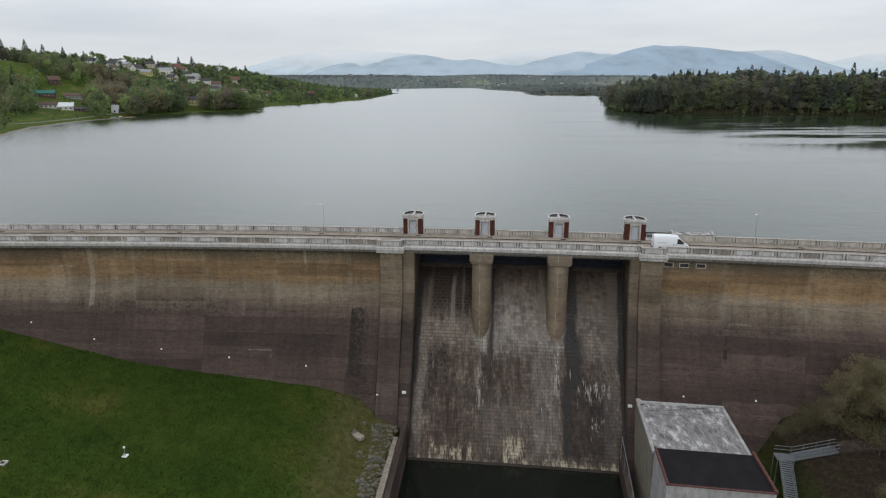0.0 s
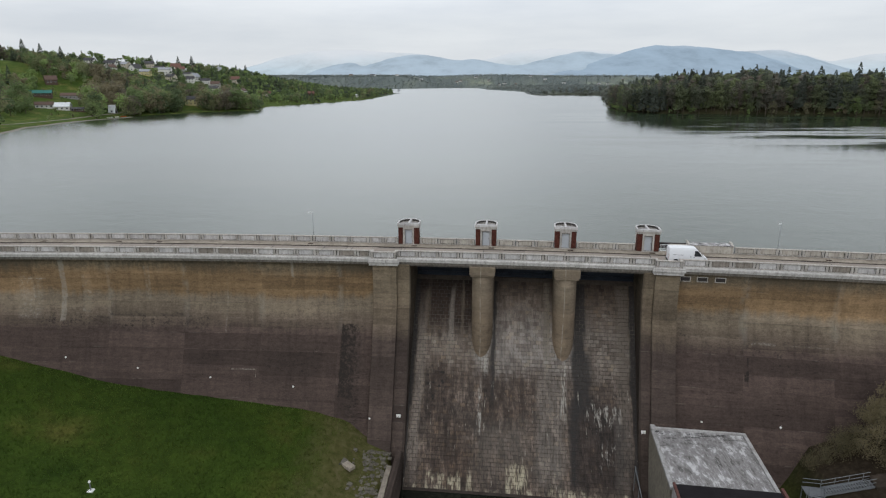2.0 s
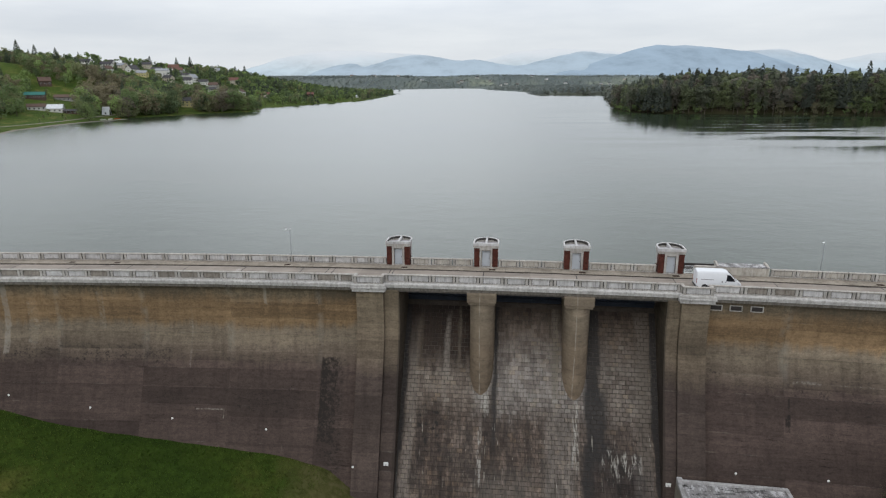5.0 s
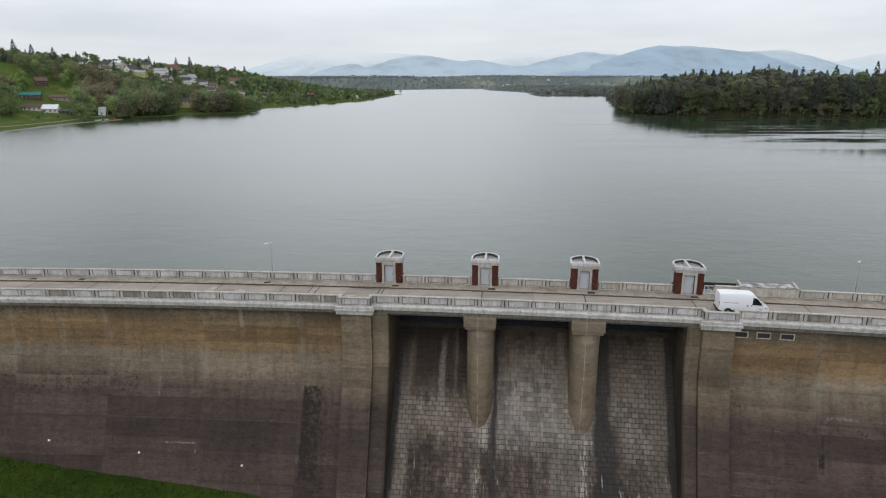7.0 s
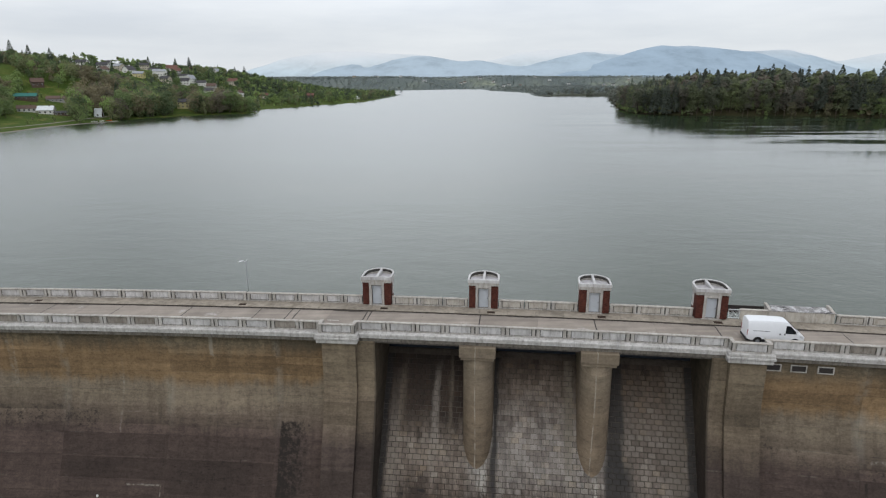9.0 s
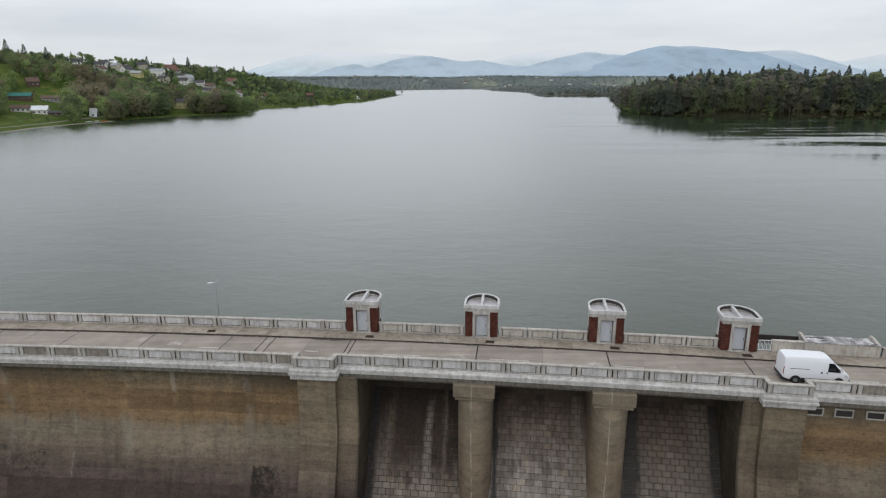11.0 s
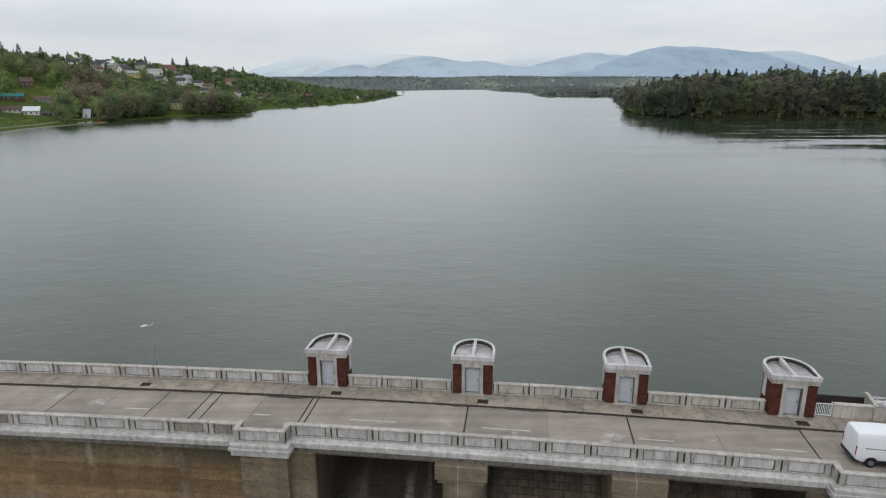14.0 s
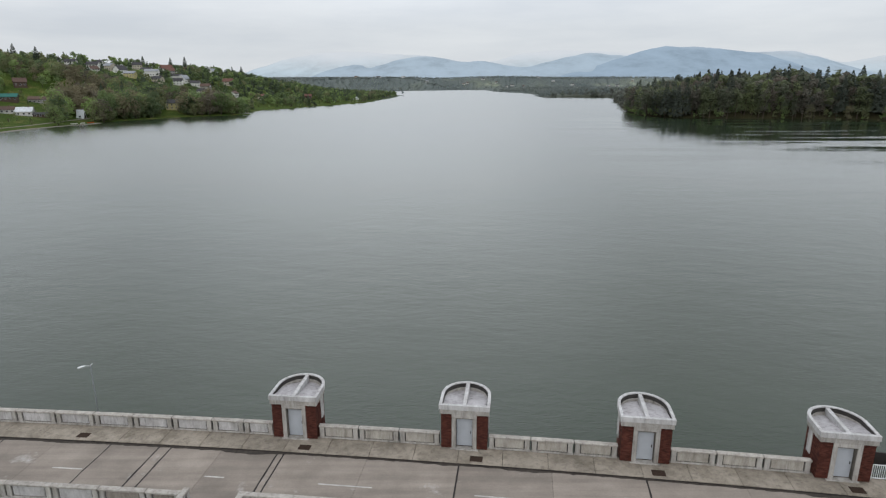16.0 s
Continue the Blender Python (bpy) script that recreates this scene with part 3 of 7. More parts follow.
MAT["leaf_right"] = [leaves("bank_foliage_%s" % n, (tuple(v * 0.88 for v in c), c, tuple(v * 1.12 for v in c))) for n, c in (
    ("fir", (0.105, 0.122, 0.098)), ("deep", (0.138, 0.154, 0.106)), ("grey", (0.166, 0.158, 0.128)), ("green", (0.160, 0.184, 0.104)), ("brown", (0.174, 0.152, 0.124)), ("fresh", (0.190, 0.222, 0.114)))]
# paler, bluer tints with distance: haze painted into the leaf colours
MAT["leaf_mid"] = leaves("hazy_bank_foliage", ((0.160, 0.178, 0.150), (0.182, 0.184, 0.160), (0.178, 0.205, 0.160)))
MAT["leaf_far"] = leaves("haze_tinted_wood_foliage", ((0.185, 0.215, 0.212), (0.235, 0.262, 0.248), (0.295, 0.318, 0.280)), False, 0.0045)
MAT["leaf_budding"] = leaves("budding_olive_leaves", ((0.188, 0.165, 0.098), (0.252, 0.214, 0.126), (0.208, 0.202, 0.106)))
MAT["bark"] = plain("grey_brown_bark", (0.085, 0.065, 0.05), 0.9, vary=0.3, scale=6, bump=0.5)
MAT["litter"] = plain("leaf_litter", (0.06, 0.046, 0.034), 0.95, vary=0.5, scale=1.4, bump=0.6)
MAT["riprap"] = plain("grey_rubble_stone", (0.165, 0.150, 0.120), 0.9, vary=0.6, scale=1.5, bump=0.5)
MAT["shore"] = plain("pale_shore_gravel", (0.20, 0.18, 0.15), 0.9, vary=0.3, scale=0.5)


def lake_water():
    m = Mat("lake_water", 0.12, 0, 0.5)
    m.p.inputs["IOR"].default_value = 1.5
    wide = m.noise(0.012, 5, 0.6, m.scaled(m.pos, 0.3, 1.0, 1.0, 0.12))
    # slicks in the lee of the wooded bank
    lee = m.math("MULTIPLY", m.span(m.axis("X"), 45, 190), m.math("MULTIPLY", m.span(m.axis("Y"), 180, 270), m.math("SUBTRACT", 1.0, m.span(m.axis("Y"), 520, 640))))
    streaks = m.ramp(m.noise(0.045, 5, 0.6, m.scaled(m.pos, 0.14, 1.0, 1.0, 0.22)), (0.45, 0.0), (0.51, 1.0))
    slick = m.math("MULTIPLY", lee, streaks)
    calm = m.math("MULTIPLY", m.ramp(wide, (0.34, 0.75), (0.62, 1.0)), m.math("SUBTRACT", 1.0, m.math("MULTIPLY", slick, 0.95)))
    w0 = m.noise(0.16, 4, 0.62, m.scaled(m.pos, 0.9, 1.3, 1.0, 0.45))
    w1 = m.noise(1.1, 5, 0.62, m.scaled(m.pos, 0.75, 1.5, 1.0, 0.25))
    w2 = m.noise(3.2, 3, 0.6, m.scaled(m.pos, 0.8, 1.3, 1.0, -0.2))
    h = m.math("ADD", m.math("ADD", m.math("MULTIPLY", w0, 1.5), m.math("MULTIPLY", m.noise(0.055, 4, 0.6, m.scaled(m.pos, 0.8, 1.3, 1.0, 0.35)), 1.3)), m.math("ADD", m.math("MULTIPLY", w1, 0.55), m.math("MULTIPLY", w2, 0.3)))
    # the wind drives the waves towards the dam: long faces lean that way
    wave = m.n.new("ShaderNodeBump")
    wave.inputs["Distance"].default_value = 1.0
    wave.inputs["Strength"].default_value = 1.0
    m.l.new(m.math("ADD", m.math("MULTIPLY", h, m.ramp(wide, (0.34, 0.044), (0.64, 0.060))), m.math("MULTIPLY", m.axis("Y"), 0.066)), wave.inputs["Height"])
    still = m.n.new("ShaderNodeBump")
    still.inputs["Distance"].default_value = 0.05
    still.inputs["Strength"].default_value = 0.3
    m.l.new(h, still.inputs["Height"])
    k = m.n.new("ShaderNodeMix")
    k.data_type = "VECTOR"
    m.l.new(slick, k.inputs[0])
    m.l.new(wave.outputs[0], k.inputs[4])
    m.l.new(still.outputs[0], k.inputs[5])
    m.l.new(k.outputs[1], m.p.inputs["Normal"])
    c = m.ramp(m.noise(0.02, 4), (0.3, (0.021, 0.034, 0.018)), (0.7, (0.025, 0.039, 0.021)))
    return m.done(c, m.math("ADD", 0.03, m.math("MULTIPLY", calm, 0.07)))


MAT["water"] = lake_water()


def pool_water():
    m = Mat("still_dark_water", 0.05, 0, 0.5)
    m.p.inputs["IOR"].default_value = 1.333
    m.bump(m.noise(1.2, 3), 0.1, 0.05)
    return m.done((0.010, 0.012, 0.009))


MAT["pool"] = pool_water()


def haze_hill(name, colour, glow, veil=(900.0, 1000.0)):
    """Wooded mountain flanks, tops in cloud; haze painted into colour, with added glow."""
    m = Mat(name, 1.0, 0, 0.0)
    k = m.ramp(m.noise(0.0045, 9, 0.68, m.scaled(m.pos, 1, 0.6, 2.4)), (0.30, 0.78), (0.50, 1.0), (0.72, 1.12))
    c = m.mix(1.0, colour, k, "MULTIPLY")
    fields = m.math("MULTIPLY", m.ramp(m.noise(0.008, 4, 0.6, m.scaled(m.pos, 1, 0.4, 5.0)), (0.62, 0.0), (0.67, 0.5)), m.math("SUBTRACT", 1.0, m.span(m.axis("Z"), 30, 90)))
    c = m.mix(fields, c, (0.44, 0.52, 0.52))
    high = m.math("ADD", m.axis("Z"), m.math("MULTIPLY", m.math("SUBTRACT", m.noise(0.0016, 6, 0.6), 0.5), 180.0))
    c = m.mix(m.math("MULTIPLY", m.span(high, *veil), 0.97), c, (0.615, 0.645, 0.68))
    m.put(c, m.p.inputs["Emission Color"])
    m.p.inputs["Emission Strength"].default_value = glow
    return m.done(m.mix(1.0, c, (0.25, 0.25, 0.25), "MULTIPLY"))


MAT["mountain_near"] = haze_hill("blue_haze_mountain", (0.300, 0.388, 0.480), 0.84, (250.0, 420.0))
MAT["mountain_mid"] = haze_hill("blue_grey_haze_mountain", (0.365, 0.450, 0.530), 0.85, (190.0, 330.0))
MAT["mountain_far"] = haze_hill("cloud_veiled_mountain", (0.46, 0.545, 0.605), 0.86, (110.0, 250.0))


# ---- mesh helpers ----
class Geo:
    """Vertices and faces for one mesh, brought to their place by f."""

    def __init__(self, f=None):
        self.v, self.f, self.to = [], [], f or (lambda x, y, z: (x, y, z))

    def add(self, verts, faces):
        b = len(self.v)
        self.v += [self.to(*p) for p in verts]
        self.f += [tuple(b + i for i in q) for q in faces]
        return self

    def box(self, lo, hi, c=0.0):
        """A box, its edges chamfered by c."""
        if c <= 0:
            (a, b, d), (e, f, g) = lo, hi
            v = [(a, b, d), (e, b, d), (e, f, d), (a, f, d), (a, b, g), (e, b, g), (e, f, g), (a, f, g)]
            return self.add(v, [(3, 2, 1, 0), (4, 5, 6, 7), (0, 1, 5, 4), (1, 2, 6, 5), (2, 3, 7, 6), (3, 0, 4, 7)])
        mid = [(p + q) / 2 for p, q in zip(lo, hi)]
        half = [(q - p) / 2 for p, q in zip(lo, hi)]
        v = [tuple(mid[i] + s[i] * (half[i] - (0 if i == a else c)) for i in range(3)) for a, s in CHAMFER_V]
        return self.add(v, CHAMFER_F)

    def sweep(self, profile, s0, s1, step=3.0, caps=True):
        """A closed outline of (n, z), drawn along s."""
        k = max(1, int(math.ceil(abs(s1 - s0) / step)))
        m = len(profile)
        v = [(s0 + (s1 - s0) * i / k, n, z) for i in range(k + 1) for n, z in profile]
        f = [(i * m + j, (i + 1) * m + j, (i + 1) * m + (j + 1) % m, i * m + (j + 1) % m) for i in range(k) for j in range(m)]
        if caps:
            f += [tuple(range(m)), tuple(range(k * m + m - 1, k * m - 1, -1))]
        return self.add(v, f)

    def prism(self, outline, z0, z1, axis=2):
        """An outline in the plane across axis, drawn from z0 to z1."""
        def p3(u, v, w):
            return {2: (u, v, w), 1: (u, w, v), 0: (w, u, v)}[axis]
        m = len(outline)
        v = [p3(a, b, w) for w in (z0, z1) for a, b in outline]
        f = [(j, (j + 1) % m, m + (j + 1) % m, m + j) for j in range(m)] + [tuple(range(m - 1, -1, -1)), tuple(range(m, 2 * m))]
        return self.add(v, f)

    def tube(self, a, b, r0, r1=None, sides=6):
        a, b = Vector(a), Vector(b)
        r1 = r0 if r1 is None else r1
        d = (b - a).normalized()
        e = d.orthogonal().normalized()
        g = d.cross(e)
        ring = [(math.cos(2 * math.pi * i / sides), math.sin(2 * math.pi * i / sides)) for i in range(sides)]
        v = [tuple(a + r0 * (c * e + s * g)) for c, s in ring] + [tuple(b + r1 * (c * e + s * g)) for c, s in ring]
        f = [(i, (i + 1) % sides, sides + (i + 1) % sides, sides + i) for i in range(sides)]
        return self.add(v, f + [tuple(range(sides - 1, -1, -1)), tuple(range(sides, 2 * sides))])

    def mesh(self, name, material, smooth=False, recalc=False):
        me = bpy.data.meshes.new(name)
        me.from_pydata(self.v, [], self.f)
        if recalc:
            bm = bmesh.new()
            bm.from_mesh(me)
            bmesh.ops.recalc_face_normals(bm, faces=bm.faces)
            bm.to_mesh(me)
            bm.free()
        for k in material if isinstance(material, (list, tuple)) else [material]:
            me.materials.append(k)
        if smooth:
            me.shade_smooth()
        return me


def chamfer_template():
    signs = [(x, y, z) for x in (-1, 1) for y in (-1, 1) for z in (-1, 1)]
    verts = [(a, s) for a in range(3) for s in signs]
    pos = [Vector([s[i] * (1.0 if i == a else 0.8) for i in range(3)]) for a, s in verts]
    idx = {(a, s): i for i, (a, s) in enumerate(verts)}
    faces = []
    for a in range(3):
        b, c = [i for i in range(3) if i != a]
        for sg in (-1, 1):
            q = []
            for u, w in ((-1, -1), (1, -1), (1, 1), (-1, 1)):
                s = [0, 0, 0]
                s[a], s[b], s[c] = sg, u, w
                q.append(idx[(a, tuple(s))])
            faces.append(q)
        for b2 in range(a + 1, 3):
            c2 = 3 - a - b2
            for sa in (-1, 1):
                for sb in (-1, 1):
                    q = []
                    for ax, sc in ((a, -1), (a, 1), (b2, 1), (b2, -1)):
                        s = [0, 0, 0]
                        s[a], s[b2], s[c2] = sa, sb, sc
                        q.append(idx[(ax, tuple(s))])
                    faces.append(q)
    for s in signs:
        faces.append([idx[(a, s)] for a in range(3)])
    out = []
    for q in faces:
        p = [pos[i] for i in q]
        nrm = (p[1] - p[0]).cross(p[2] - p[0])
        mid = sum(p, Vector()) / len(p)
        out.append(tuple(q) if nrm.dot(mid) > 0 else tuple(reversed(q)))
    return verts, out


CHAMFER_V, CHAMFER_F = chamfer_template()


def thing(name, m, label, category, group="", kind=""):
    ob = new(name)
    ob.empty_display_size = 0.3
    ob.matrix_world = m
    return tagged(ob, label, category, group, kind)


def part(name, me, parent, label="", m=None):
    ob = new(name, me)
    ob.parent = parent
    if m is not None:
        ob.matrix_basis = m
    return tagged(ob, label)


def solid(name, me, label, category, kind="", m=None, group=""):
    ob = new(name, me)
    if m is not None:
        ob.matrix_world = m
    return tagged(ob, label, category, group, kind)


# ---- ground ----
def smooth(t):
    t = min(1.0, max(0.0, t))
    return t * t * (3 - 2 * t)


LEFT_S, LEFT_Z = (-125, -112, -83, -73, -61, -49, -41, -31, -25, -22, -18), (-6, -9.4, -22.8, -25.1, -27.5, -28.6, -29.4, -30.3, -31.4, -33.3, -34.6)
RIGHT_S, RIGHT_Z = (16, 31, 34, 37, 42, 50, 62, 90, 105), (-40, -38.5, -34.6, -30.6, -28.8, -27.2, -24.0, -9.4, -6)


def valley(s, n):
    """The height of the ground below the dam."""
    out = max(0.0, -n - 6)
    if s < -17.5:
        z = float(np.interp(s, LEFT_S, LEFT_Z)) - 0.075 * min(out, 40)
        return z + 0.35 * noise.noise((s * 0.05, n * 0.05, 0)) + 0.1 * noise.noise((s * 0.4, n * 0.4, 3))
    if s > 15.2:
        z = float(np.interp(s, RIGHT_S, RIGHT_Z)) - 0.22 * min(out, 30)
        z = max(z, -41.0)
        return z + 0.45 * noise.noise((s * 0.09, n * 0.09, 5)) + 0.18 * noise.noise((s * 0.5, n * 0.5, 7))
    return -42.0


def lines(*spans):
    """Grid lines: (from, to, step) after one another."""
    out = []
    for a, b, d in spans:
        k = max(1, round(abs(b - a) / d))
        out += [a + (b - a) * i / k for i in range(k)]
    return out + [spans[-1][1]]


def sheet(us, vs, f, g=None):
    geo = g or Geo()
    v = [f(u, w) for w in vs for u in us]
    k = len(us)
    return geo.add(v, [(j * k + i, j * k + i + 1, (j + 1) * k + i + 1, (j + 1) * k + i) for j in range(len(vs) - 1) for i in range(k - 1)])


LSH_Y = (60, 100, 200, 339, 405, 466, 503, 560, 613, 662, 690, 773, 879, 1052, 1300, 1532, 1680, 1735, 1752, 1900, 2400, 3100, 3300, 4300)
LSH_X = (-125, -135, -190, -244, -268, -272, -266, -258, -240, -186, -206, -212, -178, -131, -128, -122, -128, -96, -190, -330, -420, -150, 40, 60)
RSH_Y = (60, 90, 250, 420, 500, 528, 555, 566, 580, 612, 720, 800, 1000, 1192, 1385, 1405, 1640, 1660, 2050, 2560, 3200, 3300, 4300)
RSH_X = (100, 115, 300, 520, 620, 372, 305, 239, 190, 172, 186, 205, 250, 294, 345, 200, 206, 232, 230, 172, 166, 70, 60)
RIDGE_Y, RIDGE_H = (60, 300, 600, 850, 1100, 1350, 1550, 1700, 2200, 3000, 4300), (30, 46, 52, 53, 46, 27, 8, 5, 26, 50, 72)


def shore_ground(x, y):
    """The height of the land round the lake."""
    xl, xr = float(np.interp(y, LSH_Y, LSH_X)), float(np.interp(y, RSH_Y, RSH_X))
    if y < 700:
        xl += 5 * noise.noise((0, y * 0.03, 0))
    rough = 2.0 * noise.noise((x * 0.012, y * 0.012, 0))
    end = smooth((y - 3330) / 500) * (62 + 24 * noise.noise((x * 0.0016, y * 0.001, 9)))
    if x < xl:
        d = xl - x
        h = float(np.interp(y, RIDGE_Y, RIDGE_H))
        z = LAKE + min(1.2, d * 0.1) + h * smooth((d - 8) / 300.0) + rough * smooth(d / 60)
        return max(z, LAKE + end)
    if x > xr:
        d = min(x - xr, max(1.0, (y - 500) * 0.9)) if 500 < y < 640 else x - xr
        return max(LAKE + min(1.0, d * 0.1) + 6.5 * smooth(d / 160.0) + ((4.0 * smooth((x - 175) / 40) + 5.5 * smooth((x - 270) / 140)) * smooth(d / 40) * (1 - smooth((y - 720) / 120)) if y < 840 else 0.0) + 3 * smooth((y - 1700) / 900) * smooth(d / 500) + rough * smooth(d / 60), LAKE + end)
    return LAKE - 6 + end * 1.1 if end > 0 else LAKE - 6


below = Geo(W)
sheet(lines((-1800, -400, 200), (-400, -130, 18), (-130, -60, 2.5), (-60, -17.5, 1.0), (-17.5, -17.3, 0.2), (-17.3, 15.0, 8), (15.0, 15.2, 0.2), (15.2, 60, 1.2), (60, 110, 3), (110, 400, 20), (400, 1800, 200)),
      lines((-640, -200, 60), (-200, -90, 6), (-90, -45, 2.0), (-45, 1.5, 0.9)), lambda s, n: (s, n, valley(s, n)), below)
above = Geo()
sheet(lines((-3200, -1200, 150), (-1200, -600, 25), (-600, -100, 7), (-100, 160, 15), (160, 420, 7), (420, 1200, 30), (1200, 3200, 150)),
      lines((96, 300, 14), (300, 720, 7), (720, 1700, 16), (1700, 4400, 60)), lambda x, y: (x, y, shore_ground(x, y) if y > 150 or abs(x) > 120 else LAKE - 8), above)
below.to = above.to
below.add(above.v, above.f)
solid("ground", below.mesh("ground", MAT["grass"], smooth=True), "green spring grass on banks and hillsides round the lake", "ground", "structure")

lake = Geo()
lake.add([(-1500, 60, LAKE), (-200, 100, LAKE)] + [W(s, 7.9, LAKE) for s in range(-110, 95, 5)] + [(200, 60, LAKE), (1500, 20, LAKE), (3000, 4000, LAKE), (-3000, 4000, LAKE)], [])
lake.f = [tuple(range(len(lake.v)))]
solid("lake_water", lake.mesh("lake_water", MAT["water"]), "grey-green lake water with fine wind ripples", "water", "structure")
pool = Geo(W)
pool.add([(-17.2, -200, POOL), (15.0, -200, POOL), (15.0, -9, POOL), (-17.2, -9, POOL)], [(0, 1, 2, 3)])
solid("tailwater", pool.mesh("tailwater", MAT["pool"]), "dark still water at the foot of the spillway", "water", "structure")


# ---- the dam's body ----
def wall_n(z, off=0.0):
    d = max(0.0, -14.5 - z)
    return 0.25 + off - d * d / (d + 2.5) * 0.45


def face(z0, z1, off, k=14):
    """Outline points down a battered face."""
    return [(wall_n(z0 + (z1 - z0) * i / k, off), z0 + (z1 - z0) * i / k) for i in range(k + 1)]


def chute_n(z):
    return -0.5 - 0.69 * (-23.7 - z)


BLOCK_L, BLOCK_R = (-22.0, -18.3), (16.85, 20.3)
JOINTS_L = [-22.0, -27.0, -38.45, -49.9, -61.35, -72.9, -84.4, -96.0, -112.0]
JOINTS_R = [20.3, 29.0, 40.2, 51.4, 62.6, 75.0, 92.0]
LIFTS = [-9.5, -13.1, -16.4, -19.7, -22.9, -26.1, -29.3, -32.6, -37.0, -43.0]
core = Geo(W)
for s0, s1 in ((-112, OPEN_L), (OPEN_R, 92)):
    core.sweep([(wall_n(z, 0.12), z) for z in lines((-9.45, -44, 2.5))] + [(9.0, -44), (7.95, -9.45)], s0, s1, 3)
core.sweep([(chute_n(z) + 0.05, z) for z in lines((-14.0, -43, 3))] + [(9.0, -43), (7.95, -14.0)], OPEN_L, OPEN_R, 3)
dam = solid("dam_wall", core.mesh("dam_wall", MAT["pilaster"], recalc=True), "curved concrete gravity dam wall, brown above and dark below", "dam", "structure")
for joints in (JOINTS_L, JOINTS_R):
    for a, b in zip(joints, joints[1:]):
        a, b = min(a, b) + 0.008, max(a, b) - 0.008
        for z0, z1 in zip(LIFTS, LIFTS[1:]):
            g = Geo(W)
            g.sweep(face(z0 - 0.012, z1 + 0.012, 0.0, 4) + [(wall_n(z1, 0.3), z1 + 0.012), (wall_n(z0, 0.3), z0 - 0.012)], a, b, 2.9)
            part("wall_block", g.mesh("wall_block", MAT["wall"], recalc=True), dam)

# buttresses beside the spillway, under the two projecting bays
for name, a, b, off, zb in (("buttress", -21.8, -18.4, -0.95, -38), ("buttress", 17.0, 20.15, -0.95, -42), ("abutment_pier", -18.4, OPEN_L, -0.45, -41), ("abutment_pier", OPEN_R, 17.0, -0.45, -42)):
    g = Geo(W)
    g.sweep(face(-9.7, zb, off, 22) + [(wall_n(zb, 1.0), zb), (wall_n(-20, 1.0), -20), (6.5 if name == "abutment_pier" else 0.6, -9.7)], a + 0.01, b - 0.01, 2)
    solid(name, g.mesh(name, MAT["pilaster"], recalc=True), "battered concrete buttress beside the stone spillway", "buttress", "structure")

# the spillway: mortar bed and its granite blocks
bed = Geo(W)
bed.sweep([(chute_n(z), z) for z in (-13.6, -20, -27, -34, -42)] + [(-10.0, -42.5), (7.9, -30), (8.2, -13.6)], OPEN_L + 0.02, OPEN_R - 0.02, 3)
spillway = solid("spillway", bed.mesh("spillway", MAT["mortar"], recalc=True), "steep spillway face of coursed grey granite blocks, streaked dark", "spillway", "structure")

# two piers with round noses
PIERS = (-6.3, 5.35)
for c in PIERS:
    g = Geo(W)
    nose = [(c - 1.52, 7.6)] + [(c - 1.52 * math.cos(a), 1.75 - 2.2 * math.sin(a)) for a in [math.pi * i / 24 for i in range(25)]] + [(c + 1.52, 7.6)]
    g.prism(nose, -27.5, -11.2)
    pier = solid("spillway_pier", g.mesh("spillway_pier", MAT["pier"], recalc=True), "round-nosed buff concrete pier between spillway bays", "pier", "structure", group="spillway piers")
    g = Geo(W)
    g.box((c - 1.62, -0.62, -11.42), (c + 1.62, 2.5, -11.12), 0.04)
    part("necking", g.mesh("necking", MAT["pier"]), pier)
    g = Geo(W)
    g.box((c - 1.78, -0.72, -11.118), (c + 1.78, 2.6, -9.98), 0.05)
    part("capital", g.mesh("capital", MAT["pier"]), pier)

# flap gates in the dark under the bridge
for a, b in ((OPEN_L, PIERS[0] - 1.53), (PIERS[0] + 1.53, PIERS[1] - 1.53), (PIERS[1] + 1.53, OPEN_R)):
    gate = thing("spillway_gate", at((a + b) / 2, 6.6, -13.55), "dark blue steel spillway gate under the bridge", "gate", "spillway gates")
    h = (b - a) / 2 - 0.02
    g = Geo()
    g.box((-h, 0, 0), (h, 0.12, 3.2), 0.02)
    part("gate_leaf", g.mesh("gate_leaf", MAT["steel_blue"]), gate)
    for i in range(3):
        g = Geo()
        g.box((-h, -0.2, 0.5 + i * 0.95), (h, -0.002, 0.66 + i * 0.95), 0.02)
        part("girder", g.mesh("girder", MAT["steel_blue"]), gate)

# deck of the bridge and crest
g = Geo(W)
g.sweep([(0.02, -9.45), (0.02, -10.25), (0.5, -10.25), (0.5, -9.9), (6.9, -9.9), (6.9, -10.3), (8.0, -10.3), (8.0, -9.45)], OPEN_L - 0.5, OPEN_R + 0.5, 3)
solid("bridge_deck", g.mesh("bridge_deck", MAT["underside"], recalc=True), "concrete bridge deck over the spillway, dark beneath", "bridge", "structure")

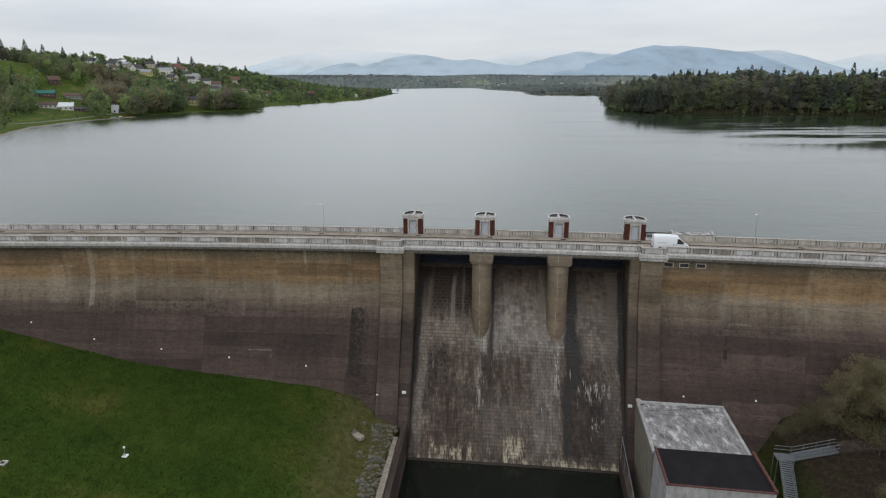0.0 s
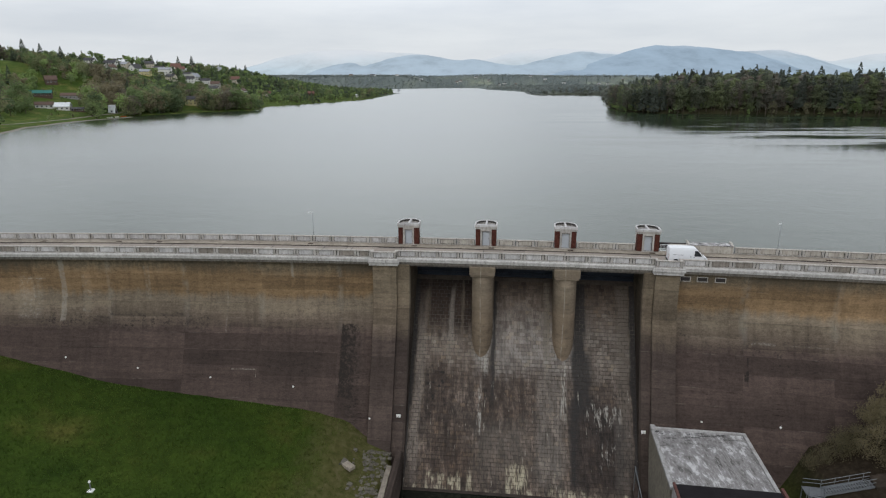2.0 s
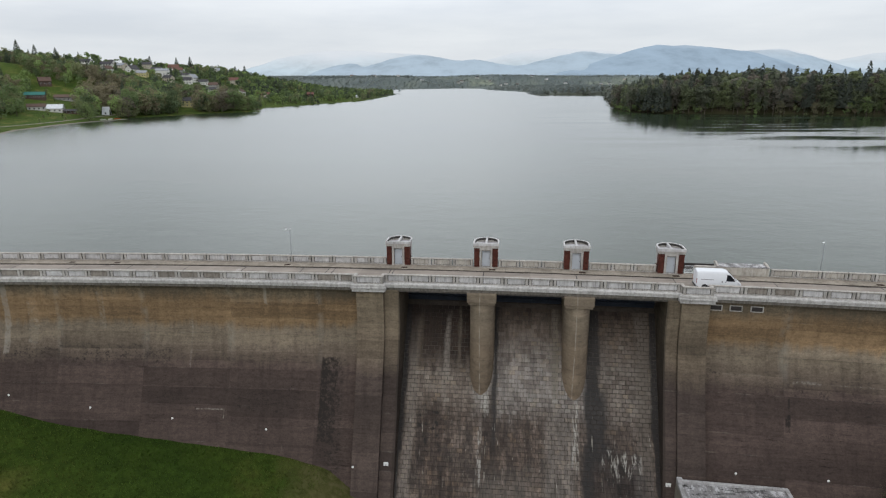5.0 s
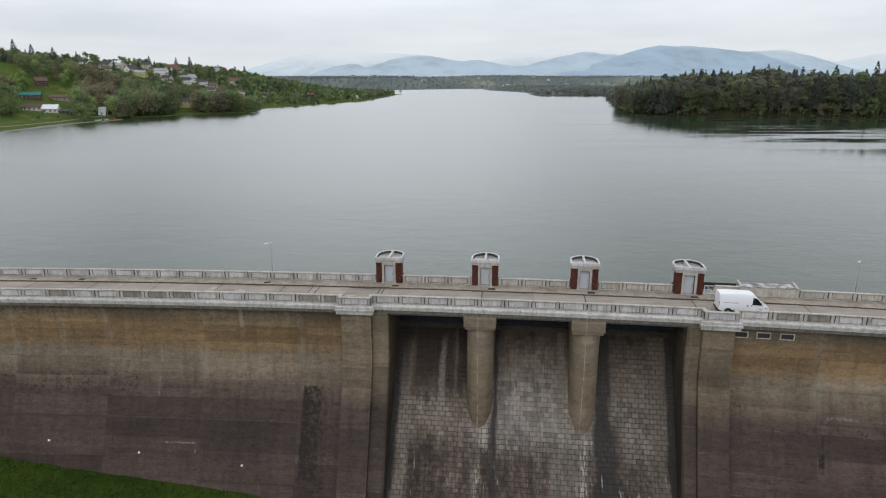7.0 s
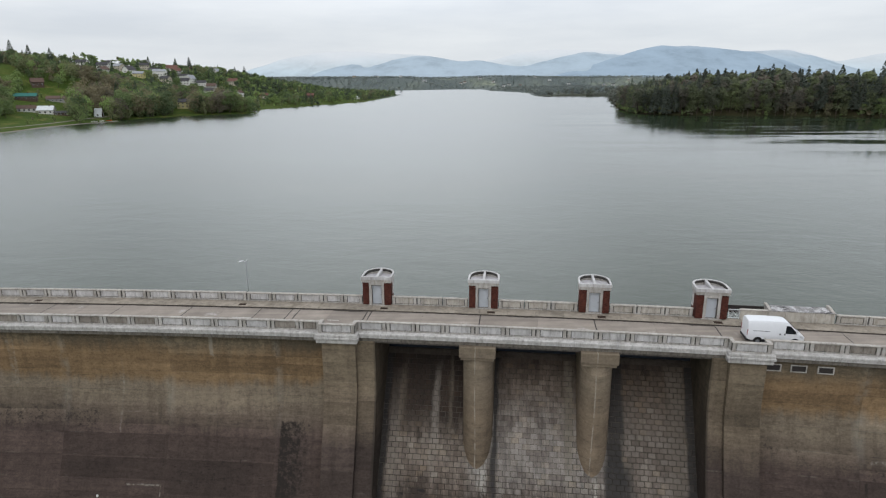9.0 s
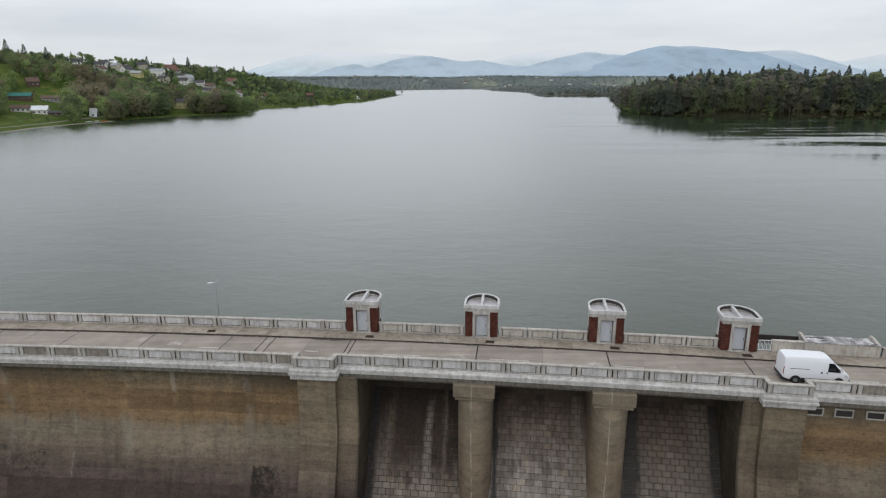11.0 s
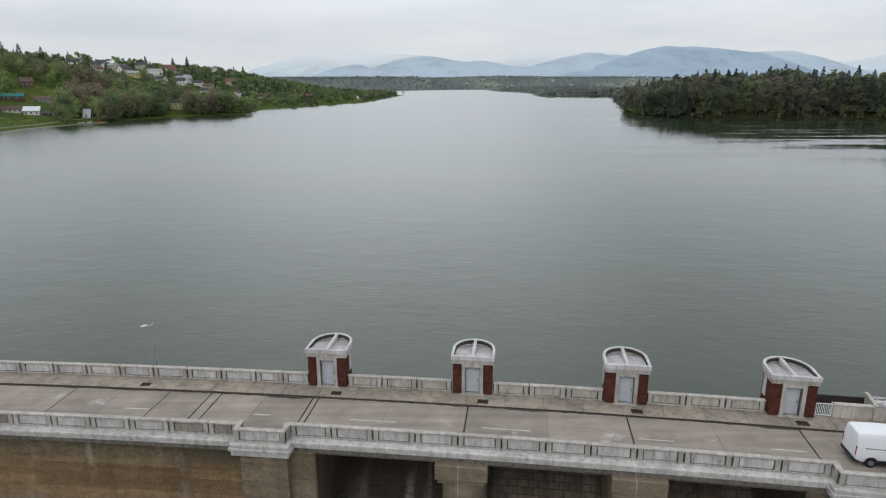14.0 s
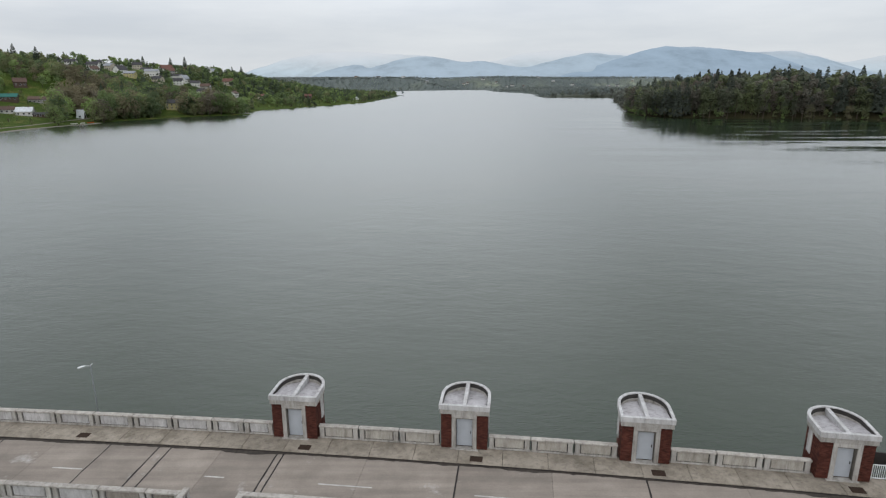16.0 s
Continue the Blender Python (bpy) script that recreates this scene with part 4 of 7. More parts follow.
road = Geo(W)
road.sweep([(-0.3, -9.46), (8.05, -9.46), (8.05, -9.25), (-0.3, -9.25)], -112, 92, 3)
road_ob = solid("road", road.mesh("road", MAT["tar"], recalc=True), "pale concrete slab road along the dam crest", "road", "structure")
slab_joints = [-30.3 - 3.93 * i for i in range(20, -1, -1)] + [-26.85, -26.0, -22.4, -18.55, -18.1] + [-12.45, -6.38, -0.44, 5.36, 11.25] + [17.2, 23.0, 28.9, 34.8, 40.7, 46.6, 52.5, 58.4, 64.3, 70.2, 81, 92]
for a, b in zip(slab_joints, slab_joints[1:]):
    wa, wb = [0.05 if any(abs(q - k) < 0.1 for k in (-26.85, -26.0, -18.55, -18.1, -6.38, 5.36, 17.2)) else 0.006 for q in (a, b)]
    g = Geo(W)
    g.box((a + wa, -0.05, -9.24), (b - wb, 5.9, ROAD), 0.010)
    part("road_slab", g.mesh("road_slab", MAT["road"]), road_ob)
foot = Geo(W)
foot.sweep([(5.98, -9.26), (8.0, -9.26), (8.0, -9.12), (5.98, -9.12)], -112, 92, 3)
foot_ob = solid("footway", foot.mesh("footway", MAT["tar"], recalc=True), "raised concrete footway slabs along the lake side", "footway", "structure")
q = -112.0
rng = random.Random(4)
while q < 92:
    d = 2.93
    z1 = WALK + rng.uniform(-0.008, 0.008)
    g = Geo(W)
    g.box((q + 0.008, 6.0 + rng.uniform(-0.015, 0.015), -9.24), (q + d - 0.008, 7.98, z1), 0.025)
    part("footway_slab", g.mesh("footway_slab", MAT["kerb"]), foot_ob)
    q += d
for q in [-86.4, -74.6, -62.8, -56.5, -32.8, -16.9, -5.3, 6.2, 17.7, 23.6, 41.0]:
    drain = thing("road_drain", at(q, 6.55, WALK), "rusty brown iron drain grating in the footway", "drain", "road drains")
    g = Geo()
    g.box((-0.42, -0.3, -0.05), (0.42, 0.3, 0.012), 0.01)
    part("drain_pan", g.mesh("drain_pan", MAT["iron"]), drain)
    for i in range(5):
        g = Geo()
        g.box((-0.38, -0.25 + i * 0.11, 0.012), (0.38, -0.19 + i * 0.11, 0.03), 0.005)
        part("grating_bar", g.mesh("grating_bar", MAT["iron"]), drain)
for q, half in ((-21.6, 0.65), (-13.15, 1.7), (-3.4, 1.75), (6.95, 1.2), (15.5, 1.15), (25.2, 1.6), (35.0, 1.6), (-31.5, 1.0)):
    g = Geo(W)
    g.box((q - half, 2.95, -9.199), (q + half, 3.06, -9.194))
    solid("centre_line_dash", g.mesh("centre_line_dash", MAT["mark"]), "worn white centre line dash on the concrete road", "road marking", group="centre line dashes")

# sealed cracks along some of the slab joints
for q in [v for v in slab_joints if v < -30][::2] + [-26.85, -26.0, -18.55, -18.1, -6.38, 5.36, 17.2, 28.9, 40.7]:
    g = Geo(W)
    k = 26
    for i in range(k + 1):
        n = -0.04 + 5.9 * i / k
        mid = q + 0.07 * noise.noise((n * 0.9, q, 0))
        w = 0.035 + 0.05 * abs(noise.noise((n * 1.6, q, 3)))
        g.v += [W(mid - w, n, -9.1935), W(mid + w, n, -9.1935)]
    g.f = [(2 * i, 2 * i + 1, 2 * i + 3, 2 * i + 2) for i in range(k)]
    part("joint_seal", g.mesh("joint_seal", MAT["tar"]), road_ob, "ragged black joint seal")

# dark silt in the gutter along the kerb
g = Geo(W)
k = 900
for i in range(k + 1):
    s = -112 + 204 * i / k
    w = 0.05 + 0.55 * max(0, noise.noise((s * 0.22, 0, 2)) - 0.08) + 0.10 * noise.noise((s * 1.7, 0, 4)) + 0.06 * noise.noise((s * 5.1, 0, 6)) + (0.07 if s < -18 else 0)
    g.v += [W(s, 5.90 - max(0.03, w), -9.194), W(s, 5.96, -9.194), W(s, 5.975, -9.165 + 0.05 * noise.noise((s * 0.9, 3, 0)))]
g.f = [(3 * i + j, 3 * i + 3 + j, 3 * i + 4 + j, 3 * i + 1 + j) for i in range(k) for j in range(2)]
solid("gutter_silt", g.mesh("gutter_silt", plain("dark_gutter_silt", (0.06, 0.05, 0.042), 0.9, vary=0.4)), "dark silt along the kerb of the crest road", "silt", "structure")

# cornice below the parapet
def cornice(s0, s1, off):
    g = Geo(W)
    g.sweep([(off + 0.12, -9.0), (off - 0.42, -9.08), (off - 0.47, -9.12), (off - 0.47, -9.30), (off - 0.44, -9.32), (off - 0.37, -9.32), (off - 0.37, -9.58), (off - 0.34, -9.60), (off + 0.3, -9.60), (off + 0.3, -9.0)], s0, s1, 3)
    ob = solid("cornice", g.mesh("cornice", MAT["cornice"], recalc=True), "light grey weathered concrete cornice along the dam", "cornice", "structure")
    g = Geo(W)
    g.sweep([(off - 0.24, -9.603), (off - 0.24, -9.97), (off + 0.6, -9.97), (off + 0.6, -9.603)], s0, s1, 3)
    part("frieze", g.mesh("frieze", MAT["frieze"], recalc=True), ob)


cornice(-112, BLOCK_L[0] - 0.2, -0.3)
cornice(BLOCK_L[1] + 0.25, BLOCK_R[0] - 0.25, 0.0)
cornice(BLOCK_R[1] + 0.2, 92, 0.0)


# ---- parapets ----
def bay_meshes(length, panel_mat, tall=1.0):
    """One parapet bay: plinth, two end posts, a recessed framed panel and a coping. x along it, y 0 at the outer face."""
    e = 0.32
    out = []
    g = Geo()
    g.box((0.01, 0.02, 0.0), (length - 0.01, 0.28, 0.12), 0.015)
    out.append(("plinth", g.mesh("plinth", MAT["post"])))
    for x0 in (0.058, length - e - 0.058):
        g = Geo()
        g.box((x0, 0.0, 0.122), (x0 + e, 0.30, tall - 0.142), 0.02)
        out.append(("post", g.mesh("post", MAT["post"])))
    g = Geo()
    g.box((e + 0.125, 0.055, 0.165), (length - e - 0.125, 0.255, tall - 0.185), 0.025)
    out.append(("panel", g.mesh("panel", panel_mat)))
    # black backing puts shade into the gaps round posts and panel
    g = Geo()
    g.box((0.004, 0.13, 0.122), (length - 0.004, 0.17, tall - 0.142), 0.0)
    out.append(("recess", g.mesh("recess", MAT["tar"])))
    g = Geo()
    g.box((0.008, -0.04, tall - 0.14), (length - 0.008, 0.34, tall), 0.03)
    out.append(("coping", g.mesh("coping", MAT["coping"])))
    return out


BAYS = {}


def parapet_run(owner, edges, n, panel, brown=(), z=-9.0):
    for i, (a, b) in enumerate(zip(edges, edges[1:])):
        pm = "panel_brown" if i in brown else panel
        key = (round(b - a, 2), pm)
        if key not in BAYS:
            BAYS[key] = bay_meshes(b - a, MAT[pm])
        for name, me in BAYS[key]:
            part(name, me, owner, "brown weathered panel" if name == "panel" and i in brown else "", at(a, n, z))


def run(a, b, d):
    k = max(1, round(abs(b - a) / d))
    return [a + (b - a) * i / k for i in range(k + 1)]


front = thing("front_parapet", Matrix(), "light grey concrete parapet with recessed panels on the valley side", "parapet", kind="structure")
left_edges = [-24.1 - 2.935 * i for i in range(30)][::-1] + [-22.0]
nl = len(left_edges)
parapet_run(front, left_edges, -0.3, "panel", {nl - 2, nl - 3, nl - 8, nl - 9, nl - 10, nl - 13, nl - 16, nl - 17, nl - 20})
parapet_run(front, run(BLOCK_L[1], BLOCK_R[0], 2.93), 0.0, "panel")
parapet_run(front, [BLOCK_R[1]] + [23.75 + 2.935 * i for i in range(23)], 0.0, "panel", {1, 2, 6, 11})
lakeside = thing("lakeside_parapet", Matrix(), "cream-grey concrete parapet with recessed panels on the lake side", "parapet", kind="structure")
TOWERS = (-17.87, -6.2, 5.48, 17.18)
parapet_run(lakeside, [-23.95 - 2.935 * i for i in range(30)][::-1] + [-21.65, TOWERS[0] - 1.62], 7.75, "panel", z=-9.07)
for a, b in zip(TOWERS, TOWERS[1:]):
    parapet_run(lakeside, run(a + 1.62, b - 1.62, 2.8), 7.75, "panel_back", z=-9.07)
parapet_run(lakeside, [29.15 + 2.935 * i for i in range(22)], 7.75, "panel_back", z=-9.07)


# projecting bays with their stepped corbels
def bastion(a, b):
    ob = thing("projecting_bay", Matrix(), "projecting parapet bay on stepped concrete corbels above a buttress", "parapet bay", "projecting bays", "structure")
    for me in bay_meshes(b - a, MAT["panel"]):
        part(me[0], me[1], ob, "", at(a, -0.95, -9.0))
    for s0, turn in ((a + 0.30, 90), (b, 90)):
        for me in bay_meshes(1.0, MAT["panel"]):
            part(me[0], me[1], ob, "", at(s0, -0.645, -9.0, turn))
    g = Geo(W)
    g.box((a + 0.02, -0.9, -9.3), (b - 0.02, 0.3, -9.02), 0.0)
    part("bay_floor", g.mesh("bay_floor", MAT["road"]), ob)
    for i, (grow, z0, z1) in enumerate(((0.28, -9.30, -9.003), (0.36, -9.56, -9.303), (0.22, -9.98, -9.563))):
        g = Geo(W)
        g.box((a - grow, -0.95 - grow, z0), (b + grow, 0.35, z1), 0.05)
        part("corbel", g.mesh("corbel", MAT["cornice"]), ob)


bastion(*BLOCK_L)
bastion(*BLOCK_R)

# small ventilation openings under the cornice
for q in (21.0, 23.2, 25.5):
    hole = thing("wall_vent", at(q, 0.22, -10.75), "small rectangular wall opening with pale concrete surround", "vent", "wall vents")
    g = Geo()
    for lo, hi in (((-0.7, -0.1, 0.27), (0.7, 0.1, 0.36)), ((-0.7, -0.1, -0.36), (0.7, 0.1, -0.27)), ((-0.7, -0.1, -0.268), (-0.6, 0.1, 0.268)), ((0.6, -0.1, -0.268), (0.7, 0.1, 0.268))):
        g.box(lo, hi, 0.01)
    part("surround", g.mesh("surround", MAT["post"]), hole)
    # black plate: the dark inside the opening is put into its colour
    g = Geo()
    g.box((-0.6, -0.03, -0.268), (0.6, 0.0, 0.268))
    part("dark_opening", g.mesh("dark_opening", MAT["tar"]), hole)


# ---- valve towers ----
def d_shape(w, front, side, back, k=18):
    """A D-shaped outline: straight front, straight sides, rounded lake side."""
    return [(-w, front), (w, front)] + [(w * math.cos(math.pi * i / k), side + (back - side) * math.sin(math.pi * i / k)) for i in range(k + 1)]


def ring(g, outer, inner, z0, z1):
    m = len(outer)
    v = [(x, y, z) for z in (z0, z1) for pts in (outer, inner) for x, y in pts]
    f = []
    for j in range(m):
        k = (j + 1) % m
        f += [(j, k, 2 * m + k, 2 * m + j), (m + k, m + j, 3 * m + j, 3 * m + k), (2 * m + j, 2 * m + k, 3 * m + k, 3 * m + j), (k, j, m + j, m + k)]
    return g.add(v, f)


def valve_tower():
    t = thing("valve_tower", at(TOWERS[0], 7.45, WALK), "red brick valve tower with grey door and D-shaped concrete roof rim", "valve tower", "valve towers")
    g = Geo()
    core = d_shape(1.5, 0.50, 1.7, 3.32)
    g.prism(core, -5.5, 2.72)
    part("tower_core", g.mesh("tower_core", MAT["brick_joint"], recalc=True), t)
    g = Geo()
    rr = random.Random(7)
    rows = 36
    for r in range(rows):
        z0, z1 = 0.06 + r * 0.0735, 0.06 + r * 0.0735 + 0.064
        # front, beside the door surround
        for x0, x1 in ((-1.56, -0.84), (0.84, 1.56)):
            x = x0 - (0.12 if r % 2 else 0.0)
            while x < x1 - 0.03:
                a, b = max(x, x0), min(x + 0.24, x1)
                if b - a > 0.04:
                    g.box((a + 0.004, 0.10 + rr.uniform(-0.006, 0.006), z0), (b - 0.004, 0.52, z1))
                x += 0.25
        # flanks and round back
        path = [(1.5, 0.1 + 0.25 * i) for i in range(7)] + [(1.5 * math.cos(a), 1.7 + 1.62 * math.sin(a)) for a in [math.pi * (i + 0.5) / 18 for i in range(18)]] + [(-1.5, 1.6 - 0.25 * i) for i in range(7)]
        shift = 0.5 if r % 2 else 0.0
        for (ax, ay), (bx, by) in zip(path, path[1:]):
            ax, ay = ax + (bx - ax) * shift * 0.3, ay + (by - ay) * shift * 0.3
            dx, dy = bx - ax, by - ay
            ll = math.hypot(dx, dy)
            nx, ny = dy / ll, -dx / ll
            o = 0.06 + rr.uniform(-0.005, 0.005)
            p = [(ax + dx * 0.02, ay + dy * 0.02), (bx - dx * 0.02, by - dy * 0.02)]
            v = [(q[0] + nx * k, q[1] + ny * k, z) for z in (z0, z1) for q in p for k in (0.0, o)]
            g.add(v, [(1, 3, 7, 5), (4, 5, 7, 6), (0, 2, 3, 1), (0, 1, 5, 4), (2, 6, 7, 3)])
    part("brickwork", g.mesh("brickwork", MAT["brick"]), t, "dark red brickwork")
    for x in (-0.84, 0.56):
        g = Geo()
        g.box((x, 0.04, 0.0), (x + 0.28, 0.54, 2.32), 0.02)
        part("door_jamb", g.mesh("door_jamb", MAT["post"]), t)
    g = Geo()
    g.box((-0.84, 0.04, 2.323), (0.84, 0.54, 2.615), 0.02)
    part("door_lintel", g.mesh("door_lintel", MAT["post"]), t)
    g = Geo()
    g.box((-0.95, -0.06, -0.12), (0.95, 0.4, 0.05), 0.015)
    part("threshold", g.mesh("threshold", MAT["post"]), t)
    d = part("door", Geo().box((-0.54, 0.44, 0.055), (0.54, 0.49, 2.25), 0.01).mesh("door", MAT["door"]), t, "pale grey steel door")
    part("door_frame", Geo().box((-0.559, 0.12, 0.05), (-0.541, 0.50, 2.3)).box((0.541, 0.12, 0.05), (0.559, 0.50, 2.3)).box((-0.54, 0.12, 2.253), (0.54, 0.50, 2.31)).mesh("door_frame", MAT["frieze"]), d)
    part("door_handle", Geo().box((0.40, 0.37, 1.0), (0.44, 0.438, 1.18), 0.008).mesh("door_handle", MAT["tar"]), d, "black handle")
    # concrete side panel with a slit, then the roof rim
    for sx in (-1, 1):
        g = Geo()
        g.box((sx * 1.55 - 0.06, 1.2, 1.0), (sx * 1.55 + 0.06, 1.75, 2.715), 0.02)
        part("side_panel", g.mesh("side_panel", MAT["cornice"]), t)
    g = Geo()
    ring(g, d_shape(1.70, -0.02, 1.7, 3.52), d_shape(1.50, 0.20, 1.7, 3.31), 2.96, 3.30)
    part("roof_rim", g.mesh("roof_rim", MAT["rim"], recalc=True), t, "off-white painted rim")
    g = Geo()
    g.to = lambda x, y, z: (x, y, z + (0.32 - 0.125 * (y - 0.24) if z > 2.75 else 0.0))
    g.prism(d_shape(1.48, 0.24, 1.7, 3.28), 2.725, 2.80)
    part("roof_sheet", g.mesh("roof_sheet", MAT["tower_roof"], recalc=True), t)
    # thin lining: the rim's inner shade and dirt are put into its colour
    g = Geo()
    ring(g, d_shape(1.497, 0.203, 1.7, 3.307), d_shape(1.47, 0.23, 1.7, 3.28), 2.96, 3.235)
    part("inner_lining", g.mesh("inner_lining", MAT["rim_shade"], recalc=True), t, "inner face of the rim, painted dark for shade and dirt")
    g = Geo()
    ring(g, d_shape(1.645, 0.03, 1.7, 3.46), d_shape(1.45, 0.3, 1.7, 3.2), 2.62, 2.957)
    part("rim_moulding", g.mesh("rim_moulding", MAT["post"], recalc=True), t)
    g = Geo()
    g.box((-0.13, 0.232, 2.80), (0.13, 3.275, 3.27), 0.02)
    part("roof_beam", g.mesh("roof_beam", MAT["rim"]), t)
    return t


tower = valve_tower()
for q, n in zip(TOWERS[1:], (7.48, 7.42, 7.3)):
    copy_thing(tower, at(q, n, WALK))

# low wall, gate and service box beside the last tower
wall = thing("service_wall", at(20.1, 7.75, WALK), "plain stained concrete wall with white-topped service box by the lake", "service wall")
part("low_wall", Geo().box((0, 0, 0), (2.75, 0.3, 1.0), 0.02).mesh("low_wall", MAT["panel_back"]), wall)
part("wall_coping", Geo().box((-0.03, -0.06, 1.002), (2.77, 0.36, 1.11), 0.02).mesh("wall_coping", MAT["coping"]), wall)
part("box_wall", Geo().box((2.78, -0.02, 0), (9.0, 1.6, 1.06), 0.02).mesh("box_wall", MAT["panel_back"]), wall)
part("pier", Geo().box((2.70, -0.07, 0), (3.5, 0.2, 1.08), 0.02).mesh("pier", MAT["coping"]), wall)
part("box_lid", Geo().box((2.74, -0.08, 1.083), (9.04, 1.66, 1.16), 0.02).mesh("box_lid", MAT["patched"]), wall, "white-coated flat lid")
for x in (2.72, 8.75):
    part("upstand", Geo().prism([(-0.02, 1.162), (1.7, 1.162), (1.7, 1.42), (1.2, 1.42)], x, x + 0.25, 0).mesh("upstand", MAT["coping"], recalc=True), wall)
gate = thing("small_gate", at(18.95, 7.78, WALK), "small white metal gate between tower and low wall", "gate")
for lo, hi in (((0, 0, 0.05), (0.05, 0.05, 1.08)), ((1.05, 0, 0.05), (1.1, 0.05, 1.08)), ((0.052, 0, 1.02), (1.048, 0.05, 1.08)), ((0.052, 0, 0.1), (1.048, 0.05, 0.16))):
    part("gate_frame", Geo().box(lo, hi, 0.006).mesh("gate_frame", MAT["lamp_white"]), gate)
for i in range(8):
    part("gate_bar", Geo().box((0.14 + i * 0.115, 0.012, 0.162), (0.16 + i * 0.115, 0.036, 1.018)).mesh("gate_bar", MAT["lamp_white"]), gate)
platform = Geo()
platform.box((0, 0.7, 0.1), (4.0, 0.82, 0.95), 0.02)
solid("lake_screen", platform.mesh("lake_screen", MAT["tar"]), "dark steel screen behind the low wall by the water", "screen", m=at(19.0, 8.7, WALK))


# ---- street lamps ----
def street_lamp():
    t = thing("street_lamp", at(-32.7, 8.22, -9.1), "thin white street lamp with one arm over the road", "street lamp", "street lamps")
    part("pole", Geo().tube((0, 0, -1.0), (0, 0, 4.6), 0.04, 0.022, 8).mesh("pole", MAT["galv"], smooth=True), t)
    part("arm", Geo().tube((0, 0, 4.57), (0.06, 0.22, 4.72), 0.02, 0.016, 6).tube((0, 0, 4.57), (-0.2, -0.3, 4.7), 0.02, 0.02, 6).mesh("arm", MAT["lamp_white"]), t)
    g = Geo()
    rings, sides = 9, 8
    for i in range(rings):
        u = i / (rings - 1)
        w = 0.03 + 0.085 * math.sin(math.pi * (0.08 + 0.88 * u))
        for j in range(sides):
            a = 2 * math.pi * j / sides
            g.v.append((-0.18 - 0.36 * u + 0.707 * w * math.cos(a), -0.27 - 0.36 * u - 0.707 * w * math.cos(a), 4.70 - 0.02 * u + 0.6 * w * math.sin(a)))
    g.f = [(i * sides + j, i * sides + (j + 1) % sides, (i + 1) * sides + (j + 1) % sides, (i + 1) * sides + j) for i in range(rings - 1) for j in range(sides)]
    g.f += [tuple(range(sides - 1, -1, -1)), tuple(range((rings - 1) * sides, rings * sides))]
    part("lamp_head", g.mesh("lamp_head", MAT["lamp_white"], smooth=True, recalc=True), t)
    part("bracket", Geo().box((-0.1, -0.2, -0.05), (0.1, 0.1, 0.5), 0.02).mesh("bracket", MAT["galv"]), t)
    return t


lamp = street_lamp()
copy_thing(lamp, at(34.9, 8.22, -9.1))


# ---- white van ----
def loft(rings, close=True):
    g = Geo()
    m = len(rings[0])
    for r in rings:
        g.v += r
    for i in range(len(rings) - 1):
        for j in range(m - 1):
            g.f.append((i * m + j, i * m + j + 1, (i + 1) * m + j + 1, (i + 1) * m + j))
    if close:
        g.f += [tuple(range(m)), tuple(range(len(rings) * m - 1, (len(rings) - 1) * m - 1, -1))]
    return g


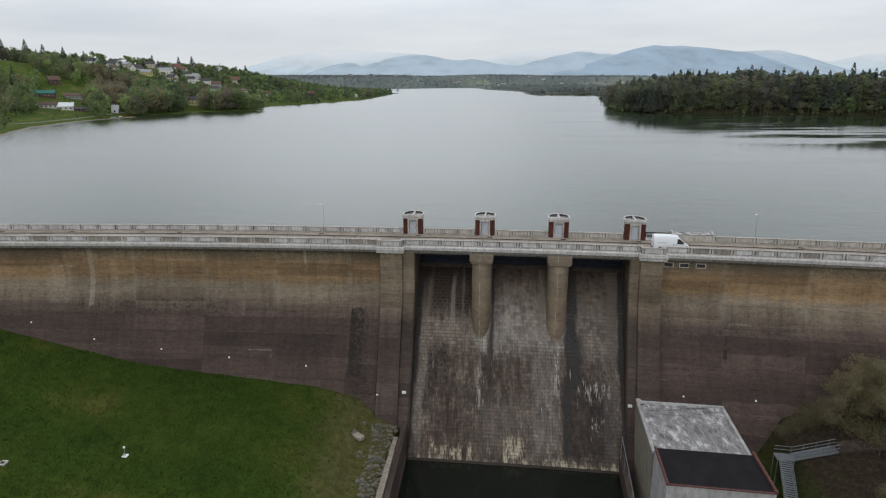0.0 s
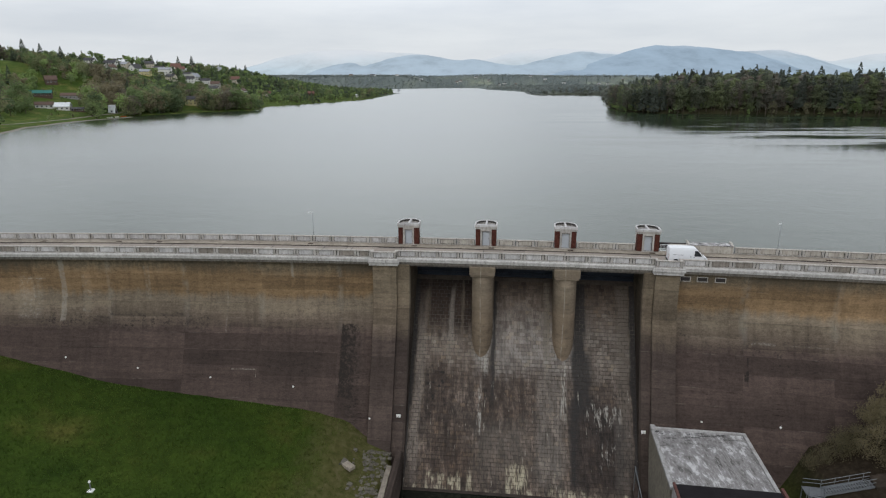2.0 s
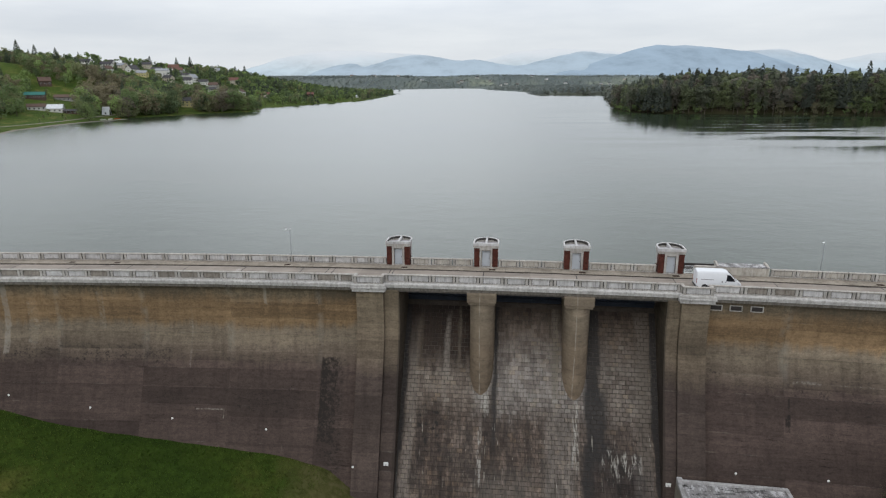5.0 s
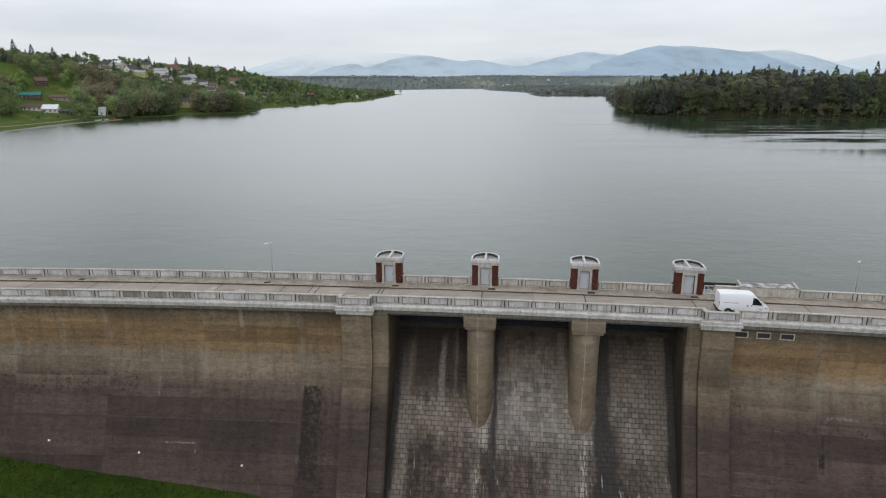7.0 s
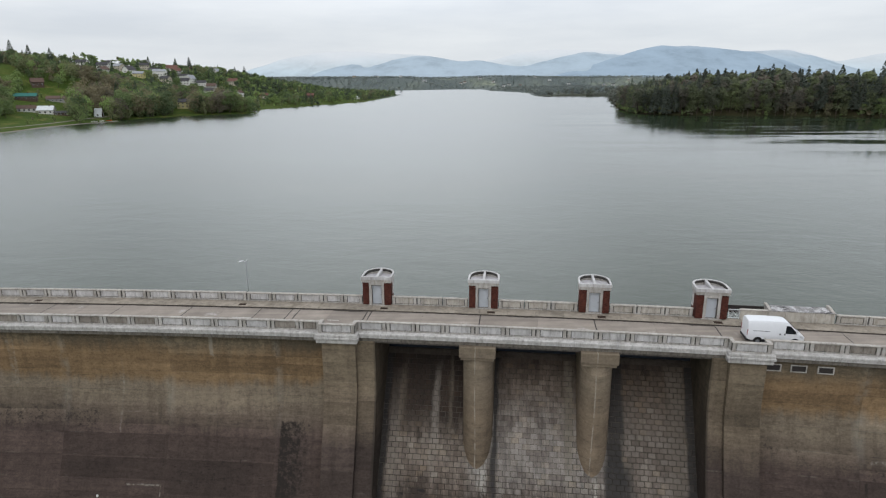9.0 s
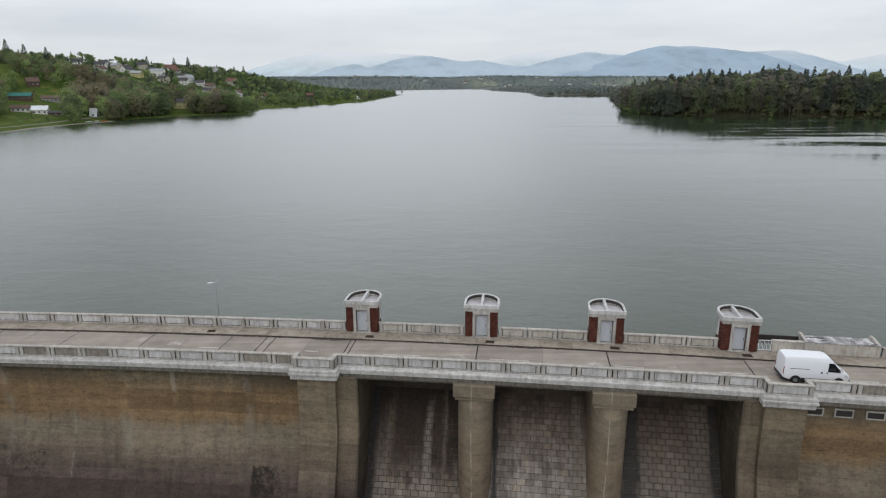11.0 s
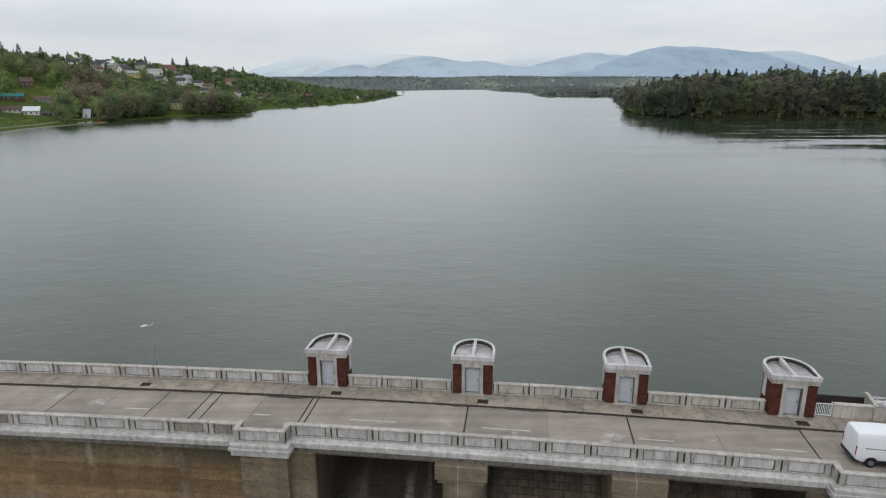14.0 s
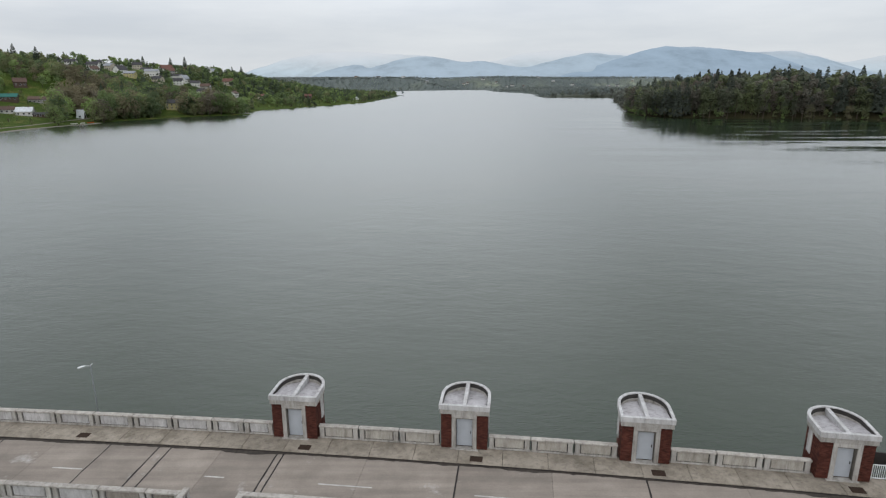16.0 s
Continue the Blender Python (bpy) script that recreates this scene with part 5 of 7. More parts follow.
def van():
    MAT["van"] = plain("white_van_paint", (0.70, 0.71, 0.73), 0.3, vary=0.03, spec=0.5, bump=0)
    MAT["van_black"] = plain("black_van_plastic", (0.018, 0.018, 0.02), 0.5, bump=0)
    MAT["tyre"] = plain("tyre_rubber", (0.02, 0.02, 0.02), 0.85)
    glass = Mat("dark_van_glass", 0.06, 0, 0.5)
    MAT["van_glass"] = glass.done((0.012, 0.014, 0.017))
    MAT["lens"] = plain("clear_lamp_lens", (0.55, 0.56, 0.58), 0.2, bump=0)
    MAT["lens_red"] = plain("red_lamp_lens", (0.30, 0.02, 0.02), 0.25, bump=0)
    t = thing("van", at(21.5, 2.75, ROAD), "white panel van with black bumpers on the concrete road", "van")
    # half sections along the van: x, bottom, belt height, roof height, half width
    secs = [(-2.72, 0.50, 1.30, 2.28, 0.93), (-2.66, 0.42, 1.30, 2.42, 0.99), (-2.4, 0.34, 1.30, 2.49, 1.01), (-1.0, 0.32, 1.30, 2.52, 1.02), (0.7, 0.32, 1.30, 2.50, 1.02),
            (1.05, 0.32, 1.28, 2.42, 1.02), (1.30, 0.32, 1.26, 2.22, 1.01), (1.62, 0.32, 1.24, 1.86, 1.0), (1.98, 0.33, 1.20, 1.44, 0.99), (2.18, 0.34, 1.13, 1.27, 0.97), (2.5, 0.36, 1.0, 1.12, 0.92), (2.68, 0.40, 0.86, 0.98, 0.84), (2.74, 0.48, 0.75, 0.86, 0.74)]
    rings = []
    for x, zb, zm, zt, w in secs:
        hi = zt - zm
        top = w - min(0.17, 0.17 * hi / 1.2)
        half = [(w * 0.90, zb), (w, zb + 0.12), (w + 0.005, (zb + zm) / 2), (w, zm), (w - (w - top) * 0.6, zm + hi * 0.65), (top, zt - 0.16 * min(1, hi)), (top - 0.06, zt - 0.05 * min(1, hi)), (top - 0.2, zt - 0.01), (0.0, zt + 0.02)]
        rings.append([(x, -y, z) for y, z in half] + [(x, y, z) for y, z in reversed(half[:-1])])
    me = loft(rings).mesh("body", MAT["van"], smooth=True, recalc=True)
    me.set_sharp_from_angle(angle=radians(28))
    part("body", me, t)

    def side(name, pts, mat, out=0.012):
        """A panel lying on both flanks: pts of (x, z, half width)."""
        for sg in (-1, 1):
            v = [(x, sg * (w + k), z) for k in (-0.02, out) for x, z, w in pts]
            m = len(pts)
            g = Geo()
            g.add(v, [tuple(range(m, 2 * m)), tuple(range(m - 1, -1, -1))] + [(j, (j + 1) % m, m + (j + 1) % m, m + j) for j in range(m)])
            part(name, g.mesh(name, MAT[mat], recalc=True), t)

    side("side_window", [(0.82, 1.30, 1.015), (1.90, 1.28, 0.99), (1.60, 1.72, 0.955), (1.30, 2.06, 0.91), (0.88, 2.10, 0.91)], "van_glass", 0.025)
    side("sill", [(-1.28, 0.32, 1.02), (1.38, 0.32, 1.02), (1.38, 0.60, 1.022), (-1.28, 0.60, 1.022)], "van_black", 0.025)
    side("slide_rail", [(-2.2, 1.42, 1.0), (-0.65, 1.42, 1.0), (-0.65, 1.46, 0.998), (-2.2, 1.46, 0.998)], "van_black", 0.015)
    side("door_handle", [(0.28, 1.12, 1.01), (0.40, 1.12, 1.01), (0.40, 1.27, 1.008), (0.28, 1.27, 1.008)], "van_black", 0.03)
    side("door_handle", [(0.72, 1.12, 1.01), (0.84, 1.12, 1.01), (0.84, 1.27, 1.008), (0.72, 1.27, 1.008)], "van_black", 0.03)
    side("door_seam", [(0.56, 0.58, 1.012), (0.575, 0.58, 1.012), (0.575, 2.1, 0.90), (0.56, 2.1, 0.90)], "van_black", 0.006)
    side("headlight", [(2.20, 0.92, 0.975), (2.56, 0.80, 0.90), (2.46, 1.02, 0.925), (2.24, 1.13, 0.955)], "lens", 0.03)
    g = Geo()
    cuts = ((1.10, 0.70, 2.385), (1.30, 0.72, 2.235), (1.62, 0.77, 1.875), (1.98, 0.84, 1.455), (2.10, 0.82, 1.365))
    g.add([(x, w * k, z - 0.03 * abs(k)) for x, w, z in cuts for k in (-1, -0.4, 0.4, 1)], [(4 * i + j, 4 * i + j + 4, 4 * i + j + 5, 4 * i + j + 1) for i in range(4) for j in range(3)])
    me = g.mesh("windscreen", MAT["van_glass"])
    ws = part("windscreen", me, t)
    ws.location = (0.03, 0, 0.04)
    mod = ws.modifiers.new("depth", "SOLIDIFY")
    mod.thickness = 0.03
    part("front_bumper", Geo().box((2.30, -0.86, 0.28), (2.80, 0.86, 0.64), 0.09).mesh("front_bumper", MAT["van_black"]), t)
    part("grille", Geo().box((2.55, -0.55, 0.62), (2.77, 0.55, 0.80), 0.04).mesh("grille", MAT["van_black"]), t)
    part("rear_bumper", Geo().box((-2.80, -0.98, 0.32), (-2.35, 0.98, 0.56), 0.05).mesh("rear_bumper", MAT["van_black"]), t)
    for sg in (-1, 1):
        part("tail_light", Geo().box((-2.735, sg * 0.90 - 0.05, 0.85), (-2.66, sg * 0.90 + 0.05, 1.55), 0.02).mesh("tail_light", MAT["lens_red"]), t)
        mir = part("mirror", Geo().box((1.58, sg * 1.12 - 0.1, 1.35), (1.72, sg * 1.12 + 0.1, 1.68), 0.04).mesh("mirror", MAT["van_black"]), t)
        part("mirror_arm", Geo().box((1.62, sg * 1.0 - 0.05, 1.38), (1.70, sg * 1.0 + 0.05, 1.44)).mesh("mirror_arm", MAT["van_black"]), mir)
        for x in (-1.70, 1.80):
            arch = Geo()
            pts = [(x + 0.44 * math.cos(a), 0.36 + 0.44 * math.sin(a)) for a in [math.pi * i / 12 for i in range(13)]]
            m = len(pts)
            arch.add([(px, sg * k, pz) for k in (0.9, 1.022) for px, pz in pts], [tuple(range(m)), tuple(range(2 * m - 1, m - 1, -1))] + [(j, (j + 1) % m, m + (j + 1) % m, m + j) for j in range(m)])
            part("wheel_arch", arch.mesh("wheel_arch", MAT["van_black"], recalc=True), t)
            w = part("wheel", Geo().tube((x, sg * 0.80, 0.34), (x, sg * 1.03, 0.34), 0.34, 0.34, 20).mesh("wheel", MAT["tyre"]), t)
            part("rim", Geo().tube((x, sg * 1.01, 0.34), (x, sg * 1.04, 0.34), 0.2, 0.19, 14).mesh("rim", MAT["galv"]), w)
    t.scale = (0.93, 0.96, 0.92)
    return t


van()


# ---- power house below the dam ----
house = thing("power_house", at(16.8, -7.4, -41.35), "flat-roofed power house with flaking white roof coat against the dam", "building")
part("wall", Geo().box((0, -12.3, 0), (11.75, 0.6, 12.0)).mesh("wall", MAT["beige_wall"]), house, "beige rendered walls")
part("roof", Geo().box((0.02, -12.28, 12.0), (11.73, 0.5, 12.08)).mesh("roof", MAT["patched"]), house, "flaking white roof coat with tar marks")
for lo, hi in (((-0.08, -12.4, 12.0), (0.35, 0.3, 12.32)), ((11.4, -12.4, 12.0), (11.83, 0.3, 12.32)), ((0.352, -0.1, 12.0), (11.398, 0.3, 12.34))):
    part("parapet", Geo().box(lo, hi, 0.03).mesh("parapet", MAT["white_wall"]), house)
part("roof_stub", Geo().box((-0.1, -0.8, 12.322), (0.5, 0.3, 12.62), 0.04).mesh("roof_stub", MAT["white_wall"]), house)
annex = thing("annex", at(16.85, -20.3, -41), "white annex with black felt roof and red-brown edge trim", "building")
part("wall", Geo().box((0, -7.1, 0), (11.5, 0.0, 12.75)).mesh("wall", MAT["white_wall"]), annex, "dirty white rendered walls")
part("roof", Geo().box((0.1, -7.0, 12.75), (11.4, -0.02, 12.83)).mesh("roof", MAT["felt"]), annex, "black felt roof")
for lo, hi in (((-0.08, -7.2, 12.75), (0.22, 0.05, 13.0)), ((11.28, -7.2, 12.75), (11.6, 0.4, 13.15)), ((0.222, -7.2, 12.75), (11.278, -6.98, 12.9))):
    part("edge_trim", Geo().box(lo, hi, 0.02).mesh("edge_trim", MAT["red_trim"]), annex, "red-brown edge trim")

# wing walls of the stilling pool
wing = Geo(W)
wing.prism([(-17.45, -9.0), (-16.65, -9.0), (-16.1, -40), (-16.9, -40)], -43, -34.1)
solid("wing_wall", wing.mesh("wing_wall", MAT["pilaster"], recalc=True), "sloping concrete wing wall of the stilling pool", "wing wall", "structure")
rim = Geo(W)
rim.prism([(-18.25, -12.0), (-17.6, -12.0), (-17.05, -40), (-18.2, -40)], -42, -34.45)
solid("pool_kerb", rim.mesh("pool_kerb", MAT["kerb"], recalc=True), "pale concrete kerb beside the pool wall", "kerb", "structure")
wing = Geo(W)
wing.prism([(14.55, -9.0), (15.25, -9.0), (15.0, -40), (14.3, -40)], -43, -36.4)
solid("wing_wall", wing.mesh("wing_wall", MAT["pilaster"], recalc=True), "dark concrete wing wall beside the power house", "wing wall", "structure")
pipe = thing("pool_handrail", Matrix(), "grey steel handrail along the pool wall", "handrail")
part("rail", Geo().tube(W(14.6, -10.5, -33.0), W(14.35, -30, -34.6), 0.07).mesh("rail", MAT["galv"]), pipe)
for i in range(6):
    part("post", Geo().tube(W(14.6 - 0.04 * i, -10.8 - 3.4 * i, -36.4), W(14.6 - 0.04 * i, -10.8 - 3.4 * i, -33.02 - 0.28 * i), 0.05).mesh("post", MAT["galv"]), pipe)

# level marks on the wall
for q, zz, off in ((-33.2, -27.4, 0), (-45.6, -26.5, 0), (-56.6, -25.5, 0), (-67.6, -24.2, 0), (-78.0, -21.8, 0), (23.7, -28.9, 0), (33.6, -28.8, 0), (-21.6, -30.6, -0.95)):
    me = Geo().tube((0, 0.02, 0), (0, -0.06, 0), 0.15, 0.13, 10).mesh("survey_mark", MAT["marker"])
    solid("survey_mark", me, "small round white survey mark on the dam wall", "survey mark", m=at(q, wall_n(zz, off) - 0.005, zz), group="survey marks")
for q, zz in ((-17.55, -30.4), (16.1, -30.5)):
    plate = thing("survey_plate", at(q, wall_n(zz, -0.45) - 0.04, zz), "square white survey plate on the abutment", "survey plate", "survey plates")
    part("plate", Geo().box((-0.3, -0.02, -0.3), (0.3, 0.1, 0.3), 0.02).mesh("plate", MAT["marker"]), plate)
    part("target", Geo().tube((0, -0.05, 0), (0, -0.02, 0), 0.1, 0.1, 10).mesh("target", MAT["panel"]), plate)


# ---- distant mountains ----
def mountains(name, label, mat, y0, crest, seed):
    """A ridge far off; its crest's turns as (bearing, rise) in thousandths of the distance."""
    xs = lines((-3600, 3600, 24))
    rows = 20

    def height(b):
        for (b0, h0), (b1, h1) in zip(crest, crest[1:]):
            if b0 <= b <= b1:
                u = (b - b0) / (b1 - b0)
                return h0 + (h1 - h0) * (0.5 * u + 0.5 * smooth(u))
        return 0.0

    def f(x, j):
        u = j / rows
        b = x / y0 * 1000
        h = sum(height(b + k) for k in (-9, 0, 9)) / 3 + 0.9 * noise.noise((b * 0.05, 0, seed)) + 0.45 * noise.noise((b * 0.16, 0, seed))
        h = max(0.0, h) * y0 / 1000
        spur = noise.noise((x * 0.0035 + u * 0.8, u * 1.6, seed + 3)) + 0.5 * noise.noise((x * 0.009 - u, u * 3, seed + 5))
        return (x + 60 * spur * (1 - u), y0 - 700 + 700 * u + 110 * spur * math.sin(math.pi * u), -30 + (45 + h) * u ** 0.85 + 0.06 * h * spur * math.sin(math.pi * u))
    g = sheet(xs, list(range(rows + 1)), f)
    return solid(name, g.mesh(name, MAT[mat], smooth=True), label, "mountain", "structure")


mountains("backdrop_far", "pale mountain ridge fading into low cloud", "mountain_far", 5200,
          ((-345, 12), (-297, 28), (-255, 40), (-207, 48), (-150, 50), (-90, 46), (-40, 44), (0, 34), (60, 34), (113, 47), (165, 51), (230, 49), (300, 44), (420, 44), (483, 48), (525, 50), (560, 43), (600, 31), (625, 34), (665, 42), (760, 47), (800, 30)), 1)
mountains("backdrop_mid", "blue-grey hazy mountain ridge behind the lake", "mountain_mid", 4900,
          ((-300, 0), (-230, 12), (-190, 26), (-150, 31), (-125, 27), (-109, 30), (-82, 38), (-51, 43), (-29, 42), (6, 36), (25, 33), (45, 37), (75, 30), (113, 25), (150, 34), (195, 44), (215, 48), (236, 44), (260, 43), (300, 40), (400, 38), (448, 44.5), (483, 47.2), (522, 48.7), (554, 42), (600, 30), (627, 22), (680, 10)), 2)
mountains("backdrop_near", "wooded mountain behind the lake, tinted dark blue for haze", "mountain_near", 4600,
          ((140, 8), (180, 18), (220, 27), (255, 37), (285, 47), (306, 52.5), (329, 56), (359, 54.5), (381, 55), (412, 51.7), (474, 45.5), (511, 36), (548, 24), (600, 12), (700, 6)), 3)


# ---- woods ----
def quad_rows(g, p, t, s, k, a=1.0, b=0.7, c=0.9, d=0.8):
    """Four-sided leaves at p, spread along t and s by k."""
    kt, ks = t * k[:, None], s * k[:, None]
    v = np.stack([p - kt * a, p - ks * b, p + kt * c, p + ks * d], 1).reshape(-1, 3)
    base = len(g.v)
    g.v += v.tolist()
    g.f += (np.arange(len(v)).reshape(-1, 4) + base).tolist()


def foliage(g, rng, cx, cy, cz, h, r, quads, kind, up=0.25):
    """One crown out of leaf clumps: small tilted four-sided leaves on a heap of lobes."""
    rs = np.random.RandomState(rng.randrange(1 << 30))
    leaf = math.sqrt(r * h * 1.6 / quads) * 1.25
    if kind == "conifer":
        u = rs.rand(quads) ** 0.9
        tier = 0.86 + 0.14 * np.abs(np.sin(u * 30.0))
        rad = r * (1 - u) ** 0.75 * tier * rs.uniform(0.75, 1.05, quads) + 0.1
        a = rs.rand(quads) * 6.283
        p = np.stack([cx + rad * np.cos(a), cy + rad * np.sin(a), cz + h * (0.08 + 0.92 * u) - 0.15 * rad], 1)
        side = np.stack([-np.sin(a), np.cos(a), 0 * a], 1)
        out = np.stack([np.cos(a), np.sin(a), 0 * a - 0.65], 1)
        quad_rows(g, p, side, out, leaf * (0.45 + 0.95 * (1 - u)), 1.0, 1.0, 1.0, 1.0)
        return
    n = max(5, int(quads / 22))
    a, u, q = rs.rand(n) * 6.283, rs.rand(n), np.sqrt(rs.rand(n))
    w = r * 0.72 * np.sin(math.pi * (0.20 + 0.68 * u)) ** 0.8
    lob = np.stack([cx + w * q * np.cos(a), cy + w * q * np.sin(a), cz + h * (0.12 + 0.72 * u)], 1)
    lr = r * rs.uniform(0.30, 0.50, n)
    i = np.arange(quads) % n
    a, c = rs.rand(quads) * 6.283, rs.uniform(-0.75, 1.0, quads)
    sn = np.sqrt(1 - c * c)
    d = lr[i] * rs.uniform(0.7, 1.12, quads)
    nrm = np.stack([sn * np.cos(a), sn * np.sin(a), c], 1)
    p = lob[i] + nrm * d[:, None] * np.array((1, 1, 0.85))
    e = nrm + np.stack([rs.uniform(-0.4, 0.4, quads), rs.uniform(-0.4, 0.4, quads), rs.uniform(-0.25, 0.45, quads) + up], 1)
    e /= np.linalg.norm(e, axis=1)[:, None]
    t = np.cross(e, rs.uniform(-1, 1, (quads, 3)))
    t /= np.linalg.norm(t, axis=1)[:, None] + 1e-9
    quad_rows(g, p, t, np.cross(e, t), leaf * rs.uniform(0.55, 1.1, quads))


def trunk(g, cx, cy, cz, h, r):
    g.tube((cx, cy, cz - 0.8), (cx + r * 0.1, cy, cz + h * 0.6), r * 0.07 + 0.06, r * 0.025 + 0.02, 5)


def wood(name, label, places, mat, seed, conifers=0.0, quads=180, tall=(12, 19), slim=1.0, patchy=0.5, up=0.25):
    """Many trees in one object; each tree takes one of the wood's foliage tones, kindred trees standing together."""
    rng = random.Random(seed)
    g, tg = Geo(), Geo()
    tones = MAT[mat] if isinstance(MAT[mat], list) else [MAT[mat]]
    index = []
    for x, y in places:
        z = shore_ground(x, y)
        if z < LAKE + 0.05:
            continue
        h = rng.uniform(*tall)
        con = rng.random() < conifers
        q = int(quads * (1.5 if con else 1.0))
        n0 = len(g.f)
        foliage(g, rng, x, y, z + (0 if con else h * 0.05), h * (1.12 if con else 1.0), h * (0.23 if con else rng.uniform(0.34, 0.5) * slim), q, "conifer" if con else "round", up)
        k = 0.5 + 0.75 * patchy * noise.noise((x * 0.02, y * 0.02, seed)) + (1 - patchy * 0.5) * rng.uniform(-0.5, 0.5)
        if mat == "leaf_wood" and -0.56 < x / y < -0.505 and 560 < y < 720:
            k = rng.choice((0.75, 0.75, 0.9, 0.6))
        pick = 0 if con else min(len(tones) - 1, max(0, int(k * len(tones))))
        index += [pick] * (len(g.f) - n0)
        trunk(tg, x, y, z, h, h * 0.2)
    me = g.mesh(name, tones)
    me.polygons.foreach_set("material_index", index)
    ob = solid(name, me, label, "wood", "stuff")
    part("trunks", tg.mesh("trunks", MAT["bark"]), ob)


def scatter(seed, x0, x1, y0, y1, step, keep):
    rng = random.Random(seed)
    out = []
    y = y0
    while y < y1:
        x = x0 + rng.random() * step
        while x < x1:
            p = (x + rng.uniform(-0.4, 0.4) * step, y + rng.uniform(-0.4, 0.4) * step)
            if keep(*p):
                out.append(p)
            x += step
        y += step
    return out


def left_depth(x, y):
    return float(np.interp(y, LSH_Y, LSH_X)) - x


def right_depth(x, y):
    return x - float(np.interp(y, RSH_Y, RSH_X))


HOMES = ((-371, 578), (-352, 600), (-336, 530), (-321, 531), (-308, 530), (-291, 552), (-262, 652), (-434, 829), (-425, 850), (-408, 842), (-392, 834), (-379, 864), (-395, 884), (-440, 1040), (-350, 890),
         (-333, 884), (-400, 1030), (-306, 838), (-294, 842), (-320, 968), (-372, 1050), (-366, 900), (-545, 780), (-500, 860), (-388, 627), (-390, 940), (-232, 1136), (-166, 1172), (-452, 815), (-418, 800), (-362, 842), (-345, 860), (-318, 880), (-282, 880), (-255, 905), (-470, 905), (-430, 930), (-214, 1010))


def near_house(x, y):
    """Gardens: no trees on a house or in the open strip below it."""
    for hx, hy in HOMES:
        dx, dy = x - hx, y - hy
        ll = math.hypot(hx, hy)
        down, aside = -(dx * hx + dy * hy) / ll, (dx * hy - dy * hx) / ll
        if abs(aside) < (9 if 640 < hy < 660 else 8) and -9 < down < (46 if hy > 700 else 60 if hy > 630 else 220):
            return True
    return False


def on_hill(x, y):
    """Woods on the left bank: gaps for meadows, gardens and the lakeside strip."""
    d = left_depth(x, y)
    if d < 6 or x / y < -0.82 or near_house(x, y):
        return False
    if y < 480 and d < 55 + 0.2 * (y - 300):
        return noise.noise((x * 0.05, y * 0.05, 1)) > 0.35
    if 670 < y < 1500 and d < 45:
        return noise.noise((x * 0.03, y * 0.03, 2)) > 0.12
    if d > 150:
        return noise.noise((x * 0.013, y * 0.013, 4)) > -0.12
    return noise.noise((x * 0.018, y * 0.018, 3)) > -0.34


wood("hillside_trees", "mixed green and brown spring trees on the lakeside hill", scatter(1, -620, -150, 330, 760, 9.5, on_hill), "leaf_wood", 2, 0.03, 300, (9, 16))
wood("shore_wood", "dense tall trees in fresh leaf along the left shore", scatter(13, -420, -180, 500, 672, 8.0, lambda x, y: 6 < left_depth(x, y) < 80 and not near_house(x, y)), "leaf_wood", 14, 0.02, 480, (15, 23))
wood("shore_bushes", "low bushes in leaf along the left shore", scatter(15, -420, -120, 400, 1650, 6.0, lambda x, y: 3 < left_depth(x, y) < 12 and not near_house(x, y) and noise.noise((x * 0.04, y * 0.04, 6)) > (0.2 if y < 520 or y > 690 else -0.3)), "leaf_wood", 16, 0.0, 70, (3, 6))
wood("hillside_trees", "mixed spring trees between houses on the far hill", scatter(3, -1000, -110, 760, 1660, 10.5, on_hill), "leaf_shore", 4, 0.13, 110, (9, 15), 1.0, 0.25)
wood("peninsula_wood", "dense mixed wood on the wooded bank across the lake", scatter(5, 165, 470, 522, 720, 5.4, lambda x, y: 2 < right_depth(x, y) < 48 and x / y < 0.86), "leaf_right", 6, 0.08, 560, (21, 27), 0.5, 0.3, 1.0)
wood("peninsula_wood", "tree tops inside the wood across the lake", scatter(25, 200, 560, 522, 720, 9.0, lambda x, y: 48 <= right_depth(x, y) < 150 and x / y < 0.9), "leaf_right", 26, 0.2, 130, (25, 30), 0.7)
wood("shore_bushes", "low bushes in leaf along the wooded bank", scatter(17, 165, 480, 500, 720, 4.0, lambda x, y: 0.4 < right_depth(x, y) < 7), "leaf_wood", 18, 0.0, 80, (3, 7.5))
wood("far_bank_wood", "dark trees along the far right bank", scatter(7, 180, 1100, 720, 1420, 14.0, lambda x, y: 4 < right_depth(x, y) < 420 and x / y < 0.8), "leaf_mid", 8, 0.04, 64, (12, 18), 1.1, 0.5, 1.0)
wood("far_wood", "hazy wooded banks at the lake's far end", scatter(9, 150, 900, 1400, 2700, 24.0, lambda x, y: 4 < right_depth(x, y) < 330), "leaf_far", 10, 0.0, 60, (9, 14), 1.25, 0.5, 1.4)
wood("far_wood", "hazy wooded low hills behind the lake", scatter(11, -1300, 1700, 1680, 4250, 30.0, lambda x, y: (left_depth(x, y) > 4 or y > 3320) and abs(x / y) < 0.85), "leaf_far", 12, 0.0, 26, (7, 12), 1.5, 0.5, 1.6)


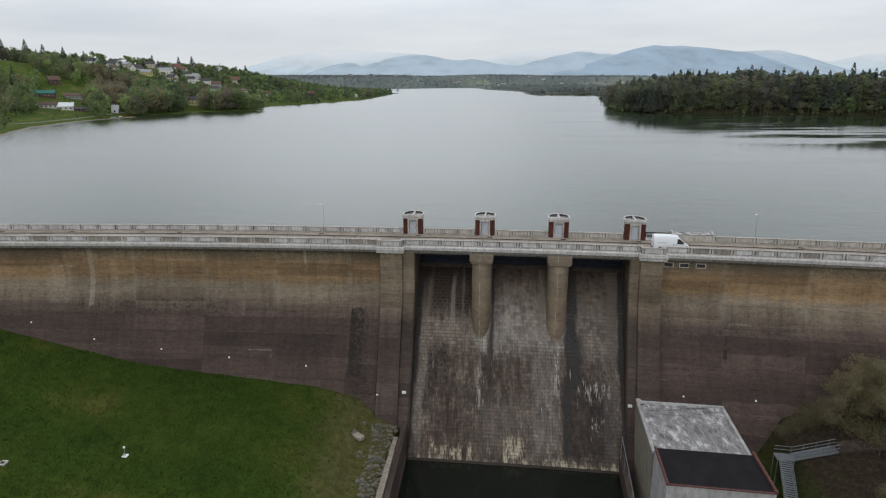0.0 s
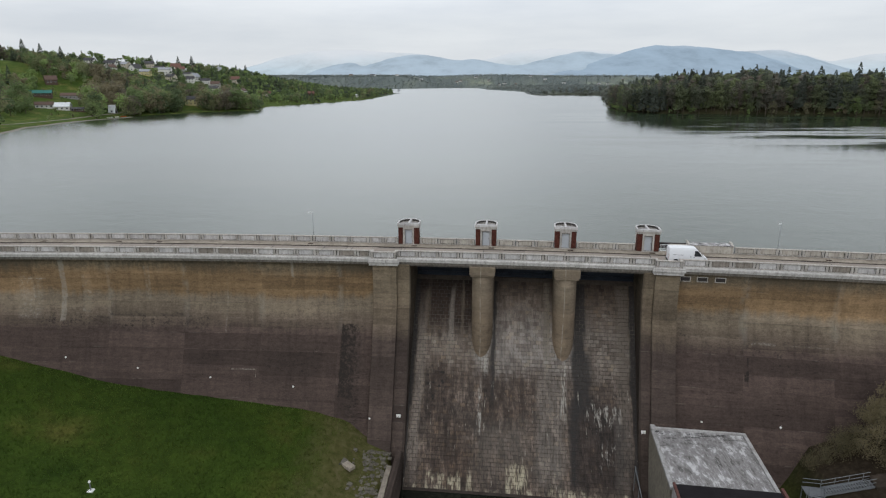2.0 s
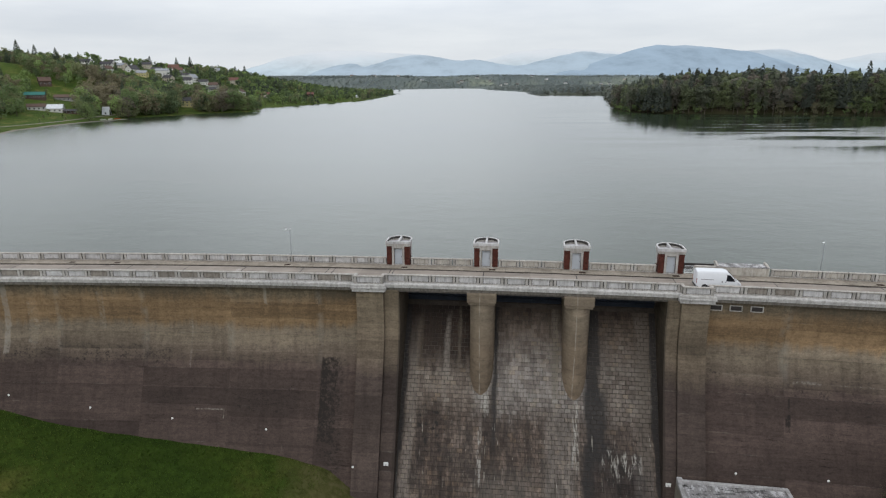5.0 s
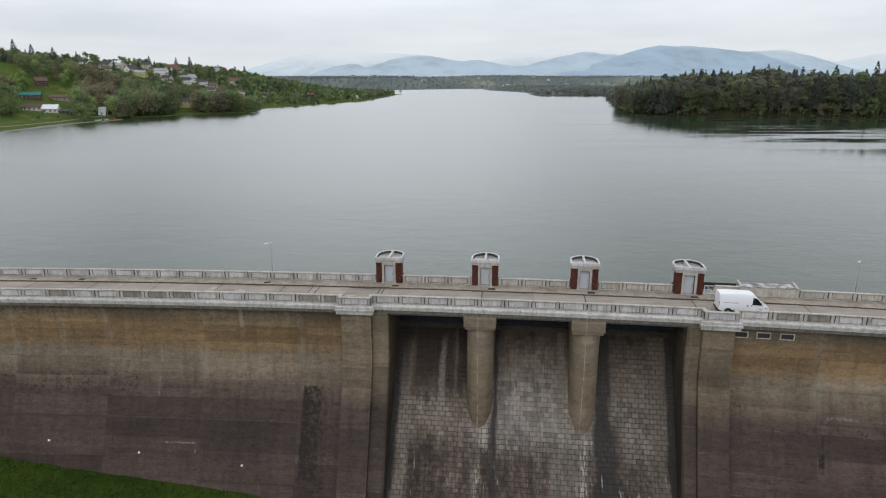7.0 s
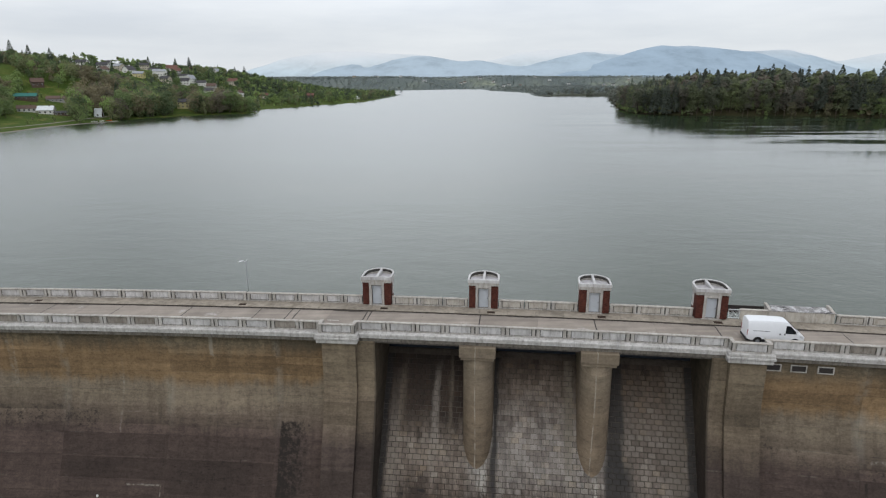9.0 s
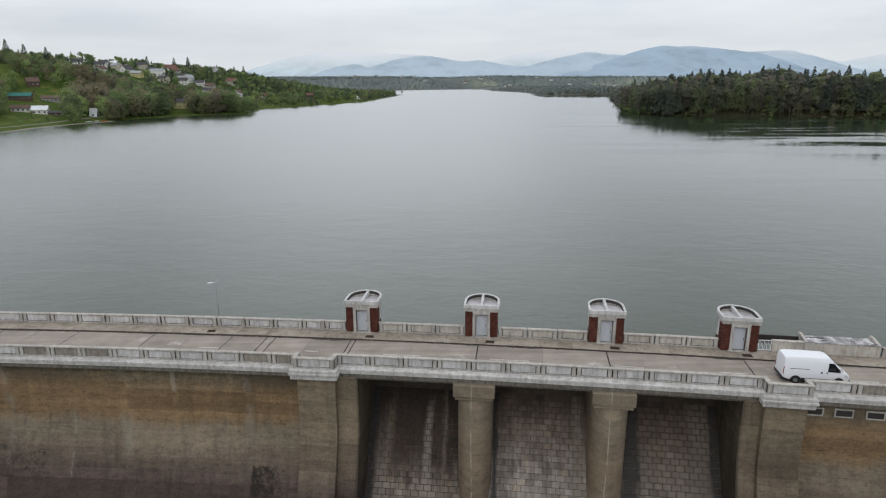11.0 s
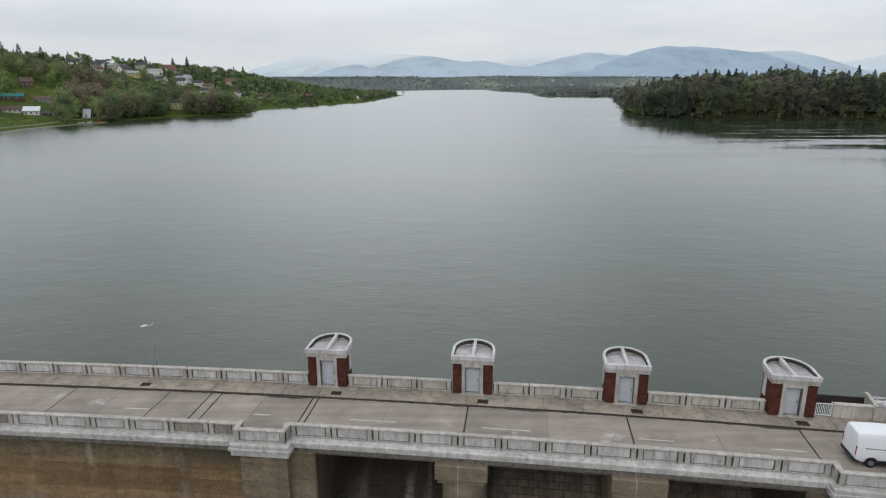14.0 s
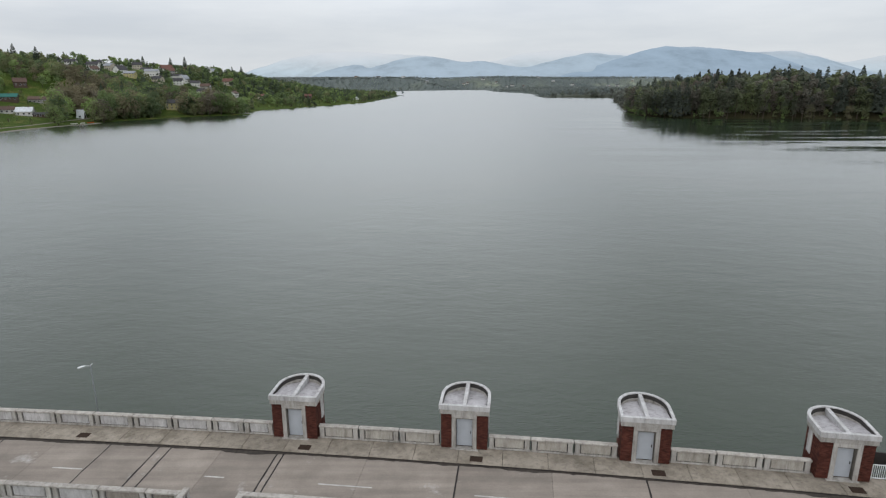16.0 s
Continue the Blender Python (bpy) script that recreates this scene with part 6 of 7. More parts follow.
def tree_kind(seed, h, r, kind, mat, label):
    rng = random.Random(seed)
    t = thing("tree", pose(0, 0, -300), label, "tree", "lakeside trees")
    g = Geo()
    g.tube((0, 0, -1), (0.1, 0, h * 0.35), r * 0.08 + 0.08, r * 0.06 + 0.05, 7)
    for i in range(6):
        a = i * 1.05 + rng.random()
        g.tube((0.1, 0, h * (0.25 + 0.04 * i)), (r * 0.5 * math.cos(a), r * 0.5 * math.sin(a), h * (0.5 + 0.07 * i)), r * 0.04 + 0.03, 0.03, 5)
    part("trunk", g.mesh("trunk", MAT["bark"]), t)
    g = Geo()
    foliage(g, rng, 0, 0, h * 0.04 if kind == "round" else 0.5, h, r, 620 if kind == "round" else 900, kind)
    part("crown", g.mesh("crown", MAT[mat]), t)
    return t


KINDS = [tree_kind(21, 15, 6.0, "round", "leaf_tree", "broad spring tree in fresh green leaf by the lake"),
         tree_kind(22, 12, 4.2, "round", "leaf_tree", "slender spring tree in fresh leaf by the lake"),
         tree_kind(23, 17, 6.6, "round", "leaf_tree", "tall broad tree just coming into leaf by the lake"),
         tree_kind(24, 9, 3.6, "round", "leaf_tree", "low round tree in leaf beside the shore"),
         tree_kind(25, 19, 5.0, "conifer", "leaf_dark", "dark pointed spruce above the other trees")]


def plant(kind, x, y, scale, turn):
    return copy_thing(KINDS[kind], pose(x, y, shore_ground(x, y) - 0.2, 0, 0, turn) @ Matrix.Diagonal((scale, scale, scale, 1)))


rng = random.Random(31)
# along the left shore
y = 470.0
while y < 1640:
    gap = 7 if 545 < y < 665 else 13 if y < 545 else 22
    d = rng.uniform(4, 16) if y < 668 else rng.uniform(10, 34)
    x = float(np.interp(y, LSH_Y, LSH_X)) - d
    if not near_house(x, y):
        plant(rng.choice((0, 0, 1, 2, 2, 3)) if 545 < y < 668 else rng.choice((0, 1, 3, 3)), x, y, rng.uniform(0.75, 1.15), rng.uniform(0, 360))
    y += gap * rng.uniform(0.6, 1.4)
# spruces on the left skyline
for px, yy in ((-500, 690), (-485, 700), (-462, 705), (-440, 700), (-430, 720), (-640, 930), (-560, 1010), (-520, 1080), (-500, 1090), (-455, 1090), (-440, 1110), (-390, 1190), (-360, 1150)):
    plant(4, px, yy, rng.uniform(1.0, 1.4), rng.uniform(0, 360))
# low garden trees and hedges round the lakeside cabins
for i in range(46):
    x, y = rng.uniform(-410, -285), rng.uniform(430, 640)
    if left_depth(x, y) > 14 and not any(abs(x - a) < 9 and abs(y - b) < 9 for a, b in HOMES):
        plant(3, x, y, rng.uniform(0.28, 0.55), rng.uniform(0, 360))
# along the right shore, with taller firs behind
for i in range(46):
    u = i / 45
    yy = float(np.interp(u, (0, 0.18, 0.34, 0.6, 1.0), (700, 614, 582, 566, 520)))
    xx = float(np.interp(u, (0, 0.18, 0.34, 0.6, 1.0), (184, 176, 194, 246, 395)))
    plant(rng.choice((0, 1, 3, 2)), xx + rng.uniform(2, 7), yy + rng.uniform(2, 7), rng.uniform(0.55, 1.15), rng.uniform(0, 360))
for i in range(34):
    xx = 196 + i * 8.4 + rng.uniform(-6, 6)
    plant(4, xx, 606 - 0.2 * (xx - 205) + rng.uniform(0, 30), rng.uniform(1.18, 1.42), rng.uniform(0, 360))
for k in KINDS:
    for o in (*k.children_recursive, k):
        bpy.data.objects.remove(o)


# ---- houses on the hill ----
def paint(name, colour):
    return plain(name, colour, 0.8, vary=0.12, scale=0.6, bump=0)


WALLS = {"white": paint("white_house_render", (0.68, 0.67, 0.64)), "cream": paint("cream_house_render", (0.50, 0.45, 0.36)), "yellow": paint("yellow_house_render", (0.50, 0.44, 0.22)),
         "brown": paint("brown_timber", (0.09, 0.06, 0.045)), "grey": paint("grey_house_render", (0.32, 0.31, 0.30)), "orange": paint("orange_boat_paint", (0.45, 0.10, 0.03))}
ROOFS = {"red": paint("red_tile_roof", (0.15, 0.075, 0.058)), "dark": paint("dark_slate_roof", (0.06, 0.058, 0.062)), "brown": paint("brown_tile_roof", (0.11, 0.07, 0.055)),
         "teal": paint("teal_sheet_roof", (0.03, 0.14, 0.12)), "white": paint("white_sheet_roof", (0.66, 0.68, 0.70)), "grey": paint("grey_sheet_roof", (0.30, 0.31, 0.33))}
PANE = Mat("dark_window_pane", 0.1, 0, 0.5).done((0.02, 0.023, 0.028))


def cottage(x, y, w, d, h, rise, turn, wall_c, roof_c, label, z=None, name="house"):
    t = thing(name, pose(x, y, (shore_ground(x, y) if z is None else z) - 0.4, 0, 0, turn), label, name, "houses on the hill")
    part("wall", Geo().prism([(-d / 2, -2), (d / 2, -2), (d / 2, h), (0, h + rise - 0.05), (-d / 2, h)], -w / 2, w / 2, 0).mesh("wall", WALLS[wall_c], recalc=True), t)
    o = 0.5
    k = rise / (d / 2)
    for sg in (-1, 1):
        part("roof", Geo().prism([(0, h + rise + 0.02), (sg * (d / 2 + o), h - o * k + 0.02), (sg * (d / 2 + o), h - o * k + 0.25), (0, h + rise + 0.27)], -w / 2 - o, w / 2 + o, 0).mesh("roof", ROOFS[roof_c], recalc=True), t)
    if w > 4 and h > 2.7:
        part("chimney", Geo().box((w * 0.2, -0.4, h + rise * 0.4), (w * 0.2 + 0.7, 0.4, h + rise + 1.1), 0.03).mesh("chimney", ROOFS["brown"]), t)
    for i in range(int(w // 3) if w > 4 else 0):
        for zz in (1.0, 3.8)[: 2 if h > 4.5 else 1]:
            xx = -w / 2 + (i + 0.5) * w / max(1, int(w // 3))
            wd = part("window", Geo().box((xx - 0.7, -d / 2 - 0.05, zz), (xx + 0.7, -d / 2 + 0.05, zz + 1.4)).mesh("window", WALLS["white"]), t)
            part("pane", Geo().box((xx - 0.58, -d / 2 - 0.08, zz + 0.1), (xx + 0.58, -d / 2 - 0.03, zz + 1.3)).mesh("pane", PANE), wd)
    for sg in (-1, 1) if w > 4 and h > 2 else ():
        wd = part("window", Geo().box((sg * w / 2 - 0.05, -0.9, h * 0.5), (sg * w / 2 + 0.05, 0.9, h * 0.5 + 1.4)).mesh("window", WALLS["white"]), t)
        part("pane", Geo().box((sg * w / 2 - 0.08, -0.75, h * 0.5 + 0.1), (sg * w / 2 + 0.08, 0.75, h * 0.5 + 1.3)).mesh("pane", PANE), wd)
    return t


cottage(-371, 578, 22, 9, 3.2, 2.4, 25, "brown", "teal", "long low timber shed with a teal sheet roof", name="shed")
cottage(-352, 600, 20, 9, 3.4, 2.2, 20, "grey", "brown", "long low building with a brown roof", name="shed")
cottage(-336, 530, 13, 8, 3.0, 2.2, 30, "white", "brown", "low white cottage with a brown roof by the shore")
cottage(-321, 531, 11, 9, 3.4, 3.0, 18, "white", "white", "small white house with a bright white sheet roof")
cottage(-308, 530, 10, 6, 2.6, 1.2, 15, "brown", "dark", "low dark boat shed by the shore", name="shed")
cottage(-291, 552, 5.0, 6.0, 0.6, 6.2, 12, "brown", "white", "steep white A-frame cabin among the trees", name="cabin")
cottage(-262, 652, 11, 9, 6.0, 3.0, 20, "yellow", "dark", "yellow two-storey house with a dark roof among trees")
cottage(-434, 829, 13, 10, 5.5, 3.2, 15, "white", "dark", "white hillside house with a dark roof")
cottage(-425, 850, 13, 10, 5.5, 3.0, -20, "cream", "grey", "cream hillside house with a grey roof")
cottage(-408, 842, 14, 10, 5.0, 5.0, 75, "white", "dark", "white gabled house with a steep dark roof")
cottage(-392, 834, 13, 9, 5.0, 2.5, 5, "yellow", "grey", "yellow hillside house with a grey roof")
cottage(-379, 864, 16, 12, 9.0, 2.5, 10, "white", "grey", "tall white block of flats on the hillside", name="house")
cottage(-395, 884, 13, 10, 6.0, 3.0, 0, "grey", "dark", "grey hillside house with a dark roof")
cottage(-440, 1040, 17, 12, 6.0, 5.0, 30, "white", "red", "white house with a large red roof on the hill")
cottage(-350, 890, 15, 11, 5.0, 5.0, 82, "white", "grey", "broad white gabled house on the hillside")
cottage(-333, 884, 12, 9, 4.5, 3.0, 10, "white", "dark", "white hillside house with a low dark roof")
cottage(-400, 1030, 15, 11, 6.0, 4.0, -10, "cream", "red", "cream house with a red roof on the hill")
cottage(-306, 838, 12, 9, 5.0, 2.6, 8, "white", "dark", "white house half hidden by trees")
cottage(-294, 842, 14, 9, 4.6, 2.2, 0, "white", "dark", "long white house low on the slope")
cottage(-320, 968, 15, 11, 6.0, 4.0, 20, "cream", "red", "house with a red-brown tiled roof on the slope")
cottage(-372, 1050, 13, 10, 6.0, 5.5, 78, "white", "grey", "white gabled house on the skyline")
cottage(-366, 900, 18, 9, 5.0, 2.0, 4, "white", "dark", "row of white houses with dark roofs")
cottage(-545, 780, 16, 10, 4.5, 3.5, 35, "white", "white", "white-roofed house on the hilltop")
cottage(-500, 860, 13, 10, 6.5, 3.0, 10, "white", "dark", "white hilltop house with a dark roof")
cottage(-388, 627, 10, 8, 4.0, 3.4, 40, "brown", "brown", "brown timber barn in the meadow", name="barn")
cottage(-390, 940, 12, 10, 5.5, 3.5, 25, "grey", "red", "grey house with a red roof on the slope")
cottage(-232, 1136, 13, 9, 4.5, 3.0, 10, "white", "brown", "white lakeside house with a brown roof")
cottage(-166, 1172, 10, 7, 3.5, 1.5, 5, "white", "white", "small white boathouse by the meadow", name="boathouse")

for x, y, w, d, hh, rise, turn, wc, rc, label in (
        (-452, 815, 12, 9, 5.5, 3.0, 10, "white", "dark", "white house with dark roof among hillside trees"),
        (-418, 800, 11, 9, 5.0, 3.4, 70, "white", "brown", "white gabled house with brown roof on the slope"),
        (-362, 842, 12, 9, 5.5, 3.0, -12, "cream", "dark", "cream house with dark roof between the trees"),
        (-345, 860, 11, 9, 5.5, 3.2, 15, "white", "dark", "white two-storey house with a dark roof"),
        (-318, 880, 12, 9, 5.0, 3.0, 5, "grey", "brown", "grey house with brown roof in gardens"),
        (-282, 880, 12, 9, 5.0, 3.0, 80, "white", "brown", "white gabled house among garden trees"),
        (-255, 905, 11, 9, 4.6, 2.8, 10, "cream", "red", "cream cottage with red roof near the shore"),
        (-470, 905, 12, 9, 6.0, 3.2, 0, "white", "dark", "white house on the skyline with dark roof"),
        (-430, 930, 12, 9, 6.5, 3.2, 20, "cream", "dark", "cream house on the skyline with dark roof"),
        (-214, 1010, 10, 8, 4.0, 3.0, 12, "brown", "red", "small timber house with red roof by the meadow")):
    cottage(x, y, w, d, hh, rise, turn, wc, rc, label)

# hamlets on the low hills beyond the lake
hr = random.Random(61)
for i in range(18):
    bearing = hr.choice((-0.14, -0.05, 0.03, 0.12, 0.20, 0.27)) + hr.uniform(-0.04, 0.04)
    y = hr.uniform(3400, 3780)
    cottage(bearing * y, y, hr.uniform(12, 20), 10, hr.uniform(4, 6), 3.5, hr.uniform(-25, 25), hr.choice(("white", "cream", "white")), hr.choice(("brown", "dark", "grey", "dark")),
            "small pale house of a hamlet beyond the lake", z=shore_ground(bearing * y, y) + 6.0)


# small boats drawn up on the gravel
def boat(x, y, turn, length, hull, label):
    t = thing("rowing_boat", pose(x, y, shore_ground(x, y) + 0.1, 0, 0, turn), label, "boat", "boats on the shore")
    g = Geo()
    rows = 9
    for i in range(rows):
        u = i / (rows - 1)
        w = 0.75 * math.sin(math.pi * (0.16 + 0.80 * (1 - u))) ** 0.7
        x0 = (u - 0.5) * length
        for yy, zz in ((-w, 0.62 + 0.2 * u * u), (-w * 0.75, 0.2), (0, 0.02 + 0.2 * u ** 3), (w * 0.75, 0.2), (w, 0.62 + 0.2 * u * u)):
            g.v.append((x0, yy, zz))
    g.f = [(5 * i + j, 5 * i + j + 1, 5 * i + j + 6, 5 * i + j + 5) for i in range(rows - 1) for j in range(4)] + [(0, 1, 2, 3, 4)]
    part("hull", g.mesh("hull", WALLS[hull]), t).modifiers.new("depth", "SOLIDIFY").thickness = 0.06
    for k in (-0.22, 0.12):
        part("thwart", Geo().box((k * length - 0.15, -0.62, 0.42), (k * length + 0.15, 0.62, 0.47)).mesh("thwart", WALLS["brown"]), t)


for y, turn, length, hull, label in ((506, 25, 4.6, "white", "white rowing boat drawn up on the gravel shore"), (513, 75, 4.2, "white", "small white boat lying on the gravel shore"), (521, 40, 4.4, "orange", "orange-red rowing boat drawn up on the gravel shore")):
    boat(float(np.interp(y, LSH_Y, LSH_X)) + 5 * noise.noise((0, y * 0.03, 0)) - 4.5, y, turn, length, hull, label)

# lakeside lane and gravel edge
g = Geo()
for i in range(40):
    y = 380 + i * 5.2
    x = -292 - 0.05 * i + 8 * math.sin(i * 0.06) + (-18 if y < 420 else 0) * (420 - y) / 40
    g.v += [(x - 1.6, y, shore_ground(x - 1.6, y) + 0.12), (x + 1.6, y, shore_ground(x + 1.6, y) + 0.12)]
g.f = [(2 * i, 2 * i + 1, 2 * i + 3, 2 * i + 2) for i in range(39)]
solid("lakeside_lane", g.mesh("lakeside_lane", MAT["shore"]), "pale gravel lane along the lake shore", "lane", "structure").modifiers.new("depth", "SOLIDIFY").thickness = 0.3
g = Geo()
k = 76
for i in range(k + 1):
    y = 300 + i * 3.0
    x = float(np.interp(y, LSH_Y, LSH_X)) + (5 * noise.noise((0, y * 0.03, 0)) if y < 700 else 0)
    w = 3.0 + 3.5 * noise.noise((y * 0.03, 0, 5))
    for d, up in ((-2.5, -0.6), (0.8, 0.18), (max(1.5, w), 0.42)):
        g.v.append((x - d, y, LAKE + up))
g.f = [(3 * i + j, 3 * i + j + 1, 3 * i + 4 + j, 3 * i + 3 + j) for i in range(k) for j in range(2)]
solid("shore_gravel", g.mesh("shore_gravel", MAT["shore"]), "narrow pale gravel edge along the left shore", "shore", "structure")


# ---- small things below the dam ----
def bank(s, n):
    return valley(s, n)


# steel stairs on the right bank
stairs = thing("steel_stairs", Matrix(), "galvanised steel outdoor stairs with handrails on the wooded bank", "stairs")
TOP, FOOT = (41.4, -12.9, -30.7), (32.8, -25.5, -36.4)


def flight(a, b, wide, steps):
    a, b = Vector(a), Vector(b)
    d = b - a
    flat = Vector((d.x, d.y, 0)).normalized()
    side = Vector((-flat.y, flat.x, 0))
    for i in range(steps):
        p = a + d * ((i + 0.5) / steps)
        half = 0.13
        g = Geo(W)
        q = [p + flat * half * u + side * wide / 2 * v for u, v in ((-1, -1), (1, -1), (1, 1), (-1, 1))]
        g.add([(k.x, k.y, k.z) for k in q] + [(k.x, k.y, k.z + 0.05) for k in q], [(3, 2, 1, 0), (4, 5, 6, 7), (0, 1, 5, 4), (1, 2, 6, 5), (2, 3, 7, 6), (3, 0, 4, 7)])
        part("tread", g.mesh("tread", MAT["galv"]), stairs)
    for sg in (-1, 1):
        o = side * wide / 2 * sg
        u, v = a + o, b + o
        g = Geo(W)
        m = [(u.x, u.y, u.z - 0.15), (v.x, v.y, v.z - 0.15), (v.x, v.y, v.z + 0.15), (u.x, u.y, u.z + 0.15)]
        k = side * 0.04 * sg
        g.add(m + [(x + k.x, y + k.y, z) for x, y, z in m], [(0, 1, 2, 3), (7, 6, 5, 4), (0, 4, 5, 1), (1, 5, 6, 2), (2, 6, 7, 3), (3, 7, 4, 0)])
        part("stringer", g.mesh("stringer", MAT["galv"], recalc=True), stairs)
        for hgt in (0.55, 1.05):
            g = Geo()
            g.tube(W(u.x, u.y, u.z + hgt), W(v.x, v.y, v.z + hgt), 0.035, None, 6)
            part("handrail", g.mesh("handrail", MAT["galv"]), stairs)
        for i in range(int(d.length / 1.6) + 1):
            p = u + (v - u) * min(1.0, i * 1.6 / d.length)
            g = Geo()
            g.tube(W(p.x, p.y, p.z), W(p.x, p.y, p.z + 1.05), 0.03, None, 6)
            part("baluster", g.mesh("baluster", MAT["galv"]), stairs)


flight((36.1, -13.2, -32.3), TOP, 1.3, 18)
flight((34.9, -14.0, -32.4), FOOT, 1.3, 36)
g = Geo(W)
g.box((34.0, -14.0, -32.42), (36.2, -12.4, -32.34), 0.01)
part("landing", g.mesh("landing", MAT["galv"]), stairs)
for q, n in ((34.1, -13.9), (34.1, -12.5), (36.1, -13.9), (41.2, -12.9), (33.6, -20.0), (33.0, -25.0)):
    g = Geo()
    g.tube(W(q, n, bank(q, n) - 0.4), W(q, n, -32.42 if q < 37 and n > -15 else -30.75 if q > 37 else -32.4 - (-14 - n) * 0.33), 0.05, None, 6)
    part("leg", g.mesh("leg", MAT["galv"]), stairs)
for n in (-12.4, -14.0):
    if n == -12.4:
        for hgt in (0.55, 1.05):
            g = Geo()
            g.tube(W(34.05, n, -32.34 + hgt), W(36.15, n, -32.34 + hgt), 0.035, None, 6)
            part("handrail", g.mesh("handrail", MAT["galv"]), stairs)

# bank path and its posts
g = Geo(W)
sheet(lines((41.5, 62, 1.0)), lines((-14.0, -12.2, 0.6)), lambda s, n: (s, n, valley(s, n) + 0.07), g)
path = solid("bank_path", g.mesh("bank_path", MAT["litter"]), "trodden earth path along the bank", "path", "structure")
path.modifiers.new("depth", "SOLIDIFY").thickness = -0.4
for i in range(5):
    q = 45.5 + i * 3.1
    post = Geo()
    post.tube((0, 0, -0.6), (0, 0, 1.2), 0.09, 0.08, 7)
    solid("fence_post", post.mesh("fence_post", MAT["bark"]), "dark wooden fence post beside the bank path", "fence post", m=at(q, -14.6, valley(q, -14.6)), group="fence posts")


# the budding tree on the right bank
def limb_tree(base, h, spread, seed, leaves_per, label):
    rng = random.Random(seed)
    t = thing("tree", base, label, "tree")
    wood_g, leaf_g = Geo(), Geo()
    tips = []

    def grow(p, d, length, rad, depth):
        q = p + d * length
        wood_g.tube(tuple(p), tuple(q), rad, rad * 0.66, 6 if depth < 2 else 4 if depth < 4 else 3)
        if depth >= 5:
            tips.append((p, q))
            return
        for i in range(3 if depth < 4 else 2):
            a = rng.random() * 6.283
            k = d.orthogonal().normalized()
            k = k * math.cos(a) + d.cross(k) * math.sin(a)
            nd = (d + k * rng.uniform(0.45, 0.95) * spread + Vector((0, 0, 0.12))).normalized()
            start = p + (q - p) * rng.uniform(0.55, 1.0)
            grow(start, nd, length * rng.uniform(0.62, 0.86), rad * 0.58, depth + 1)
        if depth >= 2:
            tips.append((p, q))

    for i in range(5):
        a = i * 1.26 + rng.random() * 0.5
        grow(Vector((0.5 * math.cos(a), 0.5 * math.sin(a), -0.5)), Vector((math.cos(a) * 0.42, math.sin(a) * 0.42, 1)).normalized(), h * 0.27, h * 0.014, 0)
    for p, q in tips:
        for i in range(leaves_per):
            c = p + (q - p) * rng.random() + Vector((rng.gauss(0, 0.28), rng.gauss(0, 0.28), rng.gauss(0, 0.22)))
            e = Vector((rng.uniform(-1, 1), rng.uniform(-1, 1), rng.uniform(-0.2, 1))).normalized()
            u = e.orthogonal().normalized() * rng.uniform(0.05, 0.10)
            v = e.cross(u) * 0.8
            b = len(leaf_g.v)
            leaf_g.v += [tuple(c - u), tuple(c - v), tuple(c + u), tuple(c + v)]
            leaf_g.f.append((b, b + 1, b + 2, b + 3))
    part("trunk", wood_g.mesh("trunk", MAT["bark"]), t, "grey-brown trunk and thin bare limbs")
    part("crown", leaf_g.mesh("crown", MAT["leaf_budding"]), t, "thin olive budding leaves")
    return t


limb_tree(at(46.6, -10.8, valley(46.6, -10.8)), 13.9, 1.25, 5, 52, "large spreading tree with thin olive budding leaves on the bank")


def bush(q, n, h, r, seed, mat, label):
    rng = random.Random(seed)
    t = thing("bush", at(q, n, valley(q, n)), label, "bush", "bushes on the bank")
    g = Geo()
    foliage(g, rng, 0, 0, -0.2, h, r, 3200, "round")
    part("leaves", g.mesh("leaves", MAT[mat]), t)
    for i in range(7):
        a = i * 0.9
        part("stem", Geo().tube((0, 0, -0.3), (r * 0.6 * math.cos(a), r * 0.6 * math.sin(a), h * 0.75), 0.05, 0.015, 4).mesh("stem", MAT["bark"]), t)


for i, (q, n, h, r) in enumerate(((46.0, -12.6, 3.2, 3.0), (49.4, -12.8, 2.8, 2.8), (44.0, -11.0, 3.0, 2.4), (53, -8, 4.5, 3.6), (39.6, -8.2, 3.2, 2.0), (42.5, -8.0, 3.4, 2.4), (36.4, -8.6, 1.8, 1.4), (57, -12, 4, 3.2), (40.5, -7.5, 3.0, 2.4), (37.8, -8.5, 2.2, 1.6), (50, -17, 2.0, 2.4), (44, -21, 1.6, 2.2), (61, -8, 5, 4.0))):
    bush(q, n, h, r, 40 + i, "leaf_budding", "dense olive-green bush on the bank below the dam")

# rubble slope beside the pool
rng = random.Random(77)


def boulder(g, x, y, z, r):
    k = []
    for i, (a, b) in enumerate(((0, -0.6), (1.26, -0.5), (2.5, -0.6), (3.8, -0.5), (5.0, -0.6), (0.5, 0.35), (1.8, 0.5), (3.1, 0.4), (4.4, 0.5), (5.6, 0.4))):
        w = r * rng.uniform(0.8, 1.15)
        k.append((x + w * math.cos(a), y + w * math.sin(a) * 0.85, z + b * r * 0.55 * rng.uniform(0.8, 1.3)))
    g.add(k, [(0, 1, 6, 5), (1, 2, 7, 6), (2, 3, 8, 7), (3, 4, 9, 8), (4, 0, 5, 9), (5, 6, 7, 8, 9)])


